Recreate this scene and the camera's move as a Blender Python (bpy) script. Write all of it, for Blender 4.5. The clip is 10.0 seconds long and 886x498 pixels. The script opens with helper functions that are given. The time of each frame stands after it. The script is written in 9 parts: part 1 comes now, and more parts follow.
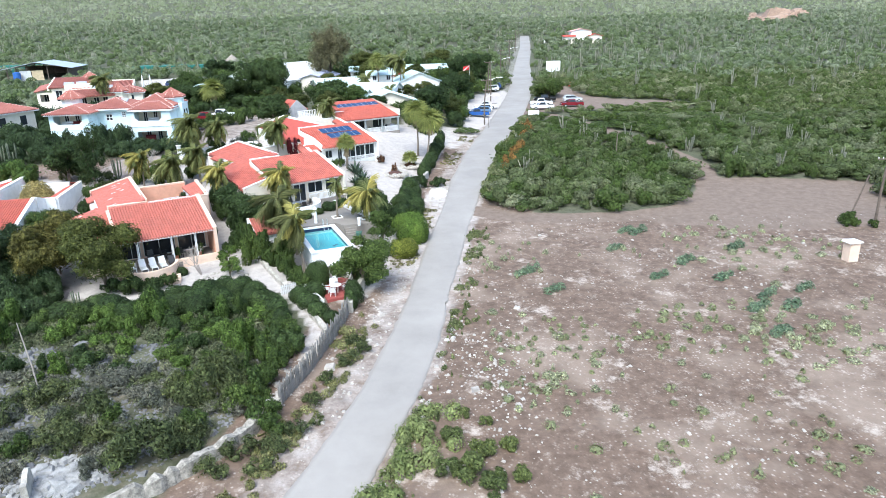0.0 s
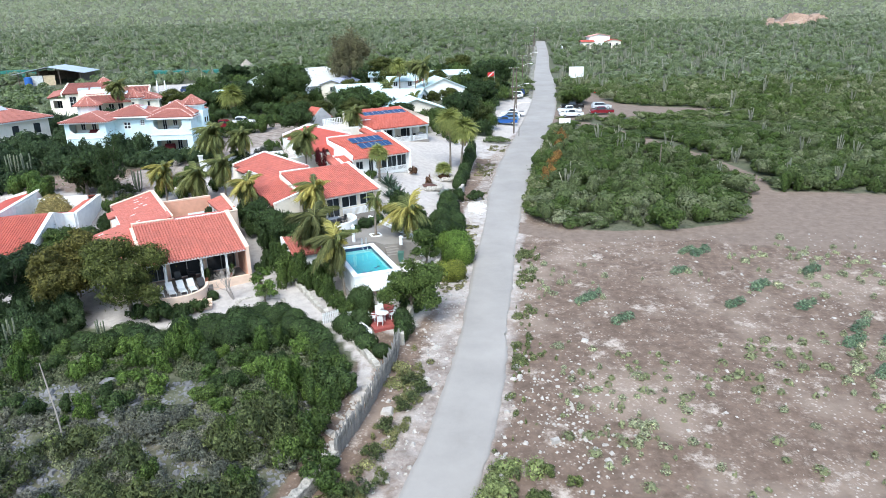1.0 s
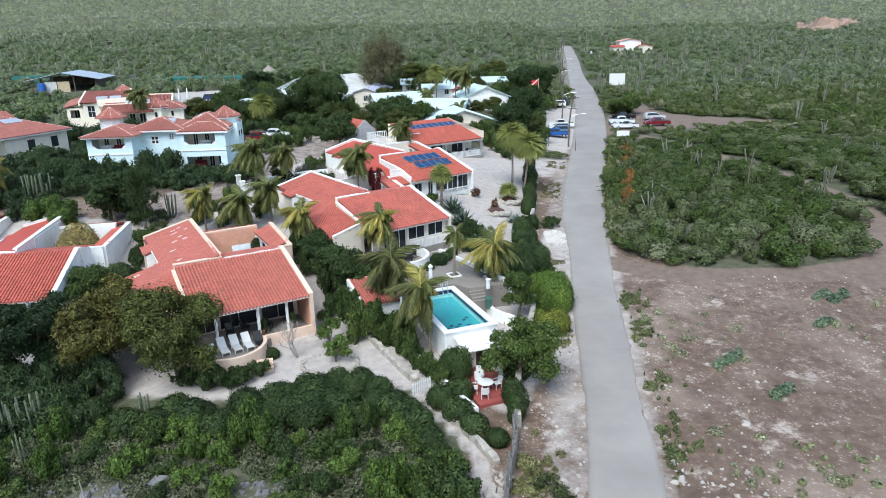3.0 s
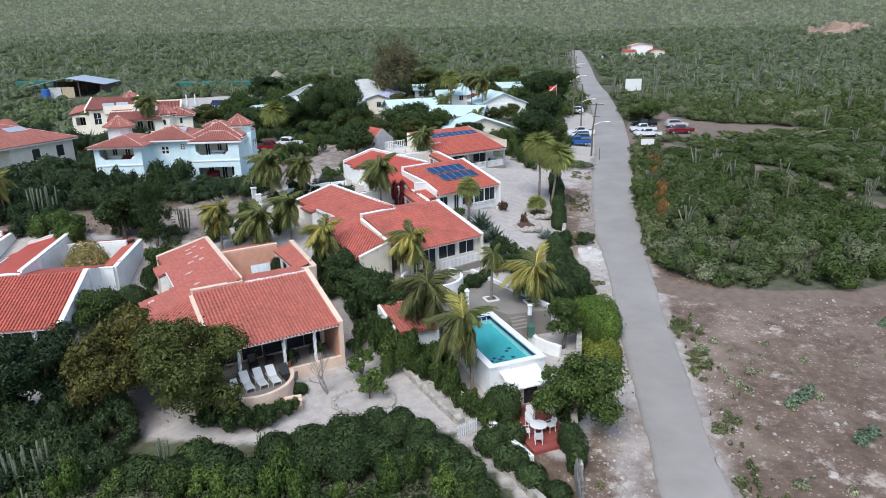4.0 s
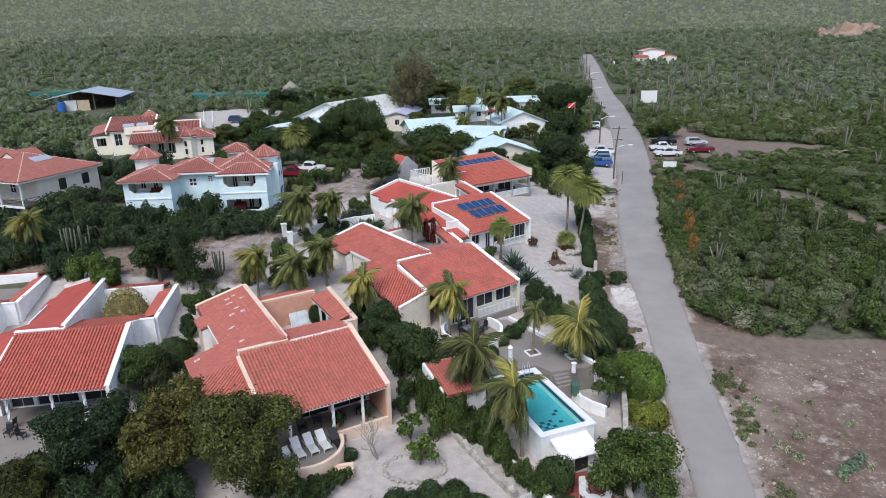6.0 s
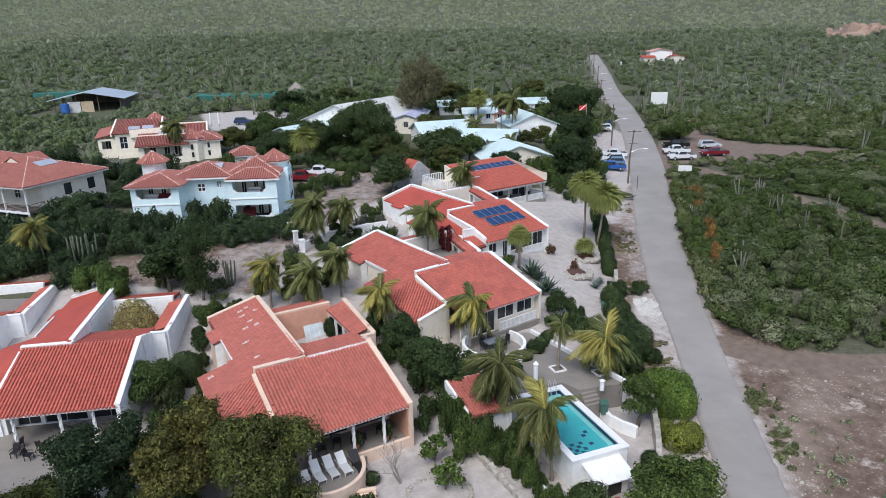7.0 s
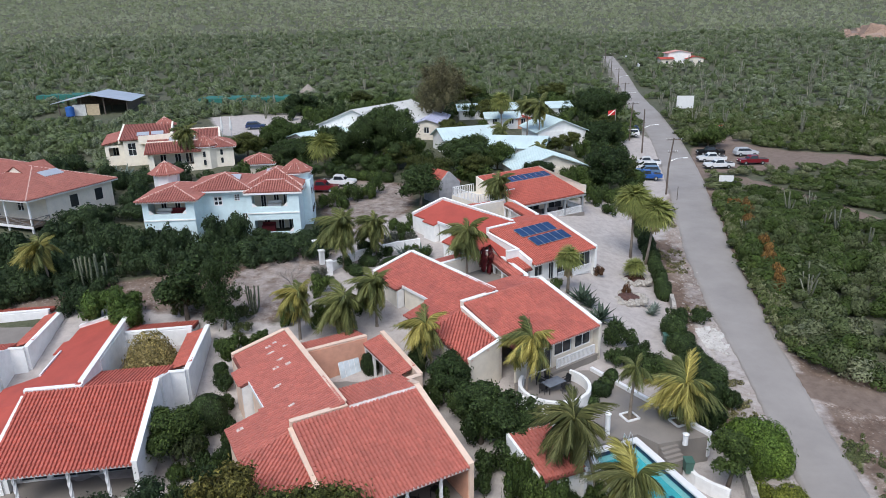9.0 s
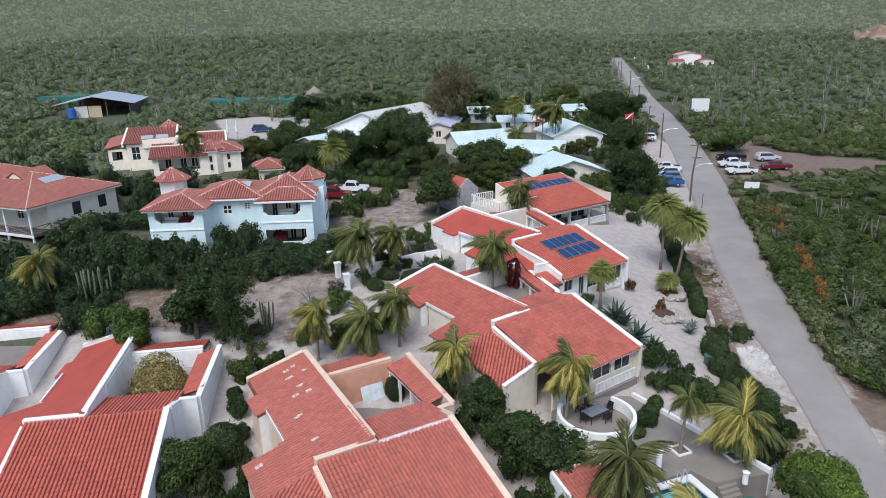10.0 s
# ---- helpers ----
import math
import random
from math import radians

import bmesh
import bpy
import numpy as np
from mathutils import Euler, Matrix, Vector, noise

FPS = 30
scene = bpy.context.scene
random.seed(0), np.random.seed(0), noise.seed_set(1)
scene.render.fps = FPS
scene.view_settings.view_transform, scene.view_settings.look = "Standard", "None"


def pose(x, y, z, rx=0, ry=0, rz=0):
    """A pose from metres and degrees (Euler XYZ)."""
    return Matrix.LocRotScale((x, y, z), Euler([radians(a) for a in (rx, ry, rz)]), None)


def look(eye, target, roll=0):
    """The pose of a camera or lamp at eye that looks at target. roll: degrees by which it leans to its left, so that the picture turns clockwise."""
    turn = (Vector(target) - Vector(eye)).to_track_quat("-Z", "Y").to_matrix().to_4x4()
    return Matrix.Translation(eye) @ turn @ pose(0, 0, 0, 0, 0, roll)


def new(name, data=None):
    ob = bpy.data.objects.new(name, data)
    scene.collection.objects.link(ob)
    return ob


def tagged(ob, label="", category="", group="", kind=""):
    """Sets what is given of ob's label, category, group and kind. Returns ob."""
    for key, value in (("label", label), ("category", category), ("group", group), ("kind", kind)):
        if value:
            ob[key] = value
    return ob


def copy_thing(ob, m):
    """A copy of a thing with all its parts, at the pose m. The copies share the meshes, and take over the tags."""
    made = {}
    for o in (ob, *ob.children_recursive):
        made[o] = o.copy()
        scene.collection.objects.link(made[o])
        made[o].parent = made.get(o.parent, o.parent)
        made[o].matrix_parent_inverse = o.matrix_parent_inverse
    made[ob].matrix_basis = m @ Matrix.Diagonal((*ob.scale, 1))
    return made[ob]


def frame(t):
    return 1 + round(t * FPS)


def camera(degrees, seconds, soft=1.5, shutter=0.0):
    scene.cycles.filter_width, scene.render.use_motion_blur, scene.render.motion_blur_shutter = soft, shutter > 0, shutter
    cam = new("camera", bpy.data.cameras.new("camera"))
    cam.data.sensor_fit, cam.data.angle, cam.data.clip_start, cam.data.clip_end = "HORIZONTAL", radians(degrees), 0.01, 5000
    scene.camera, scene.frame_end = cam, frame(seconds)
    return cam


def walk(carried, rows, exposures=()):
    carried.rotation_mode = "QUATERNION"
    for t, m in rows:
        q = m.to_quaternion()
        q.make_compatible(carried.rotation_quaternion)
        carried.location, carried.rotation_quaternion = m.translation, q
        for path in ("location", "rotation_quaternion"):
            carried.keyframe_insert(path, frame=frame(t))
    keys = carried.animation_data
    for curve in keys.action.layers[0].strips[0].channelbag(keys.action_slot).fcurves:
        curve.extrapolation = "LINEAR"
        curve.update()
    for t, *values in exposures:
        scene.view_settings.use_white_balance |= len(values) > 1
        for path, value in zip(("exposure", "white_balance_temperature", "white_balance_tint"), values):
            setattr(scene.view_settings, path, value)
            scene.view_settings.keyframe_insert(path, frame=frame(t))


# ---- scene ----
cam = camera(67.3, 10.0, 0.5, 0.28)
EXPOSURES = [(0.0, 1.06, 6050, 4), (1.5, 0.78, 6050, 3), (2.7, 0.56, 6060, 3), (4.0, 0.26, 6120, 7), (5.5, 0.13, 6200, 10), (10.0, 0.08, 6250, 10)]
PATH = [
    (0, (0.0, 0.0, 20.236), (0.0, 1.897, 19.602), -1.5),
    (0.5, (-2.249, 2.765, 20.286), (-2.255, 4.664, 19.659), -1.4),
    (1, (-4.353, 5.52, 20.306), (-4.366, 7.421, 19.685), -1.4),
    (1.5, (-6.426, 8.292, 20.469), (-6.443, 10.194, 19.851), -1.3),
    (2, (-8.396, 10.897, 20.453), (-8.417, 12.8, 19.838), -1.3),
    (2.5, (-10.254, 13.449, 20.596), (-10.279, 15.352, 19.982), -1.3),
    (4, (-14.951, 20.579, 20.982), (-14.983, 22.487, 20.381), -1.3),
    (4.5, (-16.05, 21.282, 21.937), (-16.082, 23.19, 21.337), -1.2),
    (5, (-16.83, 21.148, 23.547), (-16.864, 23.053, 22.939), -1.2),
    (5.5, (-17.416, 21.377, 25.186), (-17.455, 23.279, 24.57), -1.4),
    (7, (-19.818, 24.242, 26.317), (-19.863, 26.143, 25.696), -1.4),
    (7.5, (-20.707, 25.652, 26.498), (-20.754, 27.552, 25.877), -1.5),
    (8, (-21.723, 27.235, 26.591), (-21.77, 29.135, 25.968), -1.4),
    (8.5, (-22.785, 28.907, 26.673), (-22.834, 30.807, 26.049), -1.3),
    (9, (-23.896, 30.791, 26.668), (-23.947, 32.691, 26.047), -1.3),
    (9.5, (-25.088, 32.743, 26.636), (-25.138, 34.644, 26.016), -1.2),
    (10, (-26.278, 34.669, 26.668), (-26.33, 36.57, 26.05), -1.2),
]
walk(cam, [(t, look(eye, target, roll)) for t, eye, target, roll in PATH], EXPOSURES)

# ---- world and light: an even, sunless evening sky ----
world = bpy.data.worlds.new("sky")
scene.world = world
world.use_nodes = True
wn, wl = world.node_tree.nodes, world.node_tree.links
sky = wn.new("ShaderNodeTexSky")
sky.sky_type, sky.sun_disc = "NISHITA", False
sky.sun_elevation, sky.sun_rotation = radians(54), radians(155)
sky.air_density, sky.dust_density, sky.ozone_density = 1.0, 1.2, 1.0
wn["Background"].inputs["Strength"].default_value = 0.15
wl.new(sky.outputs["Color"], wn["Background"].inputs["Color"])
sun = new("sun", bpy.data.lights.new("sun", "SUN"))
sun.data.energy, sun.data.angle, sun.data.color = 2.9, radians(35), (1.0, 0.96, 0.91)
sun.matrix_world = pose(0, 0, 200, 36, 0, -25)


# ---- materials ----
def nodes_of(name):
    m = bpy.data.materials.new(name)
    m.use_nodes = True
    return m, m.node_tree.nodes, m.node_tree.links, m.node_tree.nodes["Principled BSDF"]


def noise_node(n, l, scale, detail=4.0, rough=0.6, coord="Object"):
    tc, t = n.new("ShaderNodeTexCoord"), n.new("ShaderNodeTexNoise")
    t.inputs["Scale"].default_value, t.inputs["Detail"].default_value, t.inputs["Roughness"].default_value = scale, detail, rough
    l.new(tc.outputs[coord], t.inputs["Vector"])
    return t


def ramp(n, l, source, a, b, lo, hi):
    r = n.new("ShaderNodeValToRGB")
    r.color_ramp.elements[0].position, r.color_ramp.elements[1].position = lo, hi
    r.color_ramp.elements[0].color, r.color_ramp.elements[1].color = (*a, 1), (*b, 1)
    l.new(source, r.inputs["Fac"])
    return r.outputs["Color"]


def blend(n, l, fac, a, b, mode="MIX"):
    x = n.new("ShaderNodeMix")
    x.data_type, x.blend_type = "RGBA", mode
    for socket, value in ((x.inputs["Factor"], fac), (x.inputs[6], a), (x.inputs[7], b)):
        if isinstance(value, bpy.types.NodeSocket):
            l.new(value, socket)
        elif isinstance(value, tuple):
            socket.default_value = (*value, 1)
        else:
            socket.default_value = value
    return x.outputs[2]


def bumped(n, l, bsdf, source, strength, distance=0.02):
    b = n.new("ShaderNodeBump")
    b.inputs["Strength"].default_value, b.inputs["Distance"].default_value = strength, distance
    l.new(source, b.inputs["Height"])
    l.new(b.outputs["Normal"], bsdf.inputs["Normal"])


def plain(name, colour, rough=0.6, metal=0.0, vary=0.12, scale=1.5, fine=25.0, bump=0.15):
    """A surface with stains at one scale and grain at another."""
    m, n, l, b = nodes_of(name)
    big, small = noise_node(n, l, scale, 5.0), noise_node(n, l, fine, 2.0)
    dark = tuple(c * (1 - 2.2 * vary) for c in colour)
    light = tuple(min(1.0, c * (1 + vary)) for c in colour)
    c = ramp(n, l, big.outputs["Fac"], dark, light, 0.25, 0.62)
    c = blend(n, l, 0.25, c, ramp(n, l, small.outputs["Fac"], dark, light, 0.35, 0.65))
    l.new(c, b.inputs["Base Color"])
    b.inputs["Roughness"].default_value, b.inputs["Metallic"].default_value = rough, metal
    if bump:
        bumped(n, l, b, small.outputs["Fac"], bump)
    return m


def tiled(name, colour, pale, stain):
    """Clay roof tiles: each tile a little different, with pale lichen and dark runs."""
    m, n, l, b = nodes_of(name)
    geo = n.new("ShaderNodeNewGeometry")
    one = ramp(n, l, geo.outputs["Random Per Island"], tuple(c * 0.86 for c in colour), tuple(min(1, c * 1.1) for c in colour), 0.0, 1.0)
    big = noise_node(n, l, 0.35, 6.0, 0.65)
    c = blend(n, l, ramp(n, l, big.outputs["Fac"], (0, 0, 0), (0.75, 0.75, 0.75), 0.45, 0.75), one, stain)
    fine = noise_node(n, l, 6.0, 4.0, 0.7)
    c = blend(n, l, ramp(n, l, fine.outputs["Fac"], (0, 0, 0), (0.5, 0.5, 0.5), 0.55, 0.8), c, pale)
    l.new(c, b.inputs["Base Color"])
    b.inputs["Roughness"].default_value = 0.75
    return m


def leafy(name, dark, light, rough=0.7, vary=0.3, grain=9.0, mottle=1.0):
    """Leaves: a tint for each plant from the mesh, and a little for each leaf."""
    m, n, l, b = nodes_of(name)
    a = n.new("ShaderNodeAttribute")
    a.attribute_name = "tint"
    c = ramp(n, l, a.outputs["Fac"], dark, light, 0.0, 1.0)
    geo = n.new("ShaderNodeNewGeometry")
    oi = n.new("ShaderNodeObjectInfo")
    v = ramp(n, l, geo.outputs["Random Per Island"], (1 - vary, 1 - vary, 1 - vary), (1 + vary, 1 + vary, 1 + 0.8 * vary), 0.0, 1.0)
    c = blend(n, l, 1.0, c, v, "MULTIPLY")
    v2 = ramp(n, l, oi.outputs["Random"], (0.72, 0.76, 0.74), (1.28, 1.22, 1.14), 0.0, 1.0)
    c = blend(n, l, 1.0, c, v2, "MULTIPLY")
    sprig = n.new("ShaderNodeTexNoise")
    sprig.inputs["Scale"].default_value, sprig.inputs["Detail"].default_value, sprig.inputs["Roughness"].default_value = grain, 2.0, 0.7
    l.new(geo.outputs["Position"], sprig.inputs["Vector"])
    c = blend(n, l, 1.0, c, ramp(n, l, sprig.outputs["Fac"], tuple(1 - mottle * v for v in (0.5, 0.48, 0.44)), tuple(1 + mottle * v for v in (0.5, 0.48, 0.42)), 0.32, 0.68), "MULTIPLY")
    # skins carry small leaves of their own: cells of differing tone, with gaps between
    skin, cell, part = n.new("ShaderNodeAttribute"), n.new("ShaderNodeTexVoronoi"), n.new("ShaderNodeSeparateColor")
    skin.attribute_name = "skin"
    cell.inputs["Scale"].default_value = grain * 1.3
    l.new(geo.outputs["Position"], cell.inputs["Vector"])
    l.new(cell.outputs["Color"], part.inputs["Color"])
    c = blend(n, l, skin.outputs["Fac"], c, blend(n, l, 1.0, c, ramp(n, l, part.outputs["Green"], tuple(1 - mottle * v for v in (0.46, 0.44, 0.46)), tuple(1 + mottle * v for v in (0.75, 0.7, 0.6)), 0.1, 1.0), "MULTIPLY"))
    gap = n.new("ShaderNodeMath")
    gap.operation, gap.inputs[1].default_value = "LESS_THAN", 0.4
    l.new(part.outputs["Red"], gap.inputs[0])
    bare = n.new("ShaderNodeMath")
    bare.operation = "MULTIPLY"
    l.new(gap.outputs[0], bare.inputs[0])
    l.new(skin.outputs["Fac"], bare.inputs[1])
    bumped(n, l, b, part.outputs["Blue"], 0.7, 0.5 / grain)
    l.new(c, b.inputs["Base Color"])
    b.inputs["Roughness"].default_value = rough
    b.inputs["Specular IOR Level"].default_value = 0.22
    thin, both = n.new("ShaderNodeBsdfTranslucent"), n.new("ShaderNodeMixShader")
    l.new(blend(n, l, 1.0, c, (1.18, 1.18, 0.75), "MULTIPLY"), thin.inputs["Color"])
    both.inputs["Fac"].default_value = 0.2
    l.new(b.outputs[0], both.inputs[1])
    l.new(thin.outputs[0], both.inputs[2])
    clear, whole = n.new("ShaderNodeBsdfTransparent"), n.new("ShaderNodeMixShader")
    l.new(bare.outputs[0], whole.inputs["Fac"])
    l.new(both.outputs[0], whole.inputs[1])
    l.new(clear.outputs[0], whole.inputs[2])
    l.new(whole.outputs[0], n["Material Output"].inputs["Surface"])
    return m


WHITE = plain("white stucco", (0.85, 0.845, 0.825), 0.8, 0, 0.06)
CREAM = plain("cream stucco", (0.74, 0.68, 0.58), 0.8, 0, 0.06)
SALMON = plain("salmon stucco", (0.66, 0.35, 0.24), 0.8, 0, 0.08)
PEACH = plain("peach plaster", (0.74, 0.56, 0.44), 0.8, 0, 0.07)
AQUA = plain("pale blue stucco", (0.66, 0.8, 0.83), 0.8, 0, 0.05)
YELLOW = plain("pale yellow stucco", (0.88, 0.81, 0.68), 0.8, 0, 0.06)
TRIM = plain("white paint", (0.8, 0.8, 0.8), 0.5, 0, 0.05)
TILE = tiled("red clay tiles", (0.47, 0.115, 0.08), (0.55, 0.24, 0.18), (0.36, 0.09, 0.065))
TILE_OLD = tiled("weathered clay tiles", (0.47, 0.14, 0.105), (0.6, 0.34, 0.28), (0.37, 0.12, 0.092))
TILE_STAINED = tiled("stained clay tiles", (0.48, 0.13, 0.095), (0.56, 0.28, 0.22), (0.27, 0.075, 0.062))
TILE_DULL = tiled("faded clay tiles", (0.37, 0.135, 0.105), (0.5, 0.3, 0.25), (0.27, 0.1, 0.08))
# dirt colour deepened to stand in for shade in the tile valleys
UNDERLAY = plain("mortar between the tiles, darkened by dirt and shade", (0.19, 0.06, 0.046), 0.9, 0, 0.3)
TILE_SMOOTH = plain("red roof coating", (0.42, 0.075, 0.05), 0.7, 0, 0.1, 0.5, 9.0, 0.3)
RIDGE = plain("mortar ridge", (0.62, 0.42, 0.36), 0.8, 0, 0.15)
TURQ = plain("pale turquoise sheet roof", (0.56, 0.68, 0.68), 0.45, 0, 0.08, 0.4)
SHEET = plain("grey metal sheet", (0.5, 0.53, 0.58), 0.35, 0.3, 0.08, 0.4)
GLASS = plain("dark window glass", (0.03, 0.035, 0.04), 0.08, 0, 0.2, 1.0, 5.0, 0)
DARK = plain("dark interior", (0.035, 0.032, 0.03), 0.8, 0, 0.2)
SOLAR = plain("solar cells", (0.02, 0.05, 0.13), 0.15, 0, 0.2, 2.0, 30.0, 0)
STEEL = plain("aluminium", (0.62, 0.64, 0.66), 0.35, 0.7, 0.05)
POLE = plain("weathered pole wood", (0.13, 0.1, 0.08), 0.85, 0, 0.25)
WOODGREY = plain("grey driftwood stakes", (0.2, 0.19, 0.18), 0.9, 0, 0.3)
BARK = plain("bark", (0.16, 0.13, 0.1), 0.9, 0, 0.3)
PALMBARK = plain("palm bark", (0.24, 0.2, 0.16), 0.9, 0, 0.25)
PLASTIC = plain("white plastic", (0.75, 0.75, 0.74), 0.45, 0, 0.04)
STONE = plain("pale coral stone", (0.4, 0.37, 0.325), 0.9, 0, 0.25, 2.0, 18.0, 0.5)
CONCRETE = plain("patio concrete", (0.238, 0.214, 0.19), 0.85, 0, 0.08, 0.6)
REDDECK = plain("red brick paving", (0.3, 0.07, 0.06), 0.85, 0, 0.2, 2.0)
LEAF_DARK = leafy("dark leaves", (0.017, 0.031, 0.012), (0.072, 0.112, 0.038))
LEAF_DEEP = leafy("deep green leaves", (0.015, 0.029, 0.014), (0.06, 0.094, 0.04))
LEAF_MID = leafy("green leaves", (0.026, 0.046, 0.013), (0.102, 0.148, 0.041))
LEAF_LIGHT = leafy("light green leaves", (0.07, 0.12, 0.024), (0.165, 0.235, 0.048))
LEAF_FRESH = leafy("fresh green leaves", (0.038, 0.07, 0.016), (0.12, 0.18, 0.045))
LEAF_YELLOW = leafy("yellow-green leaves", (0.085, 0.11, 0.02), (0.2, 0.21, 0.042))
LEAF_SCRUB = leafy("thorn scrub", (0.044, 0.058, 0.025), (0.122, 0.145, 0.066), 0.8, 0.25, 6.0)
# pale end greyed: distance haze is put into the leaf colour
LEAF_HILL = leafy("hazed dry hill scrub", (0.118, 0.158, 0.07), (0.27, 0.295, 0.24), 0.85, 0.18, 3.4, 0.42)
LEAF_NEAR = leafy("thorn scrub leaves", (0.062, 0.094, 0.024), (0.25, 0.255, 0.175), 0.8, 0.25, 6.5, 0.5)
LEAF_GREY = leafy("grey-green scrub", (0.09, 0.094, 0.084), (0.17, 0.175, 0.155))
LEAF_RUST = leafy("rust-coloured leaves", (0.19, 0.1, 0.035), (0.42, 0.22, 0.08))
CACTUS = leafy("grey-green cactus", (0.1, 0.12, 0.09), (0.2, 0.22, 0.17))


# ---- building helpers ----
class Mesh:
    """Collects faces and becomes one mesh object."""

    def __init__(self):
        self.v, self.f = [], []

    def face(self, *points):
        i = len(self.v)
        self.v += [tuple(p) for p in points]
        self.f.append(tuple(range(i, i + len(points))))
        return self

    def hexa(self, low, high):
        """A solid between two rings of points, counter-clockwise from above."""
        i, k = len(self.v), len(low)
        self.v += [tuple(p) for p in low] + [tuple(p) for p in high]
        self.f += [tuple(range(i + k - 1, i - 1, -1)), tuple(range(i + k, i + 2 * k))]
        self.f += [(i + a, i + (a + 1) % k, i + k + (a + 1) % k, i + k + a) for a in range(k)]
        return self

    def box(self, x0, y0, z0, x1, y1, z1):
        ring = ((x0, y0), (x1, y0), (x1, y1), (x0, y1))
        return self.hexa([(x, y, z0) for x, y in ring], [(x, y, z1) for x, y in ring])

    def wall(self, a, b, thick, base, za, zb):
        """An upright wall from a to b whose top runs from za to zb."""
        d = Vector((b[0] - a[0], b[1] - a[1]))
        n = Vector((-d.y, d.x)).normalized() * thick / 2
        ring = ((a[0] - n.x, a[1] - n.y, za), (b[0] - n.x, b[1] - n.y, zb), (b[0] + n.x, b[1] + n.y, zb), (a[0] + n.x, a[1] + n.y, za))
        return self.hexa([(x, y, base) for x, y, _ in ring], ring)

    def tube(self, points, radii, sides=8):
        """A round tube along points."""
        start = len(self.v)
        for k, (p, r) in enumerate(zip(points, radii)):
            p = Vector(p)
            d = (Vector(points[min(k + 1, len(points) - 1)]) - Vector(points[max(k - 1, 0)])).normalized()
            side = d.cross(Vector((0, 1, 0.01)) if abs(d.z) > 0.7 else Vector((0, 0, 1))).normalized()
            up = side.cross(d)
            for s in range(sides):
                a = 2 * math.pi * s / sides
                self.v.append(tuple(p + r * (math.cos(a) * side + math.sin(a) * up)))
        for k in range(len(points) - 1):
            for s in range(sides):
                a, b = start + k * sides + s, start + k * sides + (s + 1) % sides
                self.f.append((a, b, b + sides, a + sides))
        self.f.append(tuple(start + s for s in range(sides - 1, -1, -1)))
        self.f.append(tuple(start + (len(points) - 1) * sides + s for s in range(sides)))
        return self

    def data(self, name, material, smooth=False):
        me = bpy.data.meshes.new(name)
        me.from_pydata(self.v, [], self.f)
        me.materials.append(material)
        if smooth:
            me.polygons.foreach_set("use_smooth", [True] * len(me.polygons))
        me.update()
        return me

    def part(self, name, material, parent, label="", smooth=False):
        ob = new(name, self.data(name, material, smooth))
        ob.parent = parent
        return tagged(ob, label)

    def thing(self, name, material, label, category, kind="", m=None, smooth=False, group=""):
        ob = new(name, self.data(name, material, smooth))
        if m:
            ob.matrix_world = m
        return tagged(ob, label, category, group, kind)


def root(name, label, category, m, group="", kind=""):
    ob = new(name)
    ob.matrix_world = m
    return tagged(ob, label, category, group, kind)


def share(name, data, parent, m=None, label=""):
    ob = new(name, data)
    ob.parent = parent
    if m:
        ob.matrix_basis = m
    return tagged(ob, label)


# ---- lie of the land ----
def ease(v):
    v = np.clip(v, 0, 1)
    return v * v * (3 - 2 * v)


ROAD_Y = (15, 30, 43, 54, 64, 77, 90, 100, 120, 140, 174, 205, 240, 287, 317, 340)
ROAD_X = (-13.0, -6.7, -2.9, -1.5, -0.3, 1.4, 3.5, 4.9, 9.2, 13.9, 20.7, 25.0, 29.3, 36.1, 39.6, 42.4)
ROAD_W = (4.2, 4.1, 4.0, 3.9, 3.9, 4.1, 4.8, 5.3, 6.0, 6.2, 6.4, 6.4, 5.0, 4.4, 4.1, 4.0)


FINE_Y = np.arange(-90.0, 400.0, 1.0)
FINE_X = np.convolve(np.interp(np.arange(-102.0, 412.0, 1.0), (-102, *ROAD_Y, 412), (-62.1, *ROAD_X, 50.0)), np.ones(25) / 25, "valid")


def road_x(y):
    return np.interp(y, FINE_Y, FINE_X)


def height(x, y):
    """The ground's height: rising gently ahead, a bench with the houses beside the road, then the hill."""
    x, y = np.asarray(x, float), np.asarray(y, float)
    z = -2.5 + 0.052 * (np.clip(y, -300, None) - 61)
    z = z + 3.4 * ease((road_x(y) - 2.3 - x - 2) / 20) * ease((y - 66) / 28)
    far = np.clip(y - 180, 0, 900)
    z = z + 0.000117 * far ** 2
    z = z + 2.5 * np.sin(x / 90 + 1) * np.sin(y / 130) * ease((y - 230) / 200)
    return z


def on(x, y, dz=0.0):
    return float(height(x, y)) + dz


def inside(x, y, poly):
    x, y = np.asarray(x, float), np.asarray(y, float)
    r = np.zeros(x.shape, bool)
    for (ax, ay), (bx, by) in zip(poly, poly[1:] + poly[:1]):
        hit = (ay > y) != (by > y)
        r ^= hit & (x < (bx - ax) * (y - ay) / ((by - ay) or 1e-9) + ax)
    return r


def off_line(x, y, line):
    """The distance from points to a line of corners."""
    x, y = np.asarray(x, float), np.asarray(y, float)
    best = np.full(x.shape, 1e9)
    for (ax, ay), (bx, by) in zip(line, line[1:]):
        dx, dy = bx - ax, by - ay
        s = np.clip(((x - ax) * dx + (y - ay) * dy) / (dx * dx + dy * dy), 0, 1)
        best = np.minimum(best, np.hypot(x - ax - s * dx, y - ay - s * dy))
    return best


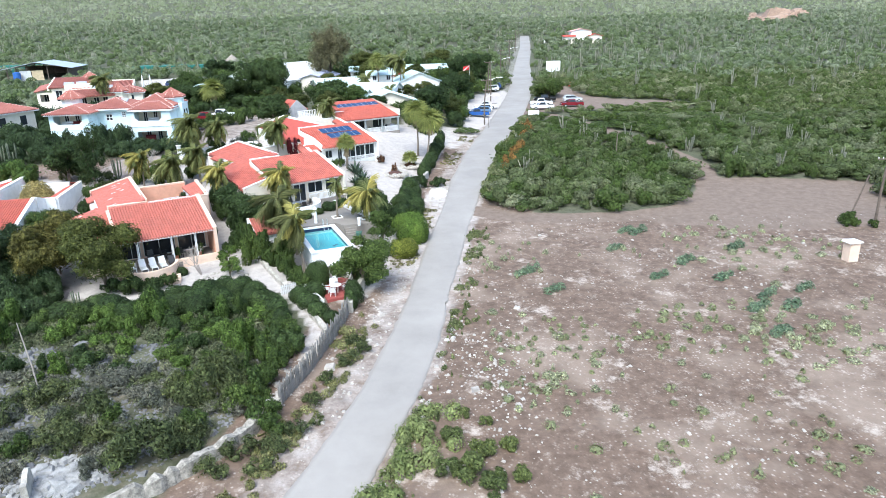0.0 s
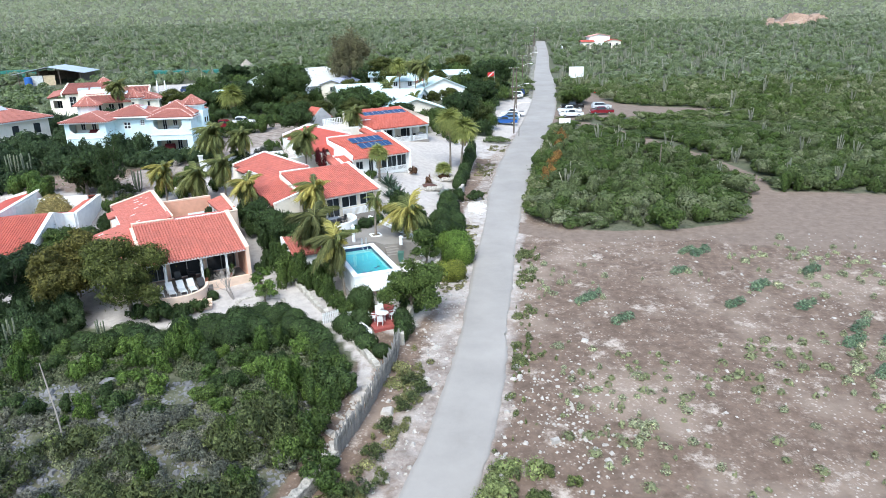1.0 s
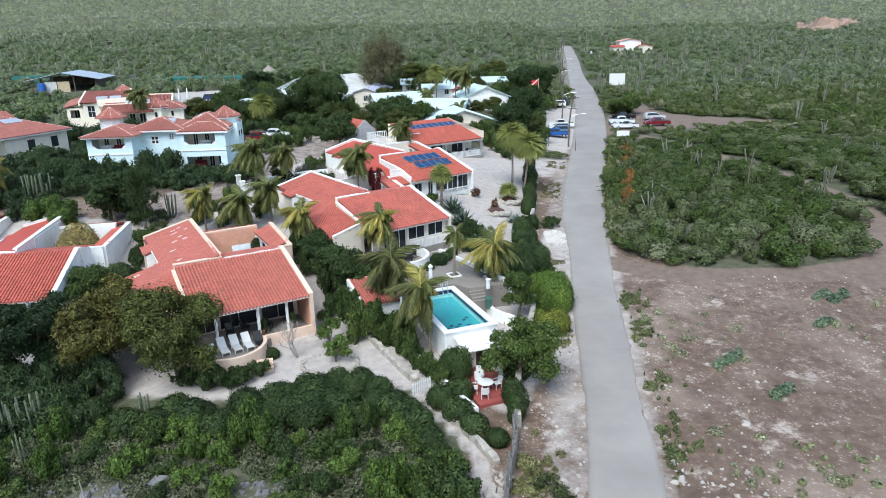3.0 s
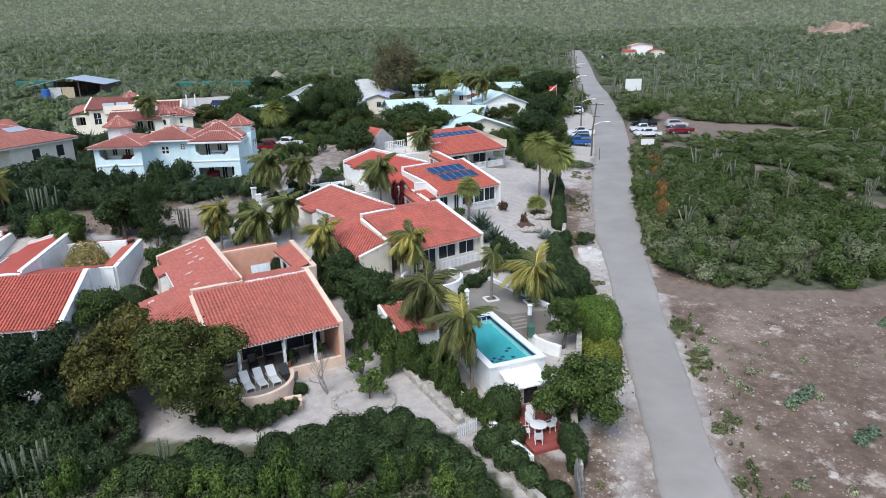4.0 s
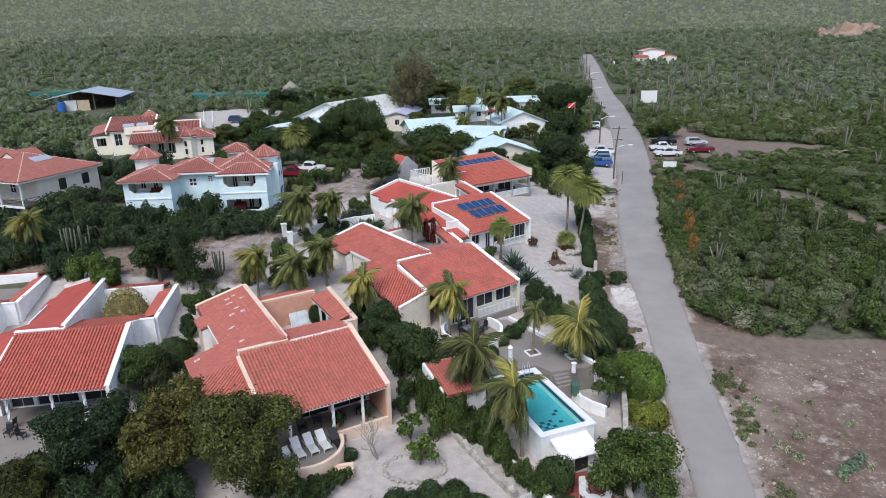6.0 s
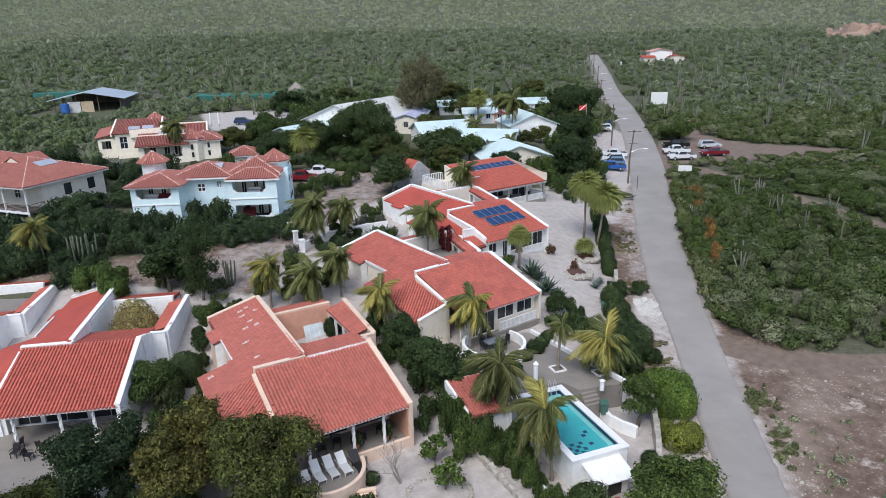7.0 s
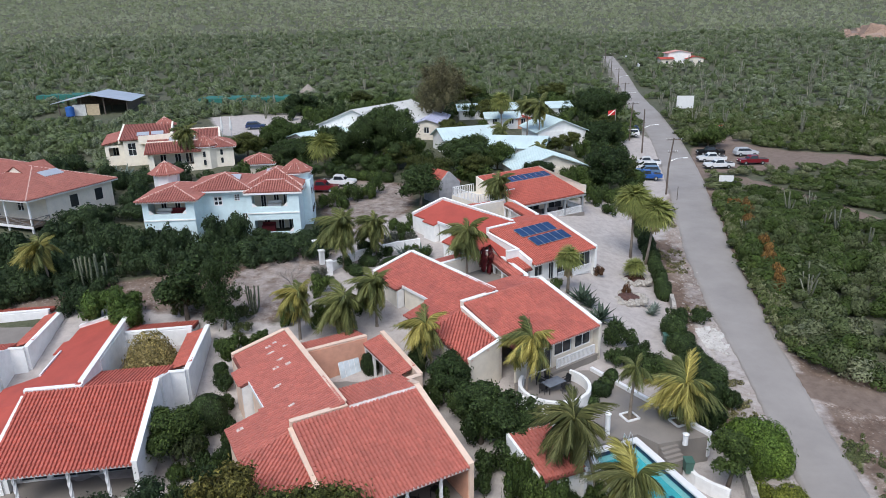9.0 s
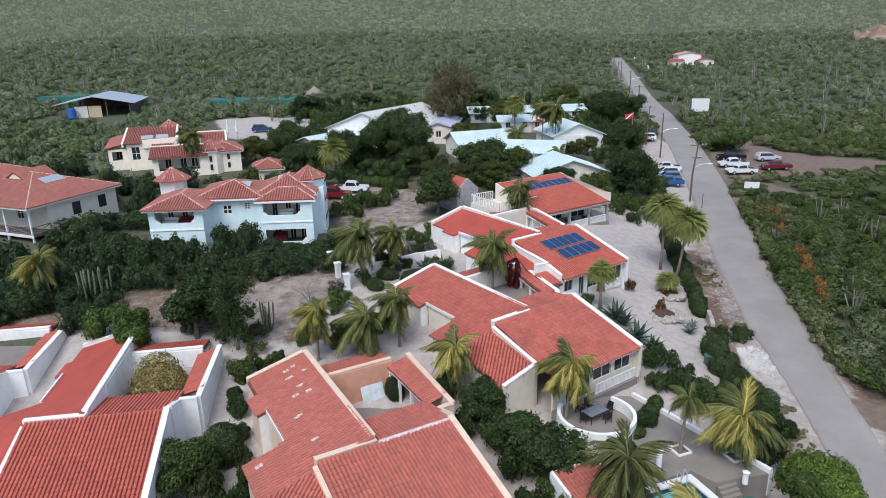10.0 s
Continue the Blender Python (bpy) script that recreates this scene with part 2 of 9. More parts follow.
YARD = [(-36, 57), (-20, 55.5), (-15, 58), (-8, 54), (-5.5, 60), (-4.6, 78), (-3.2, 88), (-1.6, 100), (0.6, 113), (1, 122), (-10, 124), (-26, 122), (-34, 112), (-38, 101), (-40, 86), (-62, 90), (-66, 70), (-50, 58), (-36, 60)]
DRIVE = [(-70, 88), (-50, 86), (-42, 84), (-38, 92), (-34, 103), (-30, 118), (-30, 131), (-40, 134), (-46, 130), (-44, 120), (-40, 110), (-46, 100), (-60, 95), (-75, 96)]
TRACK = [(4, 80), (8, 77.3), (14.5, 76), (21.3, 76), (29.8, 78), (35.5, 85), (39, 99), (36.3, 112), (33, 121), (30, 130), (24, 142)]
LOT = [(24, 73.5), (36, 70), (47, 70.5), (56, 78), (58, 88), (46, 91), (38.5, 92), (33, 84), (28, 79)]
PARKING = [(17, 142), (21, 147), (32, 148.5), (45, 151), (58, 152.5), (56, 157), (47, 160.5), (41, 163.5), (36, 169), (34.5, 187), (31.5, 187), (30, 170), (24, 168), (21, 160)]
FIELD = [(-51, -80), (-28, -24), (-10.2, 15), (1.2, 50), (3.2, 66), (6, 77), (30, 76), (60, 74), (110, 78), (130, -90)]
PATH_GARDEN = [(-21, 71), (-22, 68.5), (-19.6, 65), (-17.5, 61), (-15.3, 58), (-13, 54.5), (-10.8, 50.5), (-10.5, 47.5), (-10.8, 45.5)]
BARNYARD = [(-131, 186), (-104, 187), (-102, 222), (-132, 218)]
SCAR = [(166, 378), (186, 376), (214, 405), (224, 432), (204, 432), (182, 408)]
BAY = [(4.5, 131), (7.3, 128), (15, 150), (19, 172), (17, 182), (9, 170), (5, 150)]


def spaced(stops, steps):
    out = [stops[0]]
    for a, b, s in zip(stops, stops[1:], steps):
        k = max(1, round((b - a) / s))
        out += [a + (b - a) * (i + 1) / k for i in range(k)]
    return np.array(out)


gx = spaced([-2600, -900, -300, -90, -50, 65, 130, 320, 900, 2600], [170, 40, 10, 2, 0.75, 2.5, 10, 40, 170])
gy = spaced([-1500, -200, 0, 28, 95, 140, 230, 420, 900, 3000], [130, 20, 2.5, 0.75, 1.3, 3, 8, 16, 210])
X, Y = np.meshgrid(gx, gy)
Z = height(X, Y)
nr, nc = X.shape
rng = np.random.default_rng(4)
near = (np.abs(X) < 80) & (Y > 20) & (Y < 140)
Z = Z + np.where(near, rng.normal(0, 0.025, X.shape), 0)
rd = np.abs(X - road_x(Y))
Z = np.where((rd < 4.5) & (Y > -82) & (Y < 335), height(X, Y) - 0.05, Z)
idx = np.arange(nr * nc).reshape(nr, nc)
quads = np.stack([idx[:-1, :-1], idx[:-1, 1:], idx[1:, 1:], idx[1:, :-1]], -1).reshape(-1, 4)


def mesh_np(name, verts, quads, material, tint=None, smooth=False):
    """A mesh from arrays of corners and four-sided faces; tint: one number a corner."""
    me = bpy.data.meshes.new(name)
    me.vertices.add(len(verts))
    me.vertices.foreach_set("co", np.asarray(verts, np.float32).ravel())
    me.loops.add(quads.size)
    me.loops.foreach_set("vertex_index", quads.ravel().astype(np.int32))
    me.polygons.add(len(quads))
    me.polygons.foreach_set("loop_start", np.arange(0, quads.size, quads.shape[1], dtype=np.int32))
    me.polygons.foreach_set("use_smooth", np.full(len(quads), smooth))
    for m in material if isinstance(material, (list, tuple)) else [material]:
        me.materials.append(m)
    if tint is not None:
        a = me.attributes.new("tint", "FLOAT", "POINT")
        a.data.foreach_set("value", np.asarray(tint, np.float32))
    me.update(calc_edges=True)
    me.validate()
    return me


def soil():
    """Soils by their share at each place: pale gravel, brown field, worn track, else scrub floor."""
    m, n, l, b = nodes_of("soils")
    a = n.new("ShaderNodeAttribute")
    a.attribute_name = "soil"
    sep = n.new("ShaderNodeSeparateColor")
    l.new(a.outputs["Color"], sep.inputs["Color"])
    edge, big, mid, fine = (noise_node(n, l, s, d, r) for s, d, r in ((0.8, 6, 0.7), (0.12, 5, 0.6), (1.3, 5, 0.7), (9.0, 3, 0.7)))
    tc = n.new("ShaderNodeTexCoord")

    def share_of(socket, rough=0.5):
        add = n.new("ShaderNodeMath")
        add.operation = "MULTIPLY_ADD"
        l.new(edge.outputs["Fac"], add.inputs[0])
        add.inputs[1].default_value = rough
        l.new(socket, add.inputs[2])
        r = n.new("ShaderNodeMapRange")
        r.inputs["From Min"].default_value, r.inputs["From Max"].default_value = 0.5 + rough * 0.5 - 0.12, 0.5 + rough * 0.5 + 0.12
        l.new(add.outputs[0], r.inputs["Value"])
        return r.outputs["Result"]

    def stones(scale, lo, hi):
        v = n.new("ShaderNodeTexVoronoi")
        v.inputs["Scale"].default_value = scale
        l.new(tc.outputs["Object"], v.inputs["Vector"])
        return ramp(n, l, v.outputs["Distance"], (1, 1, 1), (0, 0, 0), lo, hi)

    scrub = ramp(n, l, mid.outputs["Fac"], (0.05, 0.058, 0.027), (0.135, 0.13, 0.09), 0.35, 0.7)
    scrub = blend(n, l, ramp(n, l, big.outputs["Fac"], (0, 0, 0), (0.6, 0.6, 0.6), 0.45, 0.7), scrub, (0.07, 0.084, 0.038))
    field = ramp(n, l, mid.outputs["Fac"], (0.085, 0.056, 0.04), (0.178, 0.122, 0.09), 0.3, 0.65)
    field = blend(n, l, ramp(n, l, big.outputs["Fac"], (0, 0, 0), (0.55, 0.55, 0.55), 0.48, 0.64), field, (0.32, 0.25, 0.2))
    patch = blend(n, l, 1.0, stones(3.4, 0.1, 0.34), ramp(n, l, mid.outputs["Fac"], (0, 0, 0), (1, 1, 1), 0.45, 0.58), "MULTIPLY")
    patch = blend(n, l, 1.0, patch, ramp(n, l, big.outputs["Fac"], (0.35, 0.35, 0.35), (1, 1, 1), 0.42, 0.58), "MULTIPLY")
    field = blend(n, l, patch, field, (0.52, 0.455, 0.405))
    crust = noise_node(n, l, 0.42, 9, 0.78)
    field = blend(n, l, ramp(n, l, crust.outputs["Fac"], (0, 0, 0), (0.9, 0.9, 0.9), 0.55, 0.66), field, (0.47, 0.4, 0.345))
    field = blend(n, l, ramp(n, l, fine.outputs["Fac"], (0, 0, 0), (0.4, 0.4, 0.4), 0.5, 0.8), field, (0.13, 0.1, 0.08))
    track = ramp(n, l, mid.outputs["Fac"], (0.145, 0.106, 0.082), (0.21, 0.158, 0.126), 0.35, 0.65)
    gravel = ramp(n, l, mid.outputs["Fac"], (0.375, 0.338, 0.315), (0.49, 0.447, 0.418), 0.35, 0.65)
    gravel = blend(n, l, ramp(n, l, fine.outputs["Fac"], (0, 0, 0), (0.35, 0.35, 0.35), 0.5, 0.75), gravel, (0.2, 0.178, 0.162))
    c = blend(n, l, share_of(sep.outputs["Green"]), scrub, field)
    c = blend(n, l, share_of(sep.outputs["Red"]), c, gravel)
    c = blend(n, l, share_of(sep.outputs["Blue"], 0.3), c, track)
    l.new(c, b.inputs["Base Color"])
    b.inputs["Roughness"].default_value = 0.95
    bumped(n, l, b, fine.outputs["Fac"], 0.5, 0.06)
    return m


def soft(x, y, poly, width):
    """1 inside a plot, falling to 0 over its border."""
    d = off_line(x, y, poly + poly[:1])
    return np.clip(0.5 + np.where(inside(x, y, poly), d, -d) / width, 0, 1)


left = road_x(Y) - X
gravel = np.maximum(soft(X, Y, YARD, 2.5), 0.8 * soft(X, Y, BAY, 2))
gravel = np.maximum(gravel, np.where((Y > -80) & (Y < 330), ease((5.6 - np.abs(left - 1.0)) / 2.5) * np.where(Y < 60, 0.48, np.where(Y < 92, 0.55, 0.46)), 0))
gravel = np.maximum(gravel, 0.62 * ease((1.1 - off_line(X, Y, PATH_GARDEN)) / 0.6))
gravel = np.maximum(gravel, np.where(X < -47, 0.36, 0.47) * soft(X, Y, DRIVE, 3))
gravel = np.maximum(gravel, 0.6 * soft(X, Y, [(-6, 116), (3, 113), (8, 126), (5, 131), (-8, 129)], 2))
gravel = np.maximum(gravel, soft(X, Y, [(-2.5, 84), (1.0, 83.5), (2.0, 89), (-1.5, 89.5)], 1.5))
gravel = np.maximum(gravel, soft(X, Y, [(-74, 172), (-58, 165), (-52, 180), (-66, 200), (-85, 195)], 4))
brown = np.maximum(soft(X, Y, FIELD, 3), 0.8 * soft(X, Y, DRIVE, 3))
brown = np.maximum(brown, soft(X, Y, SCAR, 6))
for a, b, c in ((-22.7, 39.5, 2.4), (-20.4, 38.2, 2.0), (-22.9, 46.4, 2.2), (-31.8, 46.3, 2.6), (-23.2, 32.2, 3.4), (-27.5, 37.2, 2.3), (-18.8, 36.0, 2.0)):
    gravel = np.maximum(gravel, 0.36 * ease((c - np.hypot(X - a, Y - b)) / 1.2))
brown = np.maximum(brown, 0.4 * soft(X, Y, [(-52, 30), (-30, 28), (-16, 30), (-12.6, 40), (-13, 43), (-50, 43)], 3))
gravel = np.maximum(gravel, 0.2 * soft(X, Y, [(-46, 31), (-30, 29), (-16, 31), (-13.5, 38), (-14, 41), (-44, 41)], 4))
brown = np.maximum(brown, np.where((Y > -80) & (Y < 92), 0.8 * ease((11 - np.abs(left)) / 3), 0))
brown = np.maximum(brown, np.where((Y > 85) & (Y < 140), 0.8 * ease((7 - np.abs(left - 1.5)) / 2), 0))
track = np.maximum(ease((2.6 - off_line(X, Y, TRACK)) / 1.6), soft(X, Y, LOT, 4))
track = np.maximum(track, soft(X, Y, PARKING, 3))
track = np.maximum(track, np.where((Y > 92) & (Y < 330), 0.3 * ease((5.2 - np.abs(left - 1.0)) / 2.5), 0))
ground_mesh = mesh_np("ground", np.stack([X, Y, Z], -1).reshape(-1, 3), quads, soil(), None, True)
layer = ground_mesh.attributes.new("soil", "FLOAT_COLOR", "POINT")
layer.data.foreach_set("color", np.stack([gravel, brown, track, np.ones_like(X)], -1).astype(np.float32).ravel())
tagged(new("ground", ground_mesh), "dry ground of pale gravel, brown dirt and thorn scrub", "ground", "", "structure")


# ---- road ----
def asphalt():
    m, n, l, b = nodes_of("worn asphalt")
    big, mid, fine = (noise_node(n, l, s, 5, 0.65) for s in (0.18, 1.6, 30.0))
    c = ramp(n, l, big.outputs["Fac"], (0.258, 0.234, 0.212), (0.34, 0.31, 0.282), 0.3, 0.65)
    c = blend(n, l, ramp(n, l, mid.outputs["Fac"], (0, 0, 0), (0.4, 0.4, 0.4), 0.5, 0.75), c, (0.32, 0.293, 0.268))
    c = blend(n, l, ramp(n, l, fine.outputs["Fac"], (0, 0, 0), (0.35, 0.35, 0.35), 0.5, 0.8), c, (0.15, 0.15, 0.155))
    a = n.new("ShaderNodeAttribute")
    a.attribute_name = "tint"
    worn = n.new("ShaderNodeMath")
    worn.operation = "MULTIPLY_ADD"
    l.new(mid.outputs["Fac"], worn.inputs[0])
    worn.inputs[1].default_value = 0.5
    l.new(a.outputs["Fac"], worn.inputs[2])
    c = blend(n, l, ramp(n, l, worn.outputs[0], (0, 0, 0), (0.8, 0.8, 0.8), 1.1, 1.35), c, (0.36, 0.325, 0.295))
    l.new(c, b.inputs["Base Color"])
    b.inputs["Roughness"].default_value = 0.62
    bumped(n, l, b, fine.outputs["Fac"], 0.3, 0.01)
    return m


def build_road():
    ys = spaced([-80, 12, 140, 332], [2.0, 0.5, 1.5])
    across = np.array([-0.5, -0.49, -0.42, -0.3, -0.1, 0.1, 0.3, 0.42, 0.49, 0.5])
    w = np.interp(ys, ROAD_Y, ROAD_W)[:, None]
    r = np.random.default_rng(7)
    rag = np.zeros((len(ys), len(across)))
    for side in (0, -1):
        walkway = np.convolve(r.normal(0, 0.3, len(ys) + 16), np.ones(17) / 17, "valid") * 1.2 + r.normal(0, 0.04, len(ys))
        for k in ((0, 1) if side == 0 else (-1, -2)):
            rag[:, k] = walkway
    slope = np.gradient(road_x(ys), ys)[:, None]
    x = road_x(ys)[:, None] + across * w * np.sqrt(1 + slope ** 2) + rag
    y = np.repeat(ys[:, None], len(across), 1)
    z = height(x, y) + 0.05 - 0.1 * (np.abs(across) > 0.495)
    i = np.arange(x.size).reshape(x.shape)
    q = np.stack([i[:-1, :-1], i[:-1, 1:], i[1:, 1:], i[1:, :-1]], -1).reshape(-1, 4)
    tagged(new("road", mesh_np("road", np.stack([x, y, z], -1).reshape(-1, 3), q, asphalt(), np.repeat((2 * np.abs(across))[None], len(ys), 0).ravel(), True)), "narrow worn grey asphalt road with sandy edges", "road", "", "structure")


build_road()


# ---- roofs and walls ----
def tile_field(poly, plane, down, name, material, parent, width=0.26, length=0.4, rise=0.125, label=""):
    """Barrel tiles laid over a plan polygon on a sloping plane; down: the way that water runs, in plan."""
    d = np.array(down, float) / np.hypot(*down)
    a = np.array([-d[1], d[0]])
    p = np.array(poly, float)
    ia, idn = p @ a, p @ d
    ca, cd = np.arange(ia.min() + width / 2, ia.max(), width), np.arange(idn.min() + length / 2, idn.max() + length / 2, length)
    A, D = (g.ravel() for g in np.meshgrid(ca, cd))
    r = np.random.default_rng(len(A))
    cx, cy = A * a[0] + D * d[0], A * a[1] + D * d[1]
    keep = inside(cx, cy, poly)
    A, D = A[keep], D[keep]
    k = len(A)
    if not k:
        return None
    s = np.array([-0.5, -0.27, 0.27, 0.5]) * width
    h = np.array([0.0, 1.0, 1.0, 0.0]) * rise
    jit = r.normal(0, 0.006, (k, 1))
    rows = []
    for along, lift in ((-0.5, 0.0), (0.56, 0.045)):
        aa, dd = A[:, None] + s, D[:, None] + along * length + 0 * s
        x, y = aa * a[0] + dd * d[0], aa * a[1] + dd * d[1]
        rows.append(np.stack([x, y, plane(x, y) + 0.02 + h + lift + jit], -1))
    drop = rows[1].copy()
    drop[..., 2] = plane(drop[..., 0], drop[..., 1]) + 0.0
    V = np.concatenate(rows + [drop], 1).reshape(-1, 3)
    q = np.array([(0, 1, 5, 4), (1, 2, 6, 5), (2, 3, 7, 6), (5, 6, 10, 9)])
    Q = (np.arange(k)[:, None, None] * 12 + q).reshape(-1, 4)
    ob = share(name, mesh_np(name, V, Q, material), parent, None, label)
    ob["kind"] = "stuff"
    return ob


def slab(poly, plane, thick, name, material, parent, label=""):
    low = [(x, y, float(plane(x, y)) - thick) for x, y in poly]
    high = [(x, y, float(plane(x, y))) for x, y in poly]
    return Mesh().hexa(low, high).part(name, material, parent, label)


def roof(poly, plane, down, parent, material, under=None, thick=0.14, width=0.26, label=""):
    """poly counter-clockwise."""
    base = slab(poly, plane, thick, "roof", UNDERLAY, parent, label)
    tile_field(poly, plane, down, "roof_tiles", material, base, width)
    return base


def pierced(mesh, u0, u1, v, thick, z0, z1, holes):
    """A wall along u with rectangular openings (ua, ub, za, zb), as blocks round them."""
    us = sorted({u0, u1, *(h[0] for h in holes), *(h[1] for h in holes)})
    zs = sorted({z0, z1, *(h[2] for h in holes), *(h[3] for h in holes)})
    full = {(i, j): not any(h[0] - 1e-6 <= us[i] < h[1] - 1e-6 and h[2] - 1e-6 <= zs[j] < h[3] - 1e-6 for h in holes) for i in range(len(us) - 1) for j in range(len(zs) - 1)}
    made = {}

    def corner(i, j, k):
        if (i, j, k) not in made:
            made[i, j, k] = len(mesh.v)
            mesh.v.append((us[i], v + (k - 0.5) * thick, zs[j]))
        return made[i, j, k]

    for (i, j), solid in full.items():
        if not solid:
            continue
        for k, order in ((0, (0, 1, 2, 3)), (1, (3, 2, 1, 0))):
            ring = [corner(i, j, k), corner(i + 1, j, k), corner(i + 1, j + 1, k), corner(i, j + 1, k)]
            mesh.f.append(tuple(ring[o] for o in order))
        for (di, dj), (a, b) in (((-1, 0), ((0, 1), (0, 0))), ((1, 0), ((1, 0), (1, 1))), ((0, -1), ((0, 0), (1, 0))), ((0, 1), ((1, 1), (0, 1)))):
            if not full.get((i + di, j + dj), False):
                p, q = (i + a[0], j + a[1]), (i + b[0], j + b[1])
                mesh.f.append((corner(*q, 0), corner(*p, 0), corner(*p, 1), corner(*q, 1)))
    return mesh


def window(parent, u0, u1, v, z0, z1, cols=2, rows=1, frame_mat=None, name="window", depth=0.08, t=0.06):
    """A framed window in an opening: one pierced frame, and each pane of its own."""
    cw, rh = (u1 - u0 - t) / cols, (z1 - z0 - t) / rows
    holes = [(u0 + t + cw * k, u0 + cw * (k + 1), z0 + t + rh * j, z0 + rh * (j + 1)) for k in range(cols) for j in range(rows)]
    w = pierced(Mesh(), u0, u1, v, depth, z0, z1, holes).part(name, frame_mat or TRIM, parent)
    for a, b, c, d in holes:
        Mesh().box(a, v - 0.01, c, b, v + 0.01, d).part("pane", GLASS, w)
    return w


def railing(parent, a, b, z, high=0.9, gap=0.16, material=None):
    """A balustrade of posts and rails between two plan points."""
    f = Mesh()
    d = Vector((b[0] - a[0], b[1] - a[1]))
    k = max(1, round(d.length / gap))
    for i in range(k + 1):
        x, y = a[0] + d.x * i / k, a[1] + d.y * i / k
        f.box(x - 0.035, y - 0.035, z, x + 0.035, y + 0.035, z + high - 0.06)
    f.wall(a, b, 0.1, z + high - 0.08, z + high, z + high)
    f.wall(a, b, 0.08, z + 0.06, z + 0.13, z + 0.13)
    return f.part("railing", material or TRIM, parent)


VILLA_LW = [(-5.24, 20.2), (-9.8, 20.2), (-9.8, 17.5), (-10.3, 17.5), (-10.3, 15.2), (-9.6, 15.2), (-9.6, 11.0), (-12.3, 10.8), (-12.3, 7.0), (-9.0, 7.0), (-5.24, 7.0)]
VILLA_LW2 = [(-12.3, 7.0), (-12.3, 2.0), (-9.0, 2.0), (-9.0, 7.0)]


def villa(name, label, m, walls, caps, tiles, under, style, ridge=RIDGE, court=SALMON):
    """A one-storey villa of mono-pitched tiled wings round a small court, with raised gable walls."""
    v = root(name, label, "house", m)
    base = -5.0
    front = lambda x, y: 0.0 + 0.285 * np.asarray(y, float)  # noqa: E731
    wing = lambda x, y: 2.28 + 0.257 * (np.asarray(x, float) + 5.24)  # noqa: E731
    wing2 = lambda x, y: wing(x, y) - 0.2 * (7 - np.asarray(y, float))  # noqa: E731
    court_f = lambda x, y: 1.85 - 0.2 * (np.asarray(y, float) - 7)  # noqa: E731
    back = lambda x, y: 1.5 - 0.2 * (np.asarray(y, float) - 17.1)  # noqa: E731
    row = style in ("glazed", "screened")
    side = (lambda x, y: 1.0 + 0.42 * (np.asarray(x, float) + 0.1 - 0.3 * (np.asarray(y, float) - 10.3))) if row else (lambda x, y: 1.0 + 0.28 * (np.asarray(x, float) - 0.2))
    roof([(-8.9, -0.25), (-0.12, -0.25), (-0.12, 6.8), (-8.9, 6.8)], front, (0, -1), v, tiles, under)
    flat = style in ("smooth", "screened")
    slab(VILLA_LW, wing, 0.14, "roof", under, v) if flat else roof(VILLA_LW, wing, (-1, 0), v, tiles, under)
    if flat:
        slab([(-12.3, 7.0), (-12.3, 5.75), (-9.65, 5.75), (-10.75, 2.0), (-9.0, 2.0), (-9.0, 7.0)] if row else VILLA_LW2, wing2, 0.14, "roof", under, v)
    else:
        roof(VILLA_LW2, wing2, (-0.75, -0.65), v, tiles, under)
    roof([(-5.1, 7.1), (0.3, 7.1), (0.3, 10.6), (-5.1, 10.6)], court_f, (0, 1), v, tiles, under)
    roof([(-5.1, 17.2), (0.6, 17.2), (0.6, 19.4), (-5.1, 19.4)], back, (0, 1), v, tiles, under)
    if row:
        roof([(-0.1, 10.3), (0.72, 9.9), (2.74, 16.9), (1.88, 16.9)], side, (-1, 0.3), v, tiles, under)
    else:
        roof([(0.2, 10.5), (1.55, 10.5), (1.75, 16.9), (0.2, 16.9)], side, (-1, 0), v, tiles, under)
    # walls with raised tops; caps sit on them

    def topped(a, b, za, zb, thick=0.32, low=base):
        Mesh().wall(a, b, thick, low, za, zb).part("wall", walls, v)
        Mesh().hexa(*[[(x, y, z + dz) for x, y, z in ring] for dz, ring in ((0.0, capring(a, b, thick + 0.08, za, zb)), (0.07, capring(a, b, thick + 0.08, za, zb)))]).part("parapet_cap", caps, v)

    def capring(a, b, thick, za, zb):
        d = Vector((b[0] - a[0], b[1] - a[1]))
        n = Vector((-d.y, d.x)).normalized() * thick / 2
        return [(a[0] - n.x, a[1] - n.y, za), (b[0] - n.x, b[1] - n.y, zb), (b[0] + n.x, b[1] + n.y, zb), (a[0] + n.x, a[1] + n.y, za)]

    topped((0.05, -0.35), (0.05, 6.9), 0.1, 2.15)
    topped((-9.0, 7.0), (-5.1, 7.0), 2.12, 2.12)
    topped((-9.0, 2.0), (-9.0, 6.85), 1.0 if style == "screened" else 0.52, 1.72)
    topped((-5.24, 7.17), (-5.24, 20.2), 2.3, 2.48)
    topped((-9.8, 20.2), (-5.41, 20.2), 1.32, 2.44)
    if style == "screened":
        entry = lambda x, y: -0.3 + 0.285 * np.asarray(y, float)  # noqa: E731
        topped((-10.6, 2.0), (-9.17, 2.0), 1.15, 1.05, 0.3)
        topped((-9.0, 0.1), (-9.0, 1.85), 0.3, 0.9, 0.3)
        roof([(-11.3, -0.3), (-9.16, -0.3), (-9.16, 1.84), (-10.75, 1.84)], entry, (0, -1), v, tiles, under)
        pierced(entry_wall := Mesh(), -11.1, -8.92, 0.3, 0.2, base, -0.32, [(-10.9, -10.0, -1.5, -0.7), (-9.8, -9.2, -1.5, -0.7)])
        entry_wall.part("entry_wall", walls, v)
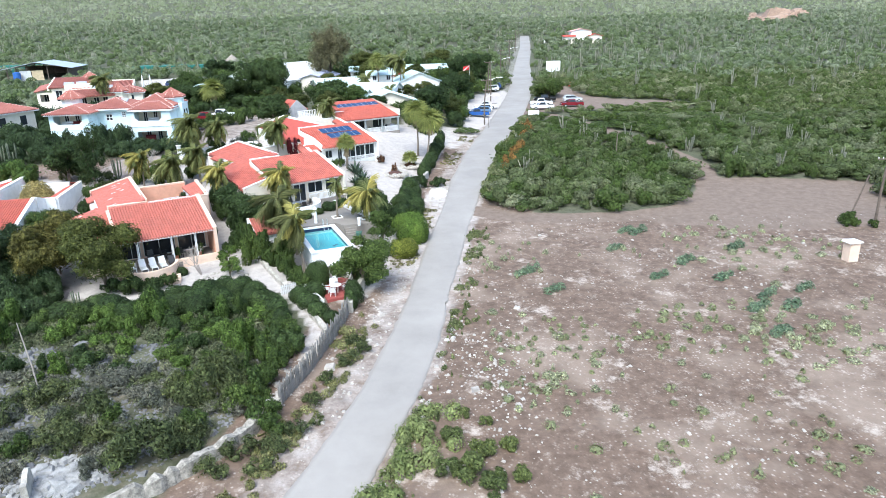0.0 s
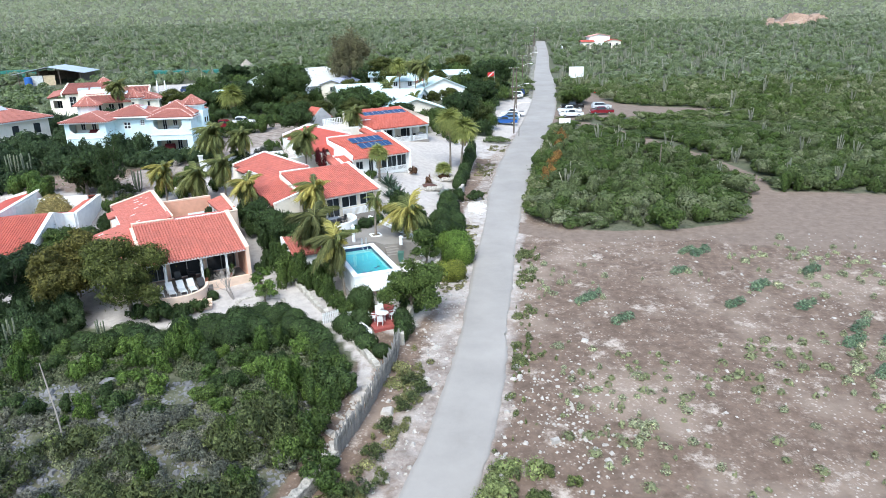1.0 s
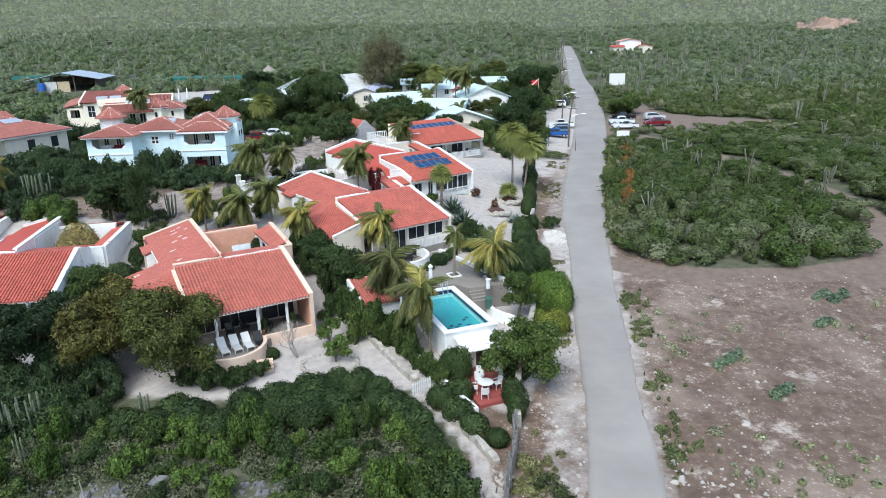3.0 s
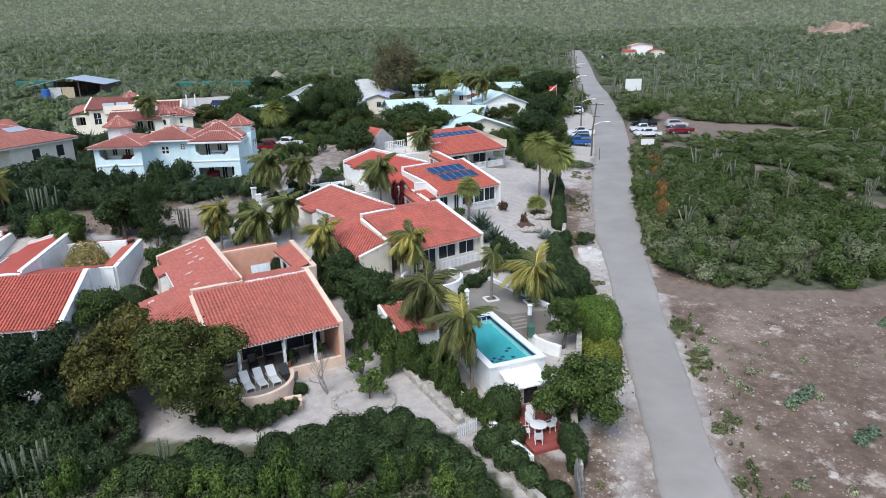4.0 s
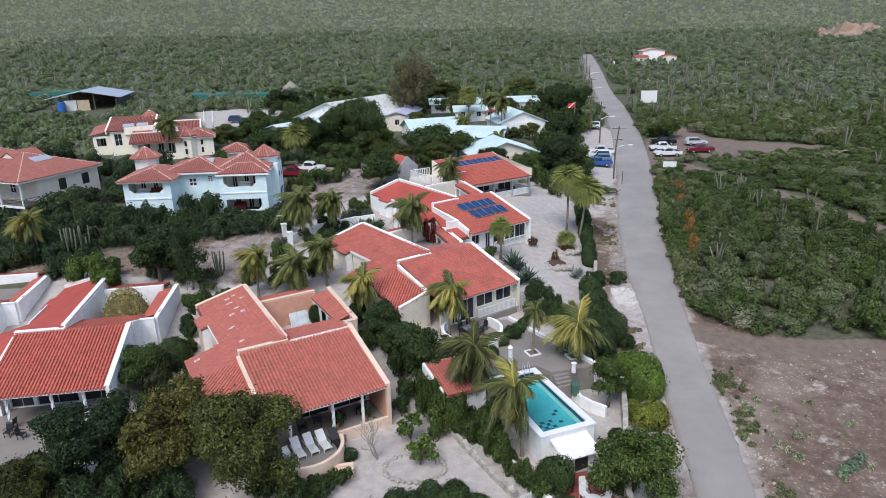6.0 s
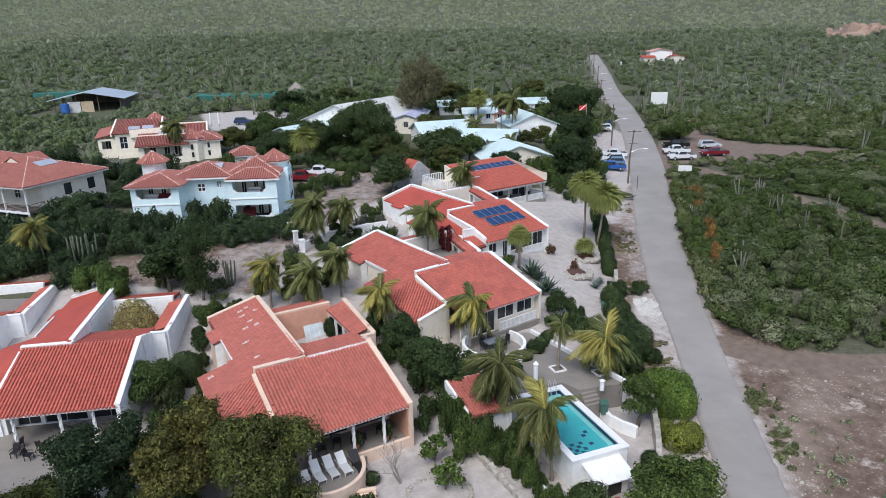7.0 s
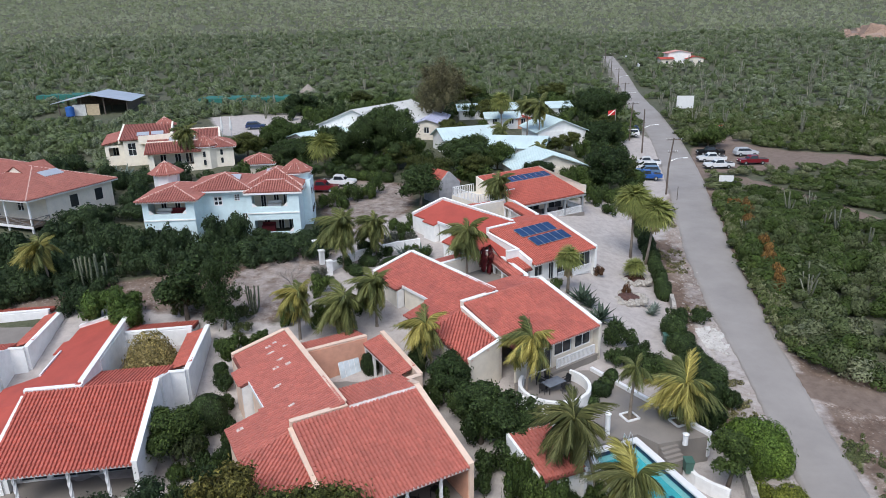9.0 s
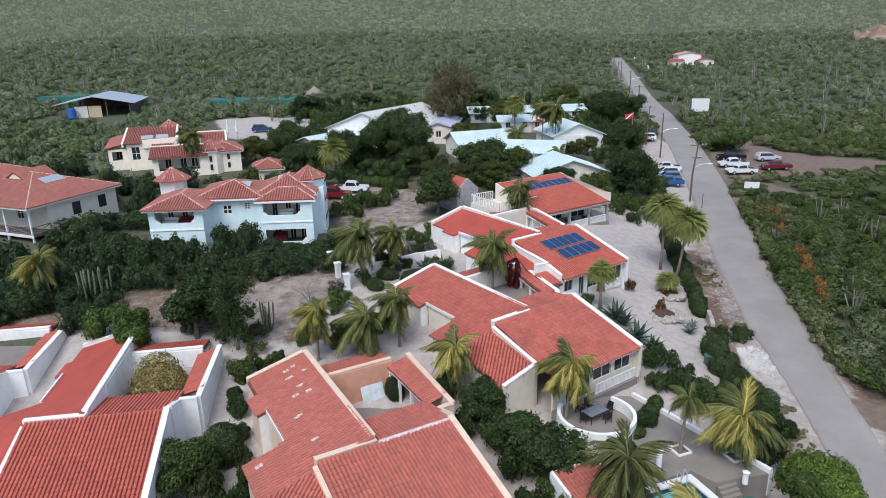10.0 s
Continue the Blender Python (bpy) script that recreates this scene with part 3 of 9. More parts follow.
        for a, b in ((-10.9, -10.0), (-9.8, -9.2)):
            window(v, a, b, 0.3, -1.5, -0.7, 1, 6, WHITE)
    else:
        topped((-12.2, 2.0), (-9.17, 2.0), -0.25, 0.5, 0.25)
    topped((-5.08, 17.05), (2.7 if row else 0.55, 17.05), 1.62, 1.66)
    topped((0.18, 7.0), (0.3, 8.9), 2.13, 1.5)
    if row:
        topped((0.3, 9.05), (0.85, 9.6), 1.5, 1.48, 0.3)
        topped((0.85, 9.6), (2.9, 17.0), 1.45, 1.7)
    else:
        topped((0.3, 9.0), (1.5, 9.1), 1.5, 1.45)
        topped((1.55, 9.25), (1.9, 16.9), 1.42, 1.75)
    Mesh().wall((-12.1, 6.0 if style == "screened" else 2.1), (-12.1, 10.6), 0.25, base, -0.1 if style == "screened" else -0.75, 0.25).part("wall", walls, v)
    Mesh().wall((-12.0, 10.6), (-9.7, 10.6), 0.25, base, 0.25, 0.9).part("wall", walls, v)
    Mesh().wall((-9.4, 11.0), (-9.4, 15.1), 0.25, base, 0.95, 0.95).part("wall", walls, v)
    Mesh().wall((-10.2, 15.32), (-9.5, 15.32), 0.2, base, 0.84, 1.02).part("wall", WHITE, v)
    Mesh().hexa([(-9.72, 11.0, 1.02), (-9.58, 11.0, 1.06), (-9.58, 15.2, 1.06), (-9.72, 15.2, 1.02)], [(-9.72, 11.0, 1.28), (-9.58, 11.0, 1.3), (-9.58, 15.2, 1.3), (-9.72, 15.2, 1.28)]).part("roof_edge", TRIM, v)
    Mesh().wall((-10.1, 15.43), (-10.1, 17.4), 0.25, base, 0.8, 0.8).part("wall", walls, v)
    Mesh().wall((-9.65, 17.5), (-9.65, 20.0), 0.25, base, 0.95, 0.95).part("wall", walls, v)
    Mesh().wall((0.4, 19.3), (-5.0, 19.3), 0.25, base, 0.9, 0.9).part("wall", walls, v)
    Mesh().wall((0.5, 17.1), (0.5, 19.2), 0.25, base, 1.2, 0.95).part("wall", walls, v)
    Mesh().wall((-5.0, 10.5), (0.2, 10.5), 0.2, base, 0.95, 0.95).part("wall", walls, v)
    mid = m @ Vector((-2, 14, 0))
    Mesh().box(-5.05, 10.7, -3.2, 1.4, 16.9, max(-2.6, on(mid.x, mid.y) + 0.35 - mid.z)).part("courtyard_floor", CONCRETE, v)
    Mesh().box(-5.06, 16.8, -2.6, 1.9 if row else 0.5, 16.88, 1.55).part("courtyard_wall", court, v)
    Mesh().box(-5.06, 10.75, -2.6, -4.98, 16.8, 2.2).part("courtyard_wall", court, v)
    for y in (11.0, 13.0, 15.0, 16.6):
        u = 0.3 * (y - 10.3) if row else 0.22
        Mesh().box(u, y, -2.7, u + 0.2, y + 0.2, 0.98).part("post", TRIM, v)
    Mesh().wall((0.1 if row else 0.31, 10.6), (1.95 if row else 0.31, 16.8), 0.2, 0.75, 0.95, 0.95).part("beam", TRIM, v)
    Mesh().wall((0.55 if row else 1.5, 10.2), (2.5 if row else 1.6, 16.8), 0.1, -2.7, 1.1, 1.1).part("courtyard_wall", walls, v)
    # ridge cap over the front roof, row by row
    r = Mesh()
    for k in range(17):
        u = -5.0 + k * 0.295
        r.tube([(u, 6.93, 1.9), (u + 0.33, 6.93, 1.92)], (0.13, 0.14), 8)
    r.part("ridge_tiles", ridge, v)
    Mesh().box(-8.9, -0.36, -0.2, -0.1, -0.24, -0.02).part("gutter", TRIM, v)
    # front rooms
    f = Mesh()
    if style in ("porch", "smooth"):
        pierced(f, -8.9, -0.1, 3.2, 0.25, base, 0.75, [(-8.6, -6.9, -2.8, -0.4), (-6.6, -3.5, -2.8, -0.4), (-3.2, -0.4, -2.8, -0.4)])
        f.part("front_wall", walls, v)
        for a, b, z in ((-8.6, -6.9, -2.8), (-6.6, -3.5, -2.8), (-3.2, -0.4, -2.8)):
            window(v, a, b, 3.2, z, -0.4, 2, 1, STEEL)
        for u in (-7.4, -4.2, -1.9):
            col = Mesh()
            for k in range(25):
                col.v += [(u + 0.13 * math.cos(k * 0.275 + s * 1.571), 0.1 + 0.13 * math.sin(k * 0.275 + s * 1.571), -2.8 + k * 0.1125) for s in range(4)]
                col.f += [(k * 4 + s, k * 4 + (s + 1) % 4, k * 4 + 4 + (s + 1) % 4, k * 4 + 4 + s) for s in range(4)] if k < 24 else [(96, 97, 98, 99)]
            col.part("column", TRIM, v, "white twisted column")
        Mesh().box(-8.9, -0.15, -0.22, -0.1, 0.15, -0.03).part("beam", DARK, v)
        Mesh().box(-9.2, -0.12, -3.9, 0.1, 3.1, -2.85).part("porch_floor", CONCRETE, v)
        Mesh().wall((-4.4, -0.26), (0.0, -0.26), 0.25, -4.2, -2.6, -2.6).part("porch_wall", caps, v)
    elif style == "glazed":
        holes = [(-7.6, -6.9, -2.6, -0.45), (-6.6, -5.0, -2.6, -0.4), (-4.7, -2.7, -1.7, -0.4), (-2.3, -0.4, -1.7, -0.4)]
        pierced(f, -8.9, -0.1, 0.35, 0.22, base, 0.05, holes)
        f.part("front_wall", walls, v)
        for a, b, c0, d in holes:
            window(v, a, b, 0.35, c0, d, 2)
        railing(v, (-4.8, -0.15), (-0.3, -0.15), -2.6, 0.85)
        Mesh().box(-9, -0.35, -3.9, 0.1, 0.3, -2.62).part("porch_floor", CONCRETE, v)
    else:
        holes = [(-8.4, -7.3, -1.6, -0.5), (-6.4, -5.7, -2.7, -0.5), (-5.2, -3.5, -2.4, -0.35), (-3.4, -1.9, -2.4, -0.35), (-1.8, -0.25, -2.4, -0.35)]
        pierced(f, -8.9, -0.1, 0.3, 0.2, base, 0.03, holes)
        f.part("front_wall", walls, v)
        for a, b, c0, d in holes:
            window(v, a, b, 0.3, c0, d, 2, 1, STEEL)
        railing(v, (-5.2, 0.05), (-0.2, 0.05), -2.7, 0.9)
    return v


def at(x, y, z, turn):
    return pose(x, y, z, 0, 0, turn)


VB = villa("villa", "salmon one-storey villa with weathered clay tile roofs and covered porch", at(-23.59, 65.97, 1.16, 30.5), PEACH, PEACH, TILE_OLD, TILE_SMOOTH, "porch")
VC = villa("villa", "cream one-storey villa with red tile roofs and white gables", at(-12.44, 82.52, 2.93, 37.3), CREAM, WHITE, TILE_STAINED, TILE_SMOOTH, "glazed", TILE_OLD, CREAM)
VD = villa("villa", "white villa with bright red tile roof and solar panels", at(-9.55, 99.16, 4.37, 37.1), WHITE, WHITE, TILE, TILE_SMOOTH, "screened", TILE, CREAM)
VA = villa("villa", "white villa with red tile roof and walled court", at(-45.03, 66.88, 0.86, 10.2), WHITE, WHITE, TILE, TILE_SMOOTH, "smooth", TILE, WHITE)
VA0 = villa("villa", "white villa with red roofs beside the driveway", at(-60.2, 71.0, 0.9, 10.2), WHITE, WHITE, TILE, TILE_SMOOTH, "smooth", TILE, WHITE)


MORTAR = plain("pale mortar and lichen", (0.62, 0.52, 0.48), 0.9, 0, 0.2, 3.0)
pr = random.Random(8)
Mesh().box(-0.145, -0.2, -2.84, -0.115, 3.05, 0.0).part("porch_end_wall", SALMON, VB)
for u, w in ((-7.2, 18.7), (-6.6, 18.9), (-6.1, 17.7), (-7.3, 17.6), (-7.0, 16.0), (-7.6, 15.1), (-6.7, 14.9), (-8.1, 12.7), (-8.3, 12.6), (-11.6, 9.9), (-8.1, 9.6)):
    a, b, z = pr.uniform(0.18, 0.3), pr.uniform(0.1, 0.16), 2.28 + 0.257 * (u + 5.24) + 0.15
    Mesh().hexa([(u - a, w - b, z - 0.257 * a), (u + a, w - b, z + 0.257 * a), (u + a, w + b, z + 0.257 * a), (u - a, w + b, z - 0.257 * a)], [(u - a, w - b, z + 0.03 - 0.257 * a), (u + a, w - b * 0.7, z + 0.03 + 0.257 * a), (u + a * 0.8, w + b, z + 0.03 + 0.257 * a), (u - a, w + b, z + 0.03 - 0.257 * a)]).part("mortar_patch", MORTAR, VB)
lump = Mesh()
for k in range(34):
    u = -5.0 + 5.0 * k / 34
    lump.tube([(u, 6.78 + pr.uniform(-0.06, 0.06), 2.0), (u + 0.2, 6.78 + pr.uniform(-0.06, 0.06), 2.01)], (pr.uniform(0.08, 0.17), pr.uniform(0.06, 0.15)), 6)
lump.part("ridge_mortar", plain("white mortar", (0.7, 0.64, 0.61), 0.9, 0, 0.15, 3.0), VB)


def solar_array(name, label, m, cols, rows, parent_label=""):
    v = root(name, label, "solar panel", m)
    for j in range(rows):
        for i in range(cols):
            x, y = i * 1.03 + j * 0.35, -j * 1.95
            Mesh().box(x, y - 1.66, 0.12, x + 1.0, y, 0.16).part("panel_frame", STEEL, v)
            Mesh().box(x + 0.03, y - 1.63, 0.162, x + 0.97, y - 0.03, 0.17).part("panel", SOLAR, v)
    rails = Mesh()
    for j in range(rows):
        for y in (-0.35, -1.3):
            rails.box(-0.05 + j * 0.35, y - j * 1.95, 0.0, cols * 1.03 + j * 0.35, y - j * 1.95 + 0.05, 0.12)
    rails.part("rail", STEEL, v)
    return v


solar_array("solar_panels", "blue solar panels in two rows on the red roof", at(-9.55, 99.16, 4.37, 37.1) @ pose(-6.6, 5.6, 1.72, 15.9, 0, 0), 5, 2)


def house_e():
    """The farther red-roofed house with a veranda, and its deck."""
    v = root("house", "cream house with bright red tile roof and veranda", "house", at(-7.2, 118.3, 5.6, 34.5))
    p = lambda x, y: 0.24 * np.asarray(y, float)  # noqa: E731
    roof([(-10.9, -0.2), (0, -0.2), (0, 9.2), (-10.9, 9.2)], p, (0, -1), v, TILE)
    w = Mesh()
    w.wall((0.1, -0.2), (0.1, 9.2), 0.25, 1.2, 0.12, 2.4).wall((-11, 9.3), (0.2, 9.3), 0.25, -5, 2.3, 2.3).wall((-11, -0.1), (-11, 9.2), 0.25, -5, 0.0, 2.3)
    w.wall((0.1, 3), (0.1, 9.2), 0.25, -5, 0.8, 2.2)
    pierced(w, -11, 0, 3.0, 0.2, -5, 0.6, [(-9.8, -8.6, -2.4, -0.3), (-7.4, -5.2, -2.4, -0.3), (-3.6, -1.2, -2.2, -0.4)])
    w.part("wall", CREAM, v)
    for a, b in ((-9.8, -8.6), (-7.4, -5.2), (-3.6, -1.2)):
        window(v, a, b, 3.0, -2.3, -0.35, 2)
    Mesh().box(-11, -0.2, -5, 0.1, 3, -2.5).part("veranda_floor", CONCRETE, v)
    for u in (-10.8, -6.6, -3.3, -0.1):
        Mesh().box(u - 0.14, 0.0, -2.5, u + 0.14, 0.28, -0.1).part("post", STEEL, v)
    Mesh().box(-11, -0.28, -0.22, 0.1, -0.18, 0.0).part("gutter", STEEL, v)
    railing(v, (-6.5, 0.1), (-0.1, 0.1), -2.5)
    railing(v, (0.0, 0.1), (0.0, 2.9), -2.5)
    Mesh().wall((-6.5, 0.4), (0, 0.4), 0.2, -5, -2.5, -2.5).part("plinth", CREAM, v)
    d = root("roof_deck", "white railed roof deck beside a small red-roofed annex", "deck", at(-18.6, 115.2, 5.7, 34.5))
    Mesh().box(-3.5, 0, -4, 2.6, 6, 0).part("deck_floor", CREAM, d)
    for a, b in (((-3.4, 0.1), (2.5, 0.1)), ((-3.4, 0.1), (-3.4, 5.9)), ((-3.4, 5.9), (0, 5.9))):
        railing(d, a, b, 0.0, 1.15, 0.3)
    s = root("annex", "small grey annex with steep red gable roof", "shed", at(-26.6, 119.5, on(-26.6, 119.5), 34.5))
    w = Mesh().box(0, 0, -1, 3.4, 4, 3.0)
    w.hexa([(0, 0, 3.0), (3.4, 0, 3.0), (3.4, 0.25, 3.0), (0, 0.25, 3.0)], [(1.6, 0, 4.5), (1.8, 0, 4.5), (1.8, 0.25, 4.5), (1.6, 0.25, 4.5)])
    w.part("wall", plain("grey stucco", (0.34, 0.34, 0.35), 0.85, 0, 0.15), s)
    for sgn in (0, 1):
        q = (lambda x, y: 3.0 + 0.8 * np.asarray(x, float)) if not sgn else (lambda x, y: 3.0 + 0.8 * (3.4 - np.asarray(x, float)))
        poly = [(-0.2, 0.2), (1.7, 0.2), (1.7, 4.2), (-0.2, 4.2)] if not sgn else [(1.7, 0.2), (3.6, 0.2), (3.6, 4.2), (1.7, 4.2)]
        roof(poly, q, (-1 if not sgn else 1, 0), s, TILE)


house_e()
solar_array("solar_panels", "row of blue solar panels along the ridge of the red roof", at(-7.2, 118.3, 5.6, 34.5) @ pose(-8.6, 7.6, 1.84, 13.5, 0, 0), 8, 1)


def hip(v, u0, v0, u1, v1, eave, rise, tiles, over=0.45, fascia=TRIM):
    """A hipped tiled roof over a rectangle, with white fascia boards."""
    u0, v0, u1, v1 = u0 - over, v0 - over, u1 + over, v1 + over
    half = min(u1 - u0, v1 - v0) / 2
    k = rise / half
    if u1 - u0 >= v1 - v0:
        a, b = (u0 + half, v0 + half), (u1 - half, v0 + half)
    else:
        a, b = (u0 + half, v0 + half), (u0 + half, v1 - half)
    e = float(eave)
    front = [(u0, v0), (u1, v0), b, a] if u1 - u0 >= v1 - v0 else [(u0, v0), (u1, v0), a]
    backp = [(u1, v1), (u0, v1), a, b] if u1 - u0 >= v1 - v0 else [(u1, v1), (u0, v1), b]
    rightp = [(u1, v0), (u1, v1), b] if u1 - u0 >= v1 - v0 else [(u1, v0), (u1, v1), b, a]
    leftp = [(u0, v1), (u0, v0), a] if u1 - u0 >= v1 - v0 else [(u0, v1), (u0, v0), a, b]
    for poly, plane, down in (
        (front, lambda x, y: e + k * (np.asarray(y, float) - v0), (0, -1)),
        (backp, lambda x, y: e + k * (v1 - np.asarray(y, float)), (0, 1)),
        (rightp, lambda x, y: e + k * (u1 - np.asarray(x, float)), (1, 0)),
        (leftp, lambda x, y: e + k * (np.asarray(x, float) - u0), (-1, 0)),
    ):
        roof(poly, plane, down, v, tiles, TILE_SMOOTH, 0.1, 0.3)
    r = Mesh()
    top = e + rise + 0.07
    for p, q in (((u0, v0), a), ((u1, v0), b if u1 - u0 >= v1 - v0 else a), ((u1, v1), b), ((u0, v1), a if u1 - u0 >= v1 - v0 else b)):
        r.tube([(*p, e + 0.08), (*q, top)], (0.1, 0.1), 6)
    r.tube([(*a, top), (*b, top + 0.001)], (0.11, 0.11), 6) if a != b else None
    r.part("hip_tiles", RIDGE, v)
    fb = Mesh()
    for p, q in (((u0, v0), (u1, v0)), ((u1, v0), (u1, v1)), ((u1, v1), (u0, v1)), ((u0, v1), (u0, v0))):
        fb.wall(p, q, 0.1, e - 0.22, e - 0.01, e - 0.01)
    fb.part("fascia", fascia, v)


def turret(v, x, y, r, z0, eave, apex, walls, tiles=TILE_DULL):
    """An eight-sided turret with a pointed tiled roof."""
    ring = lambda rr, z: [(x + rr * math.cos(math.pi / 8 + k * math.pi / 4), y + rr * math.sin(math.pi / 8 + k * math.pi / 4), z) for k in range(8)]  # noqa: E731
    Mesh().hexa(ring(r, z0), ring(r, eave)).part("turret_wall", walls, v)
    R = r + 0.42
    Mesh().hexa(ring(R, eave - 0.15), ring(R, eave)).part("turret_eave", TRIM, v)
    low = ring(R, eave)
    seams, body = Mesh(), []
    for k in range(8):
        a, b = Vector(low[k]), Vector(low[(k + 1) % 8])
        mid = (a + b) / 2
        n = (mid.xy - Vector((x, y))).normalized()
        dist = (mid.xy - Vector((x, y))).length
        poly = [(a.x, a.y), (b.x, b.y), (x, y)]
        pl = lambda px, py, n=n, dist=dist: eave + (apex - eave) * (1 - ((np.asarray(px, float) - x) * n.x + (np.asarray(py, float) - y) * n.y) / dist)  # noqa: E731
        roof(poly, pl, (n.x, n.y), v, tiles, TILE_SMOOTH, 0.08, 0.26)
        seams.tube([a + Vector((0, 0, 0.07)), (x, y, apex + 0.08)], (0.07, 0.05), 6)
    seams.part("hip_tiles", RIDGE, v)


def balcony(v, u0, u1, vf, z0, z1, inner):
    """Back wall and dark doors inside a recessed balcony."""
    Mesh().box(u0 - 0.3, vf + 2.6, z0 - 0.2, u1 + 0.3, vf + 2.75, z1 + 0.4).part("balcony_wall", inner, v)
    Mesh().box(u0 - 0.3, vf + 0.1, z0 - 0.3, u1 + 0.3, vf + 2.7, z0 - 0.1).part("balcony_floor", CONCRETE, v)
    w = (u1 - u0)
    for k in (0.12, 0.5, 0.78):
        window(v, u0 + w * k, u0 + w * (k + 0.16), vf + 2.56, z0 - 0.05, z1 - 0.1, 2)


def house_blue():
    v = root("apartment_house", "pale blue two-storey apartment house with red hip roofs and turrets", "house", at(-60.6, 104.7, 3.4, 5.0))
    # left block with one upper balcony
    f = Mesh()
    pierced(f, 0, 5.9, 0.15, 0.3, -2.5, 5.4, [(0.7, 4.95, 3.75, 5.1), (1.2, 3.6, 0.4, 1.9)])
    Mesh().box(0, 0.3, -2.5, 0.3, 8, 5.4).part("wall", AQUA, v)
    Mesh().box(5.6, 0.3, -2.5, 5.9, 8, 5.4).part("wall", AQUA, v)
    Mesh().box(0.3, 7.7, -2.5, 5.6, 8, 5.4).part("wall", AQUA, v)
    f.part("wall", AQUA, v)
    balcony(v, 0.7, 4.95, 0.2, 3.0, 5.1, CREAM)
    balcony(v, 1.2, 3.6, 0.2, -0.4, 1.9, CREAM)
    hip(v, 0, 0, 5.9, 8, 5.4, 1.05, TILE_DULL)
    # middle
    f = Mesh()
    pierced(f, 5.9, 11.4, 3.6, 0.3, -2.5, 5.7, [(7.2, 8.3, 3.7, 4.85), (9.7, 10.4, 4.2, 5.1), (10.5, 11.1, 1.9, 2.7)])
    Mesh().box(5.9, 10, -2.5, 11.4, 10.3, 5.7).part("wall", AQUA, v)
    f.part("wall", AQUA, v)
    window(v, 7.2, 8.3, 3.6, 3.7, 4.85, 2, 2, t=0.13)
    window(v, 9.7, 10.4, 3.6, 4.2, 5.1, 2, 3, t=0.1)
    window(v, 10.5, 11.1, 3.6, 1.9, 2.7, 2, 2, t=0.1)
    hip(v, 4.6, 3.2, 11.6, 10.5, 5.7, 1.35, TILE_DULL)
    # right block with two balconies
    f = Mesh()
    pierced(f, 11.4, 17.6, 2.6, 0.3, -2.5, 5.4, [(12.0, 16.2, 3.6, 5.05), (12.1, 16.7, 0.4, 1.95)])
    Mesh().box(11.4, 2.75, -2.5, 11.7, 10, 5.4).part("wall", AQUA, v)
    Mesh().box(17.3, 2.75, -2.5, 17.6, 10, 5.4).part("wall", AQUA, v)
    f.part("wall", AQUA, v)
    balcony(v, 12.0, 16.2, 2.7, 2.9, 5.05, CREAM)
    balcony(v, 12.1, 16.7, 2.7, -0.3, 1.95, CREAM)
    for u0, u1, vv, z in ((0.7, 4.95, 0.1, 3.75), (12.0, 16.2, 2.55, 3.6), (12.1, 16.7, 2.55, 0.4)):
        for a, b in ((u0, u0 + 0.55), (u1, u1 - 0.55)):
            Mesh().hexa([(a, vv - 0.1, z - 0.02), (b, vv - 0.1, z - 0.02), (b, vv + 0.2, z - 0.02), (a, vv + 0.2, z - 0.02)], [(a, vv - 0.1, z + 0.42), (a + 0.3 * (b - a), vv - 0.1, z + 0.4), (a + 0.3 * (b - a), vv + 0.2, z + 0.4), (a, vv + 0.2, z + 0.42)]).part("parapet_scroll", WHITE, v)
    for u0, u1, vv, z in ((0.0, 5.9, -0.03, 2.95), (11.4, 17.6, 2.42, 2.75), (11.4, 17.6, 2.42, -0.5)):
        Mesh().box(u0, vv - 0.06, z, u1, vv + 0.02, z + 0.14).part("string_course", WHITE, v)
    hip(v, 11.6, 2.6, 17.6, 6.5, 5.4, 1.0, TILE_DULL)
    hip(v, 11.2, 4.0, 17.6, 11.5, 5.7, 1.7, TILE_DULL)
    Mesh().box(16.0, 6.2, -2.5, 18.6, 9.6, 5.9).part("wall", AQUA, v)
    for z in (1.6, 4.0):
        for k in (6.9, 8.3):
            Mesh().box(18.58, k, z, 18.63, k + 0.6, z + 0.8).part("window", GLASS, v)
    turret(v, 16.7, 8.0, 1.75, 4.5, 6.85, 8.25, AQUA)
    turret(v, 0.4, 8.4, 1.55, 3.5, 7.15, 8.5, TRIM)
    sofa = plain("dark red cushions", (0.16, 0.02, 0.025), 0.9)
    for u, vv, z, mat in ((13.4, 4.2, 0.0, sofa), (3.6, 1.6, 2.9, sofa), (1.9, 1.6, 2.9, PLASTIC), (14.4, 4.1, 2.8, PLASTIC)):
        Mesh().box(u - 0.8, vv - 0.35, z, u + 0.8, vv + 0.35, z + 0.85).box(u - 0.8, vv + 0.2, z + 0.85, u + 0.8, vv + 0.35, z + 1.15).part("balcony_bench", mat, v)
    for x, y, z in ((9.0, 5.2, 6.55), (13.2, 6.4, 6.9)):
        s = Mesh().hexa([(x, y, z - 0.25), (x + 1.2, y, z - 0.25), (x + 1.2, y + 1.3, z + 0.2), (x, y + 1.3, z + 0.2)], [(x, y, z - 0.05), (x + 1.2, y, z - 0.05), (x + 1.2, y + 1.3, z + 0.4), (x, y + 1.3, z + 0.4)])
        s.part("skylight", SHEET, v)


house_blue()


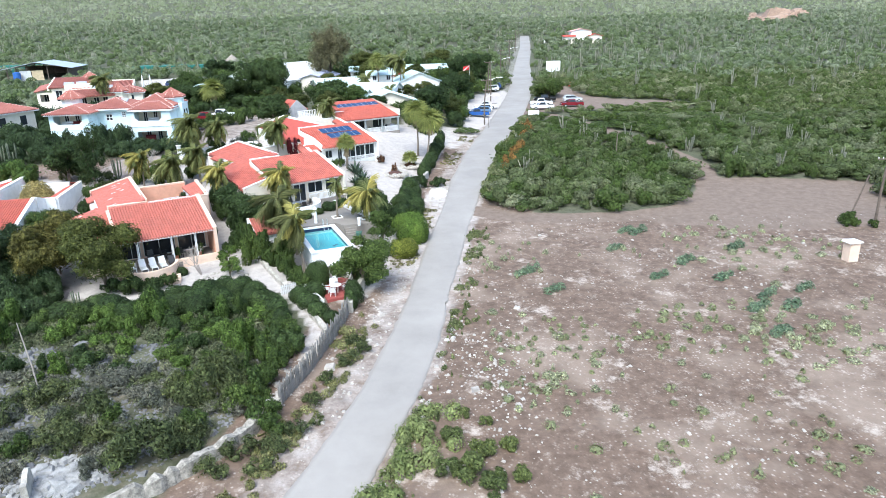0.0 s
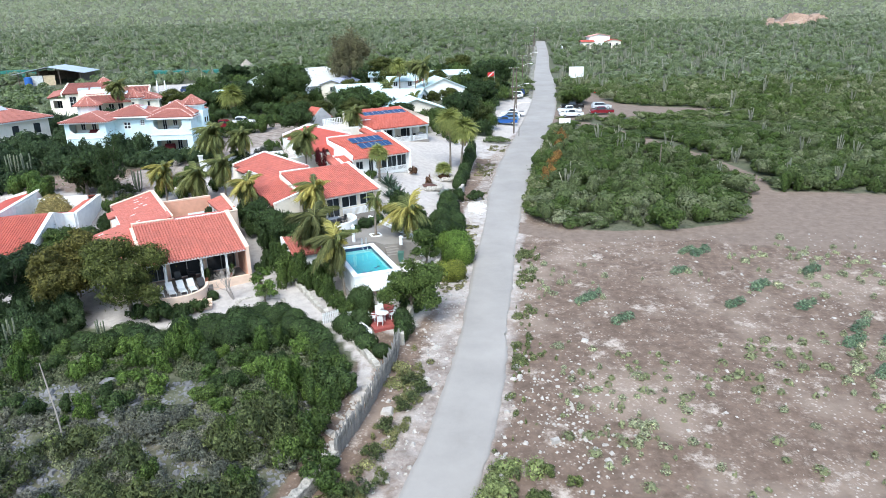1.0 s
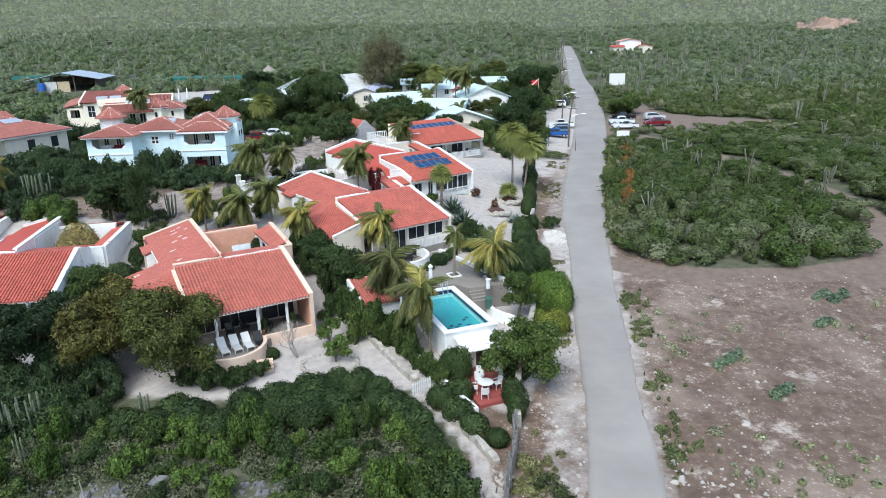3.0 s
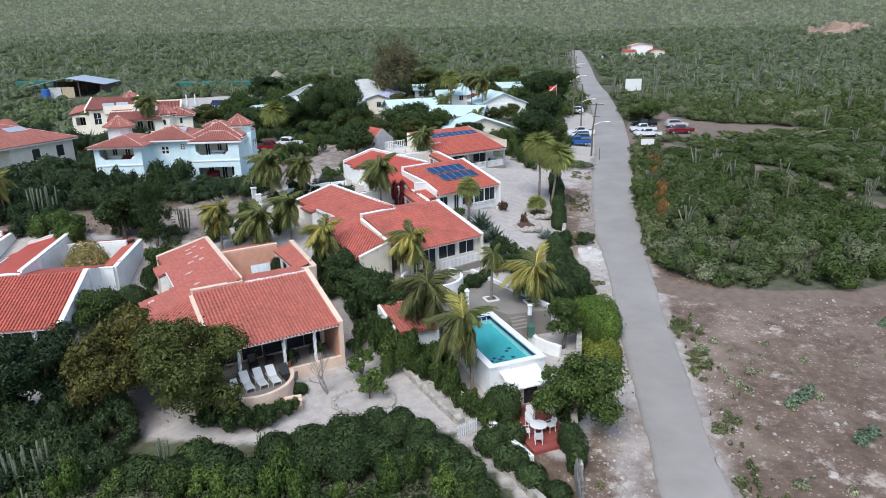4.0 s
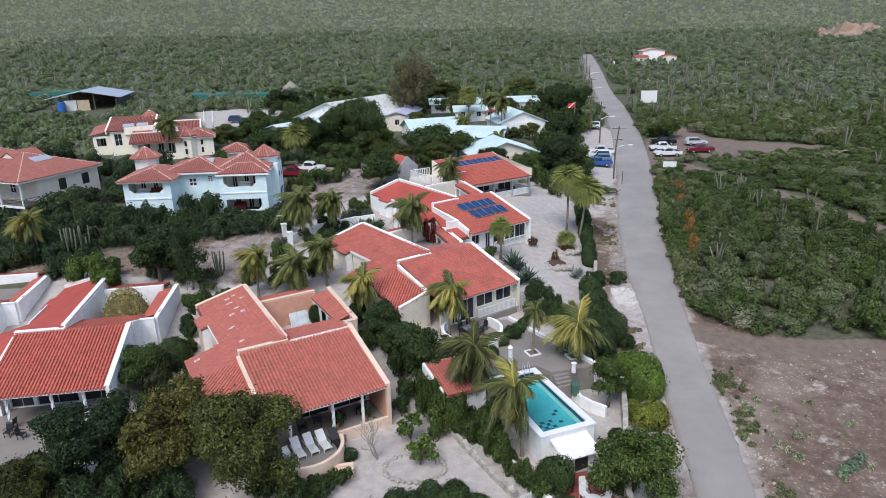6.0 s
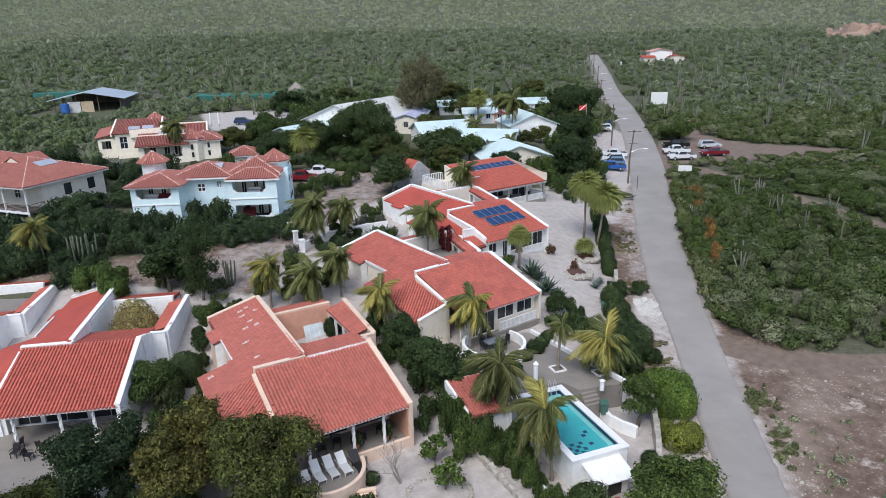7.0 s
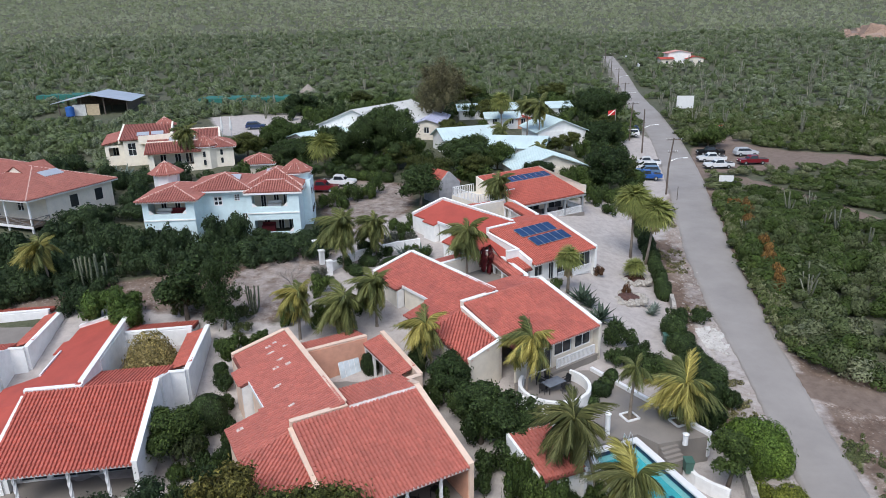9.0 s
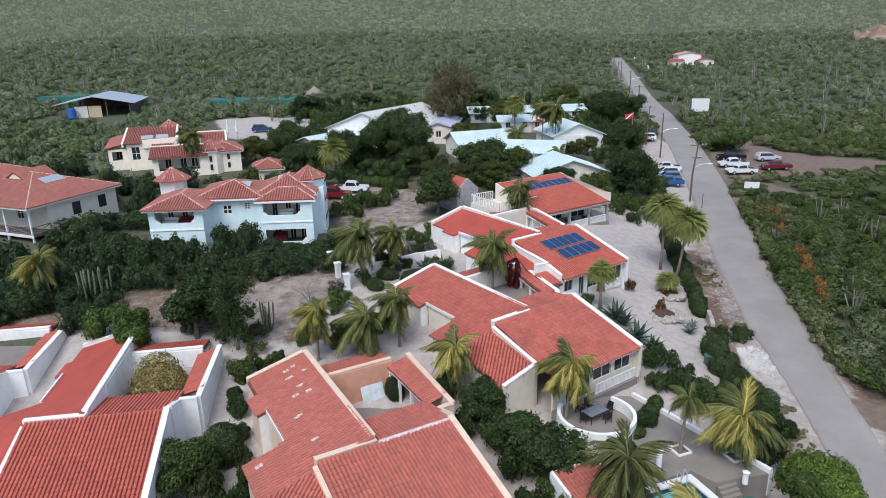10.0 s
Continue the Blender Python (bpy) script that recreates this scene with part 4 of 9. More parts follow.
def house_yellow():
    v = root("apartment_house", "pale yellow apartment house with stepped red roofs and turret", "house", at(-76.9, 139.0, 4.5, 19.0))
    f = Mesh()
    pierced(f, -3, 4.5, 8.0, 0.3, -2, 5.3, [(-2.3, -1.0, 2.6, 4.8), (1.2, 2.4, 2.8, 4.6)])
    f.part("wall", YELLOW, v)
    Mesh().box(-3, 8.15, -2, -2.7, 18, 5.3).part("wall", YELLOW, v)
    Mesh().box(4.2, 8.15, -2, 4.5, 18, 5.3).part("wall", YELLOW, v)
    window(v, -2.3, -1.0, 8.0, 2.6, 4.8, 2, 2)
    window(v, 1.2, 2.4, 8.0, 2.8, 4.6, 2, 2)
    for y in (10.0, 13.5):
        Mesh().box(-3.04, y, 2.8, -2.99, y + 1.2, 4.6).part("window", GLASS, v)
    up = lambda x, y: 5.4 + 0.16 * (np.asarray(y, float) - 7.6)  # noqa: E731
    roof([(-3.5, 7.6), (5.0, 7.6), (5.0, 17.0), (-3.5, 17.0)], up, (0, -1), v, TILE_DULL)
    Mesh().wall((4.9, 7.6), (4.9, 17.0), 0.3, 4.8, 5.7, 7.2).part("parapet", YELLOW, v)
    Mesh().wall((-0.4, 7.5), (5.05, 7.5), 0.28, 4.6, 5.95, 6.15).part("parapet", YELLOW, v)
    Mesh().wall((5.2, 7.65), (5.2, 11.9), 0.28, 4.6, 6.15, 6.4).part("parapet", YELLOW, v)
    Mesh().wall((-3.55, 7.6), (-3.55, 17.0), 0.3, 4.9, 5.6, 7.1).part("parapet", YELLOW, v)
    lean = lambda x, y: 5.2 + 0.1 * (np.asarray(y, float) - 9.0) + 0.22 * (np.asarray(x, float) + 3.7)  # noqa: E731
    roof([(-6.6, 9.0), (-3.75, 9.0), (-3.75, 16.5), (-6.6, 16.5)], lean, (-1, 0), v, TILE_DULL)
    pierced(Mesh(), -6.2, -3.05, 9.4, 0.25, -2, 4.4, [(-5.6, -4.0, 2.5, 4.0)]).part("wall", YELLOW, v)
    Mesh().box(-6.2, 9.55, -2, -5.95, 16, 4.4).part("wall", YELLOW, v)
    Mesh().box(-5.9, 11.5, 2.0, -3.1, 11.65, 4.4).part("balcony_wall", CREAM, v)
    window(v, -5.3, -4.3, 11.45, 2.3, 4.1, 2, 1)
    mid = lambda x, y: 4.6 + 0.2 * (np.asarray(y, float) - 5.0)  # noqa: E731
    roof([(1.0, 5.0), (13.0, 5.0), (13.0, 12.0), (5.2, 12.0), (5.2, 7.5), (1.0, 7.5)], mid, (0, -1), v, TILE_DULL)
    Mesh().wall((5.0, 12.1), (13.2, 12.1), 0.3, -2, 6.3, 6.3).part("parapet", YELLOW, v)
    Mesh().wall((13.1, 5.0), (13.1, 12.0), 0.3, -2, 4.9, 6.2).part("parapet", YELLOW, v)
    f = Mesh()
    pierced(f, 1.5, 10.5, 0.2, 0.3, -2, 3.9, [(2.4, 8.6, 1.7, 3.6)])
    f.part("wall", YELLOW, v)
    Mesh().box(1.5, 0.35, -2, 1.8, 8, 3.9).part("wall", YELLOW, v)
    Mesh().box(10.2, 0.35, -2, 10.5, 8, 3.9).part("wall", YELLOW, v)
    balcony(v, 2.4, 8.6, 0.2, 1.7, 3.6, CREAM)
    low = lambda x, y: 3.95 + 0.18 * (np.asarray(y, float) + 0.5)  # noqa: E731
    roof([(1.0, -0.5), (10.0, -0.5), (10.0, 4.9), (1.0, 4.9)], low, (0, -1), v, TILE_DULL)
    Mesh().wall((1.0, 5.0), (10.0, 5.0), 0.25, 3.5, 5.2, 5.2).part("parapet", YELLOW, v)
    Mesh().box(10.5, 1.0, -2, 15.2, 7.5, 4.2).part("wall", YELLOW, v)
    hip(v, 10.0, 1.0, 15.2, 7.5, 4.2, 1.2, TILE_DULL)
    turret(v, 10.6, 1.8, 1.9, -2, 4.5, 6.2, YELLOW)
    for z in (1.9, 3.3):
        Mesh().box(10.2, -0.09, z - 0.5, 10.6, -0.02, z + 0.4).part("window", GLASS, v)
        Mesh().box(13.0, 0.94, z - 0.5, 13.4, 0.99, z + 0.4).part("window", GLASS, v)
    turret(v, 3.5, 17.5, 1.6, 4, 6.6, 8.0, YELLOW)
    for x, y, z in ((-0.8, 9.4, 5.75), (1.6, 9.6, 5.78), (4.6, 6.2, 4.95), (7.0, 6.4, 5.0)):
        Mesh().hexa([(x, y, z - 0.1), (x + 2, y, z - 0.1), (x + 2, y + 1.2, z + 0.15), (x, y + 1.2, z + 0.15)], [(x, y, z + 0.12), (x + 2, y, z + 0.12), (x + 2, y + 1.2, z + 0.55), (x, y + 1.2, z + 0.55)]).part("solar_heater", SHEET, v)
    a = root("annex", "low red-roofed annex between the apartment houses", "shed", at(-58.5, 136.5, 4.4, 10.0))
    Mesh().box(0, 0, -1, 4.5, 5, 2.6).part("wall", YELLOW, a)
    hip(a, 0, 0, 4.5, 5, 2.6, 1.2, TILE_DULL)


house_yellow()


def house_left():
    v = root("house", "cream raised house with red hip roof and timber balcony", "house", at(-77.6, 110.2, 3.9, -20.0))
    f = Mesh()
    pierced(f, -14, 0, 2.6, 0.25, -2, 4.0, [(-5.5, -4.3, 1.6, 3.2), (-12, -9, 0.6, 3.0)])
    Mesh().box(-0.25, 2.7, -2, 0, 13, 4.0).part("wall", CREAM, v)
    Mesh().box(-14, 12.75, -2, -0.25, 13, 4.0).part("wall", CREAM, v)
    f.part("wall", CREAM, v)
    window(v, -5.5, -4.3, 2.6, 1.6, 3.2, 2, 2)
    window(v, -12, -9, 2.6, 0.6, 3.0, 3)
    for y in (6.0, 10.0):
        Mesh().box(-0.01, y, 1.6, 0.04, y + 1.2, 3.2).part("window", GLASS, v)
    Mesh().box(-14, 0, 0.3, 0.2, 2.6, 0.55).part("balcony_floor", POLE, v)
    for u in (-13.5, -9, -4.5, -0.2):
        Mesh().box(u - 0.1, 0.05, -2, u + 0.1, 0.25, 3.9).part("post", TRIM, v)
    railing(v, (-13.9, 0.1), (0.1, 0.1), 0.55, 0.95, 2.2, WOODGREY)
    railing(v, (0.1, 0.1), (0.1, 2.5), 0.55, 0.95, 2.4, WOODGREY)
    Mesh().box(-14, -0.08, 0.2, 0.2, -0.02, 0.55).part("balcony_fascia", TRIM, v)
    hip(v, -14, 0, 0, 13, 4.0, 2.6, TILE_DULL, 0.6)
    left_slope = lambda x, y: 6.95 + 0.52 * (np.asarray(x, float) + 7.6)  # noqa: E731
    right_slope = lambda x, y: 6.95 - 0.52 * (np.asarray(x, float) + 7.6)  # noqa: E731
    roof([(-9.6, 4.6), (-7.6, 4.6), (-7.6, 9.4), (-9.6, 9.4)], left_slope, (-1, 0), v, TILE_DULL, None, 0.12)
    roof([(-7.6, 4.6), (-5.6, 4.6), (-5.6, 9.4), (-7.6, 9.4)], right_slope, (1, 0), v, TILE_DULL, None, 0.12)
    Mesh().hexa([(-9.5, 4.7, 5.5), (-5.7, 4.7, 5.5), (-5.7, 4.85, 5.5), (-9.5, 4.85, 5.5)], [(-7.75, 4.7, 6.8), (-7.45, 4.7, 6.8), (-7.45, 4.85, 6.8), (-7.75, 4.85, 6.8)]).part("gablet", CREAM, v)
    Mesh().hexa([(-4.7, 5.6, 5.75), (-3.3, 5.6, 5.25), (-3.3, 8.6, 5.25), (-4.7, 8.6, 5.75)], [(-4.7, 5.6, 6.15), (-3.3, 5.6, 5.65), (-3.3, 8.6, 5.65), (-4.7, 8.6, 6.15)]).part("solar_heater", SHEET, v)
    for u in (-11.25, -6.75, -2.35):
        for sgn in (-1, 1):
            Mesh().tube([(u - sgn * 2.0, 0.08, 0.65), (u + sgn * 2.0, 0.08, 1.4)], (0.05, 0.05), 5).part("brace", WOODGREY, v)
    for sgn in (-1, 1):
        Mesh().tube([(0.12, 1.3 - sgn * 1.1, 0.65), (0.12, 1.3 + sgn * 1.1, 1.4)], (0.05, 0.05), 5).part("brace", WOODGREY, v)


house_left()
hv = root("house", "cream house with red hip roof behind the palms", "house", at(-101, 126, 4.4, -20.0))
Mesh().box(0, 0, -2, 11, 9, 3.8).part("wall", CREAM, hv)
hip(hv, 0, 0, 11, 9, 3.8, 2.0, TILE_DULL, 0.6)


def gabled(name, label, x, y, turn, w, d, eave, rise, walls, top, along="u", openings=2):
    """A plain low house with a gable roof of sheet metal."""
    g = min(on(x, y), on(x + w / 2, y), on(x - w / 2, y))
    v = root(name, label, "house", at(x, y, g, turn))
    f = Mesh()
    holes = [(-w / 2 + w * (k + 0.5) / openings - 0.5, -w / 2 + w * (k + 0.5) / openings + 0.5, 0.9, 2.1) for k in range(openings)]
    pierced(f, -w / 2, w / 2, -d / 2, 0.25, -1.5, eave, holes)
    Mesh().box(-w / 2, d / 2 - 0.25, -1.5, w / 2, d / 2, eave).part("wall", walls, v)
    Mesh().box(-w / 2, -d / 2 + 0.12, -1.5, -w / 2 + 0.25, d / 2 - 0.25, eave).part("wall", walls, v)
    Mesh().box(w / 2 - 0.25, -d / 2 + 0.12, -1.5, w / 2, d / 2 - 0.25, eave).part("wall", walls, v)
    if along == "u":
        for u in (-w / 2, w / 2 - 0.25):
            Mesh().hexa([(u, -d / 2, eave), (u + 0.25, -d / 2, eave), (u + 0.25, d / 2, eave), (u, d / 2, eave)], [(u, -0.1, eave + rise), (u + 0.25, -0.1, eave + rise), (u + 0.25, 0.1, eave + rise), (u, 0.1, eave + rise)]).part("gable", walls, v)
    else:
        for u in (-d / 2, d / 2 - 0.25):
            Mesh().hexa([(-w / 2, u, eave), (w / 2, u, eave), (w / 2, u + 0.25, eave), (-w / 2, u + 0.25, eave)], [(-0.1, u, eave + rise), (0.1, u, eave + rise), (0.1, u + 0.25, eave + rise), (-0.1, u + 0.25, eave + rise)]).part("gable", walls, v)
    f.part("wall", walls, v)
    for h in holes:
        window(v, h[0], h[1], -d / 2, h[2], h[3], 2)
    o = 0.5
    for sgn in (-1, 1):
        if along == "u":
            k = rise / (d / 2)
            a = [(-w / 2 - o, sgn * (d / 2 + o)), (w / 2 + o, sgn * (d / 2 + o)), (w / 2 + o, 0), (-w / 2 - o, 0)]
            p = lambda px, py: eave + 0.1 + rise - k * abs(py)  # noqa: E731
        else:
            k = rise / (w / 2)
            a = [(sgn * (w / 2 + o), -d / 2 - o), (0, -d / 2 - o), (0, d / 2 + o), (sgn * (w / 2 + o), d / 2 + o)]
            p = lambda px, py: eave + 0.1 + rise - k * abs(px)  # noqa: E731
        s = slab(a if (sgn < 0) == (along == "u") else a[::-1], p, 0.09, "roof", top, v)
        seam = Mesh()
        n = int((w + 2 * o if along == "u" else d + 2 * o) / 0.6)
        for i in range(n + 1):
            if along == "u":
                u = -w / 2 - o + 0.03 + i * (w + 2 * o - 0.06) / n
                seam.tube([(u, 0, p(0, 0) + 0.02), (u, sgn * (d / 2 + o), p(0, d / 2 + o) + 0.02)], (0.03, 0.03), 4)
            else:
                u = -d / 2 - o + 0.03 + i * (d + 2 * o - 0.06) / n
                seam.tube([(0, u, p(0, 0) + 0.02), (sgn * (w / 2 + o), u, p(w / 2 + o, 0) + 0.02)], (0.03, 0.03), 4)
        seam.part("seam", top, s)
    return v


SHEETWHITE = plain("white sheet roof", (0.56, 0.56, 0.54), 0.5, 0, 0.1, 0.3)
LILAC = plain("faded violet sheet roof", (0.42, 0.43, 0.55), 0.5, 0, 0.1, 0.3)
gabled("bungalow", "white bungalow with pale turquoise gable roof", -23.0, 154.6, 20, 9.5, 7, 2.6, 1.5, WHITE, TURQ)
gabled("bungalow", "white bungalow with pale turquoise roof among trees", -14.4, 147.2, -15, 11.5, 7, 2.4, 1.4, WHITE, TURQ)
gabled("bungalow", "long white bungalow with pale turquoise roof", -11, 190, 5, 26, 8, 2.1, 1.0, WHITE, TURQ, "u", 5)
gabled("bungalow", "white bungalow with turquoise roof and gable front", -5.4, 162.4, 12, 9.5, 10, 2.8, 2.0, WHITE, TURQ, "v", 1)
gabled("bungalow", "cream bungalow with pale roof behind the trees", -10.4, 136.4, 12, 11.4, 8, 2.4, 2.0, CREAM, TURQ, "v", 1)
gabled("bungalow", "low white bungalow with turquoise roof", -17.6, 142, -12, 5.5, 5, 2.1, 1.0, WHITE, TURQ)
gabled("hall", "large hall with broad white sheet roof", -39.4, 171, -30, 18, 20, 2.6, 3.3, WHITE, SHEETWHITE, "v", 3)
gabled("hall", "long low hall with faded violet roof", -29.4, 171, -6, 5.4, 15, 2.7, 0.9, CREAM, LILAC, "v", 1)
gabled("shelter", "low grey shelter with turquoise roof", -50.4, 159.5, 55, 12, 6, 2.2, 1.0, STONE, TURQ)
gabled("bungalow", "small white bungalow with pale turquoise roof behind trees", -14.6, 176, 4, 7, 6, 2.2, 0.9, WHITE, TURQ)
gabled("shed", "small salmon shed between the bungalows", -10.2, 174.5, 4, 2.4, 2.4, 2.0, 0.4, SALMON, TILE_SMOOTH, "v", 1)
gabled("far_house", "white house with pink roof edges on the hill", 61.6, 302, 0, 8.6, 6, 4.6, 0.9, WHITE, plain("pink sheet roof", (0.6, 0.35, 0.32), 0.6), "v", 2)
gabled("far_house", "low white wing with red-edged roof on the hill", 67.0, 299, 0, 6, 5, 2.8, 0.8, CREAM, TILE_SMOOTH, "v", 2)
gabled("far_house", "low white wing of the house on the hill", 56.2, 299, 0, 4.6, 5, 2.8, 0.6, CREAM, TILE_SMOOTH, "u", 1)


def barn():
    v = root("barn", "open barn with grey metal gable roof", "barn", at(-124.6, 199.5, on(-117, 206) - 0.7, 14.0))
    for sgn in (-1, 1):
        p = lambda px, py: 5.6 - 0.2 * abs(px - 8)  # noqa: E731
        poly = [(8, -1), (17.5, -1), (17.5, 18), (8, 18)] if sgn > 0 else [(-1.5, -1), (8, -1), (8, 18), (-1.5, 18)]
        slab(poly, p, 0.12, "roof", SHEET, v)
    for x in (0, 5.3, 10.6, 16):
        for y in (0.2, 8, 16.8):
            Mesh().box(x - 0.12, y - 0.12, -1, x + 0.12, y + 0.12, 5.4 - 0.2 * abs(x - 8)).part("post", POLE, v)
    Mesh().box(0, 16.9, -1, 16, 17.1, 3.9).part("back_wall", POLE, v)
    Mesh().box(15.9, 0, -1, 16.1, 16.9, 3.8).part("side_wall", POLE, v)
    for k, mat in enumerate((plain("white sheet door", (0.6, 0.6, 0.58)), plain("tan sheet door", (0.5, 0.4, 0.26)))):
        Mesh().box(3.2 + 3.2 * k, 0.0, -0.5, 6.2 + 3.2 * k, 0.15, 3.2).part("door", mat, v)
    tagged(Mesh().tube([(0, 0, -0.3), (0, 0, 0), (0, 0, 2.2), (0, 0, 2.4)], (0.2, 1.0, 1.0, 0.3), 14).thing("water_tank", plain("blue plastic", (0.03, 0.12, 0.4)), "blue plastic water tank beside the barn", "tank", "", pose(-121.6, 199, on(-121.6, 199) + 0.3)))
    net = plain("green shade net", (0.025, 0.15, 0.12), 0.8)
    for x, y, w, t in ((-138, 223, 13, 2), (-81.5, 210.5, 24, -2)):
        g = root("shade_house", "green net shade house at the edge of the scrub", "greenhouse", at(x, y, on(x, y), t))
        Mesh().box(-w / 2, 0, 2.0, w / 2, 9, 2.15).part("net_roof", net, g)
        Mesh().box(-w / 2, 0, -0.5, w / 2, 0.06, 2.0).part("net_wall", net, g)
        for k in range(7):
            Mesh().box(-w / 2 + k * w / 6 - 0.06, -0.1, -1, -w / 2 + k * w / 6 + 0.06, -0.02, 2.2).part("post", POLE, g)


barn()


# ---- pool and garden ----
def pool():
    v = root("swimming_pool", "raised swimming pool with white coping and turquoise water", "pool", at(-12.65, 60.85, -0.1, 22.0))
    W, L = 4.2, 8.6
    shell = Mesh()
    for a, b in (((0, 0.15), (W, 0.15)), ((0, L - 0.15), (W, L - 0.15)), ((0.15, 0.3), (0.15, L - 0.3)), ((W - 0.15, 0.3), (W - 0.15, L - 0.3))):
        shell.wall(a, b, 0.3, -3.4, -0.12, -0.12)
    shell.part("shell", WHITE, v)
    cope = Mesh()
    for x0, y0, x1, y1 in ((-0.1, -0.1, W + 0.1, 0.4), (-0.1, L - 0.4, W + 0.1, L + 0.1), (-0.1, 0.4, 0.4, L - 0.4), (W - 0.4, 0.4, W + 0.1, L - 0.4)):
        cope.box(x0, y0, -0.12, x1, y1, 0.0)
    cope.part("coping", TRIM, v)
    Mesh().box(0.3, 0.3, -1.7, W - 0.3, L - 0.3, -1.5).part("pool_floor", plain("turquoise pool plaster", (0.1, 0.4, 0.44), 0.5, 0, 0.06), v)
    band = Mesh()
    navy = plain("navy tile", (0.02, 0.03, 0.09), 0.3)
    for x0, y0, x1, y1 in ((0.3, 0.3, W - 0.3, 0.32), (0.3, L - 0.32, W - 0.3, L - 0.3), (0.3, 0.32, 0.32, L - 0.32), (W - 0.32, 0.32, W - 0.3, L - 0.32)):
        band.box(x0, y0, -0.62, x1, y1, -0.121)
    band.part("tile_band", navy, v)
    dots = Mesh()
    for i, j in ((0, 0), (1, 1), (2, 0), (3, 1), (0, 2), (2, 2), (1, 3), (3, 3), (5, 2), (5, 5), (6, 6)):
        dots.box(1.1 + 0.34 * i, 1.5 + 0.34 * j, -1.5, 1.4 + 0.34 * i, 1.8 + 0.34 * j, -1.49)
    dots.part("mosaic", navy, v)
    m, n, l, b = nodes_of("pool water")
    b.inputs["Base Color"].default_value = (0.2, 0.62, 0.66, 1)
    b.inputs["Roughness"].default_value, b.inputs["IOR"].default_value, b.inputs["Transmission Weight"].default_value = 0.03, 1.33, 0.92
    bumped(n, l, b, noise_node(n, l, 2.2, 3).outputs["Fac"], 0.12, 0.05)
    Mesh().face((0.3, 0.3, -0.38), (W - 0.3, 0.3, -0.38), (W - 0.3, L - 0.3, -0.38), (0.3, L - 0.3, -0.38)).part("water", m, v).visible_shadow = False
    lad = Mesh()
    for x in (W - 0.75, W - 1.2):
        lad.tube([(x, L - 1.0, -0.9), (x, L - 0.55, -0.1), (x, L - 0.5, 0.7), (x, L - 0.25, 0.8), (x, L - 0.1, 0.0)], (0.03,) * 5, 6)
    lad.part("ladder", STEEL, v)
    # pump room below the near end
    Mesh().box(1.0, -1.3, -3.2, 3.4, -0.02, -0.9).part("pump_room", WHITE, v)
    Mesh().box(1.9, -1.33, -2.6, 2.9, -1.28, -1.2).part("pump_door", DARK, v)
    aw = Mesh().hexa([(0.7, -1.9, -1.0), (3.6, -1.9, -1.0), (3.6, 0.0, -0.55), (0.7, 0.0, -0.55)], [(0.7, -1.9, -0.94), (3.6, -1.9, -0.94), (3.6, 0.0, -0.49), (0.7, 0.0, -0.49)])
    for k in range(6):
        x = 0.8 + k * 0.54
        Mesh().tube([(x, -1.9, -0.93), (x, 0, -0.48)], (0.07, 0.07), 6).part("roof_rib", TRIM, v)
    aw.part("lean_to_roof", TRIM, v)
    p = root("patio", "grey concrete patio beside the pool with white edging", "patio", at(-12.65, 60.85, 0.0, 22.0))
    poly = [(0.2, 8.8), (4.4, 8.8), (5.0, 7.3), (6.4, 7.1), (8.8, 6.7), (6.5, 17.8), (1.0, 19.8), (0.4, 13.0)]
    Mesh().hexa([(x, y, -2.6) for x, y in poly], [(x, y, 0.02) for x, y in poly]).part("slab", CONCRETE, p)
    edge = Mesh()
    for a, b in zip(poly[4:], poly[5:6]):
        edge.wall(a, b, 0.3, -1.6, 0.32, 0.32)
    edge.part("edging", TRIM, p)
    for x, y in ((5.2, 10.8), (8.0, 8.9)):
        ring = Mesh()
        for a, b in (((-0.5, -0.5), (0.5, -0.5)), ((0.5, -0.5), (0.5, 0.5)), ((0.5, 0.5), (-0.5, 0.5)), ((-0.5, 0.5), (-0.5, -0.5))):
            ring.wall((x + a[0], y + a[1]), (x + b[0], y + b[1]), 0.14, -0.1, 0.12, 0.12)
        ring.part("tree_ring", TRIM, p)
        Mesh().box(x - 0.45, y - 0.45, 0.0, x + 0.45, y + 0.45, 0.05).part("soil", BARK, p)
    steps = Mesh()
    for k in range(4):
        steps.box(5.05, 6.2 + 0.25 * k, -2.4, 6.4, 6.45 + 0.25 * k, -0.84 + 0.2 * k)
    steps.part("steps", CONCRETE, p)
    for x, y, h in ((2.5, 9.6, 1.0), (6.6, 6.6, 0.5)):
        Mesh().tube([(x, y, 0), (x, y, 1.5 * h), (x, y, 1.62 * h), (x, y, 1.85 * h)], (0.18, 0.17, 0.24, 0.05), 10).part("gate_post", TRIM, p)
    green = plain("green plastic", (0.06, 0.14, 0.11), 0.5)
    for x, y, z in ((-9.0, 68.5, -1.5), (-5.2, 86.3, on(-5.2, 86.3))):
        w = root("wheelie_bin", "dark green wheelie bin", "bin", pose(x, y, z))
        Mesh().hexa([(-0.22, -0.25, 0.06), (0.22, -0.25, 0.06), (0.22, 0.25, 0.06), (-0.22, 0.25, 0.06)], [(-0.29, -0.33, 0.95), (0.29, -0.33, 0.95), (0.29, 0.33, 0.95), (-0.29, 0.33, 0.95)]).part("bin_body", green, w)
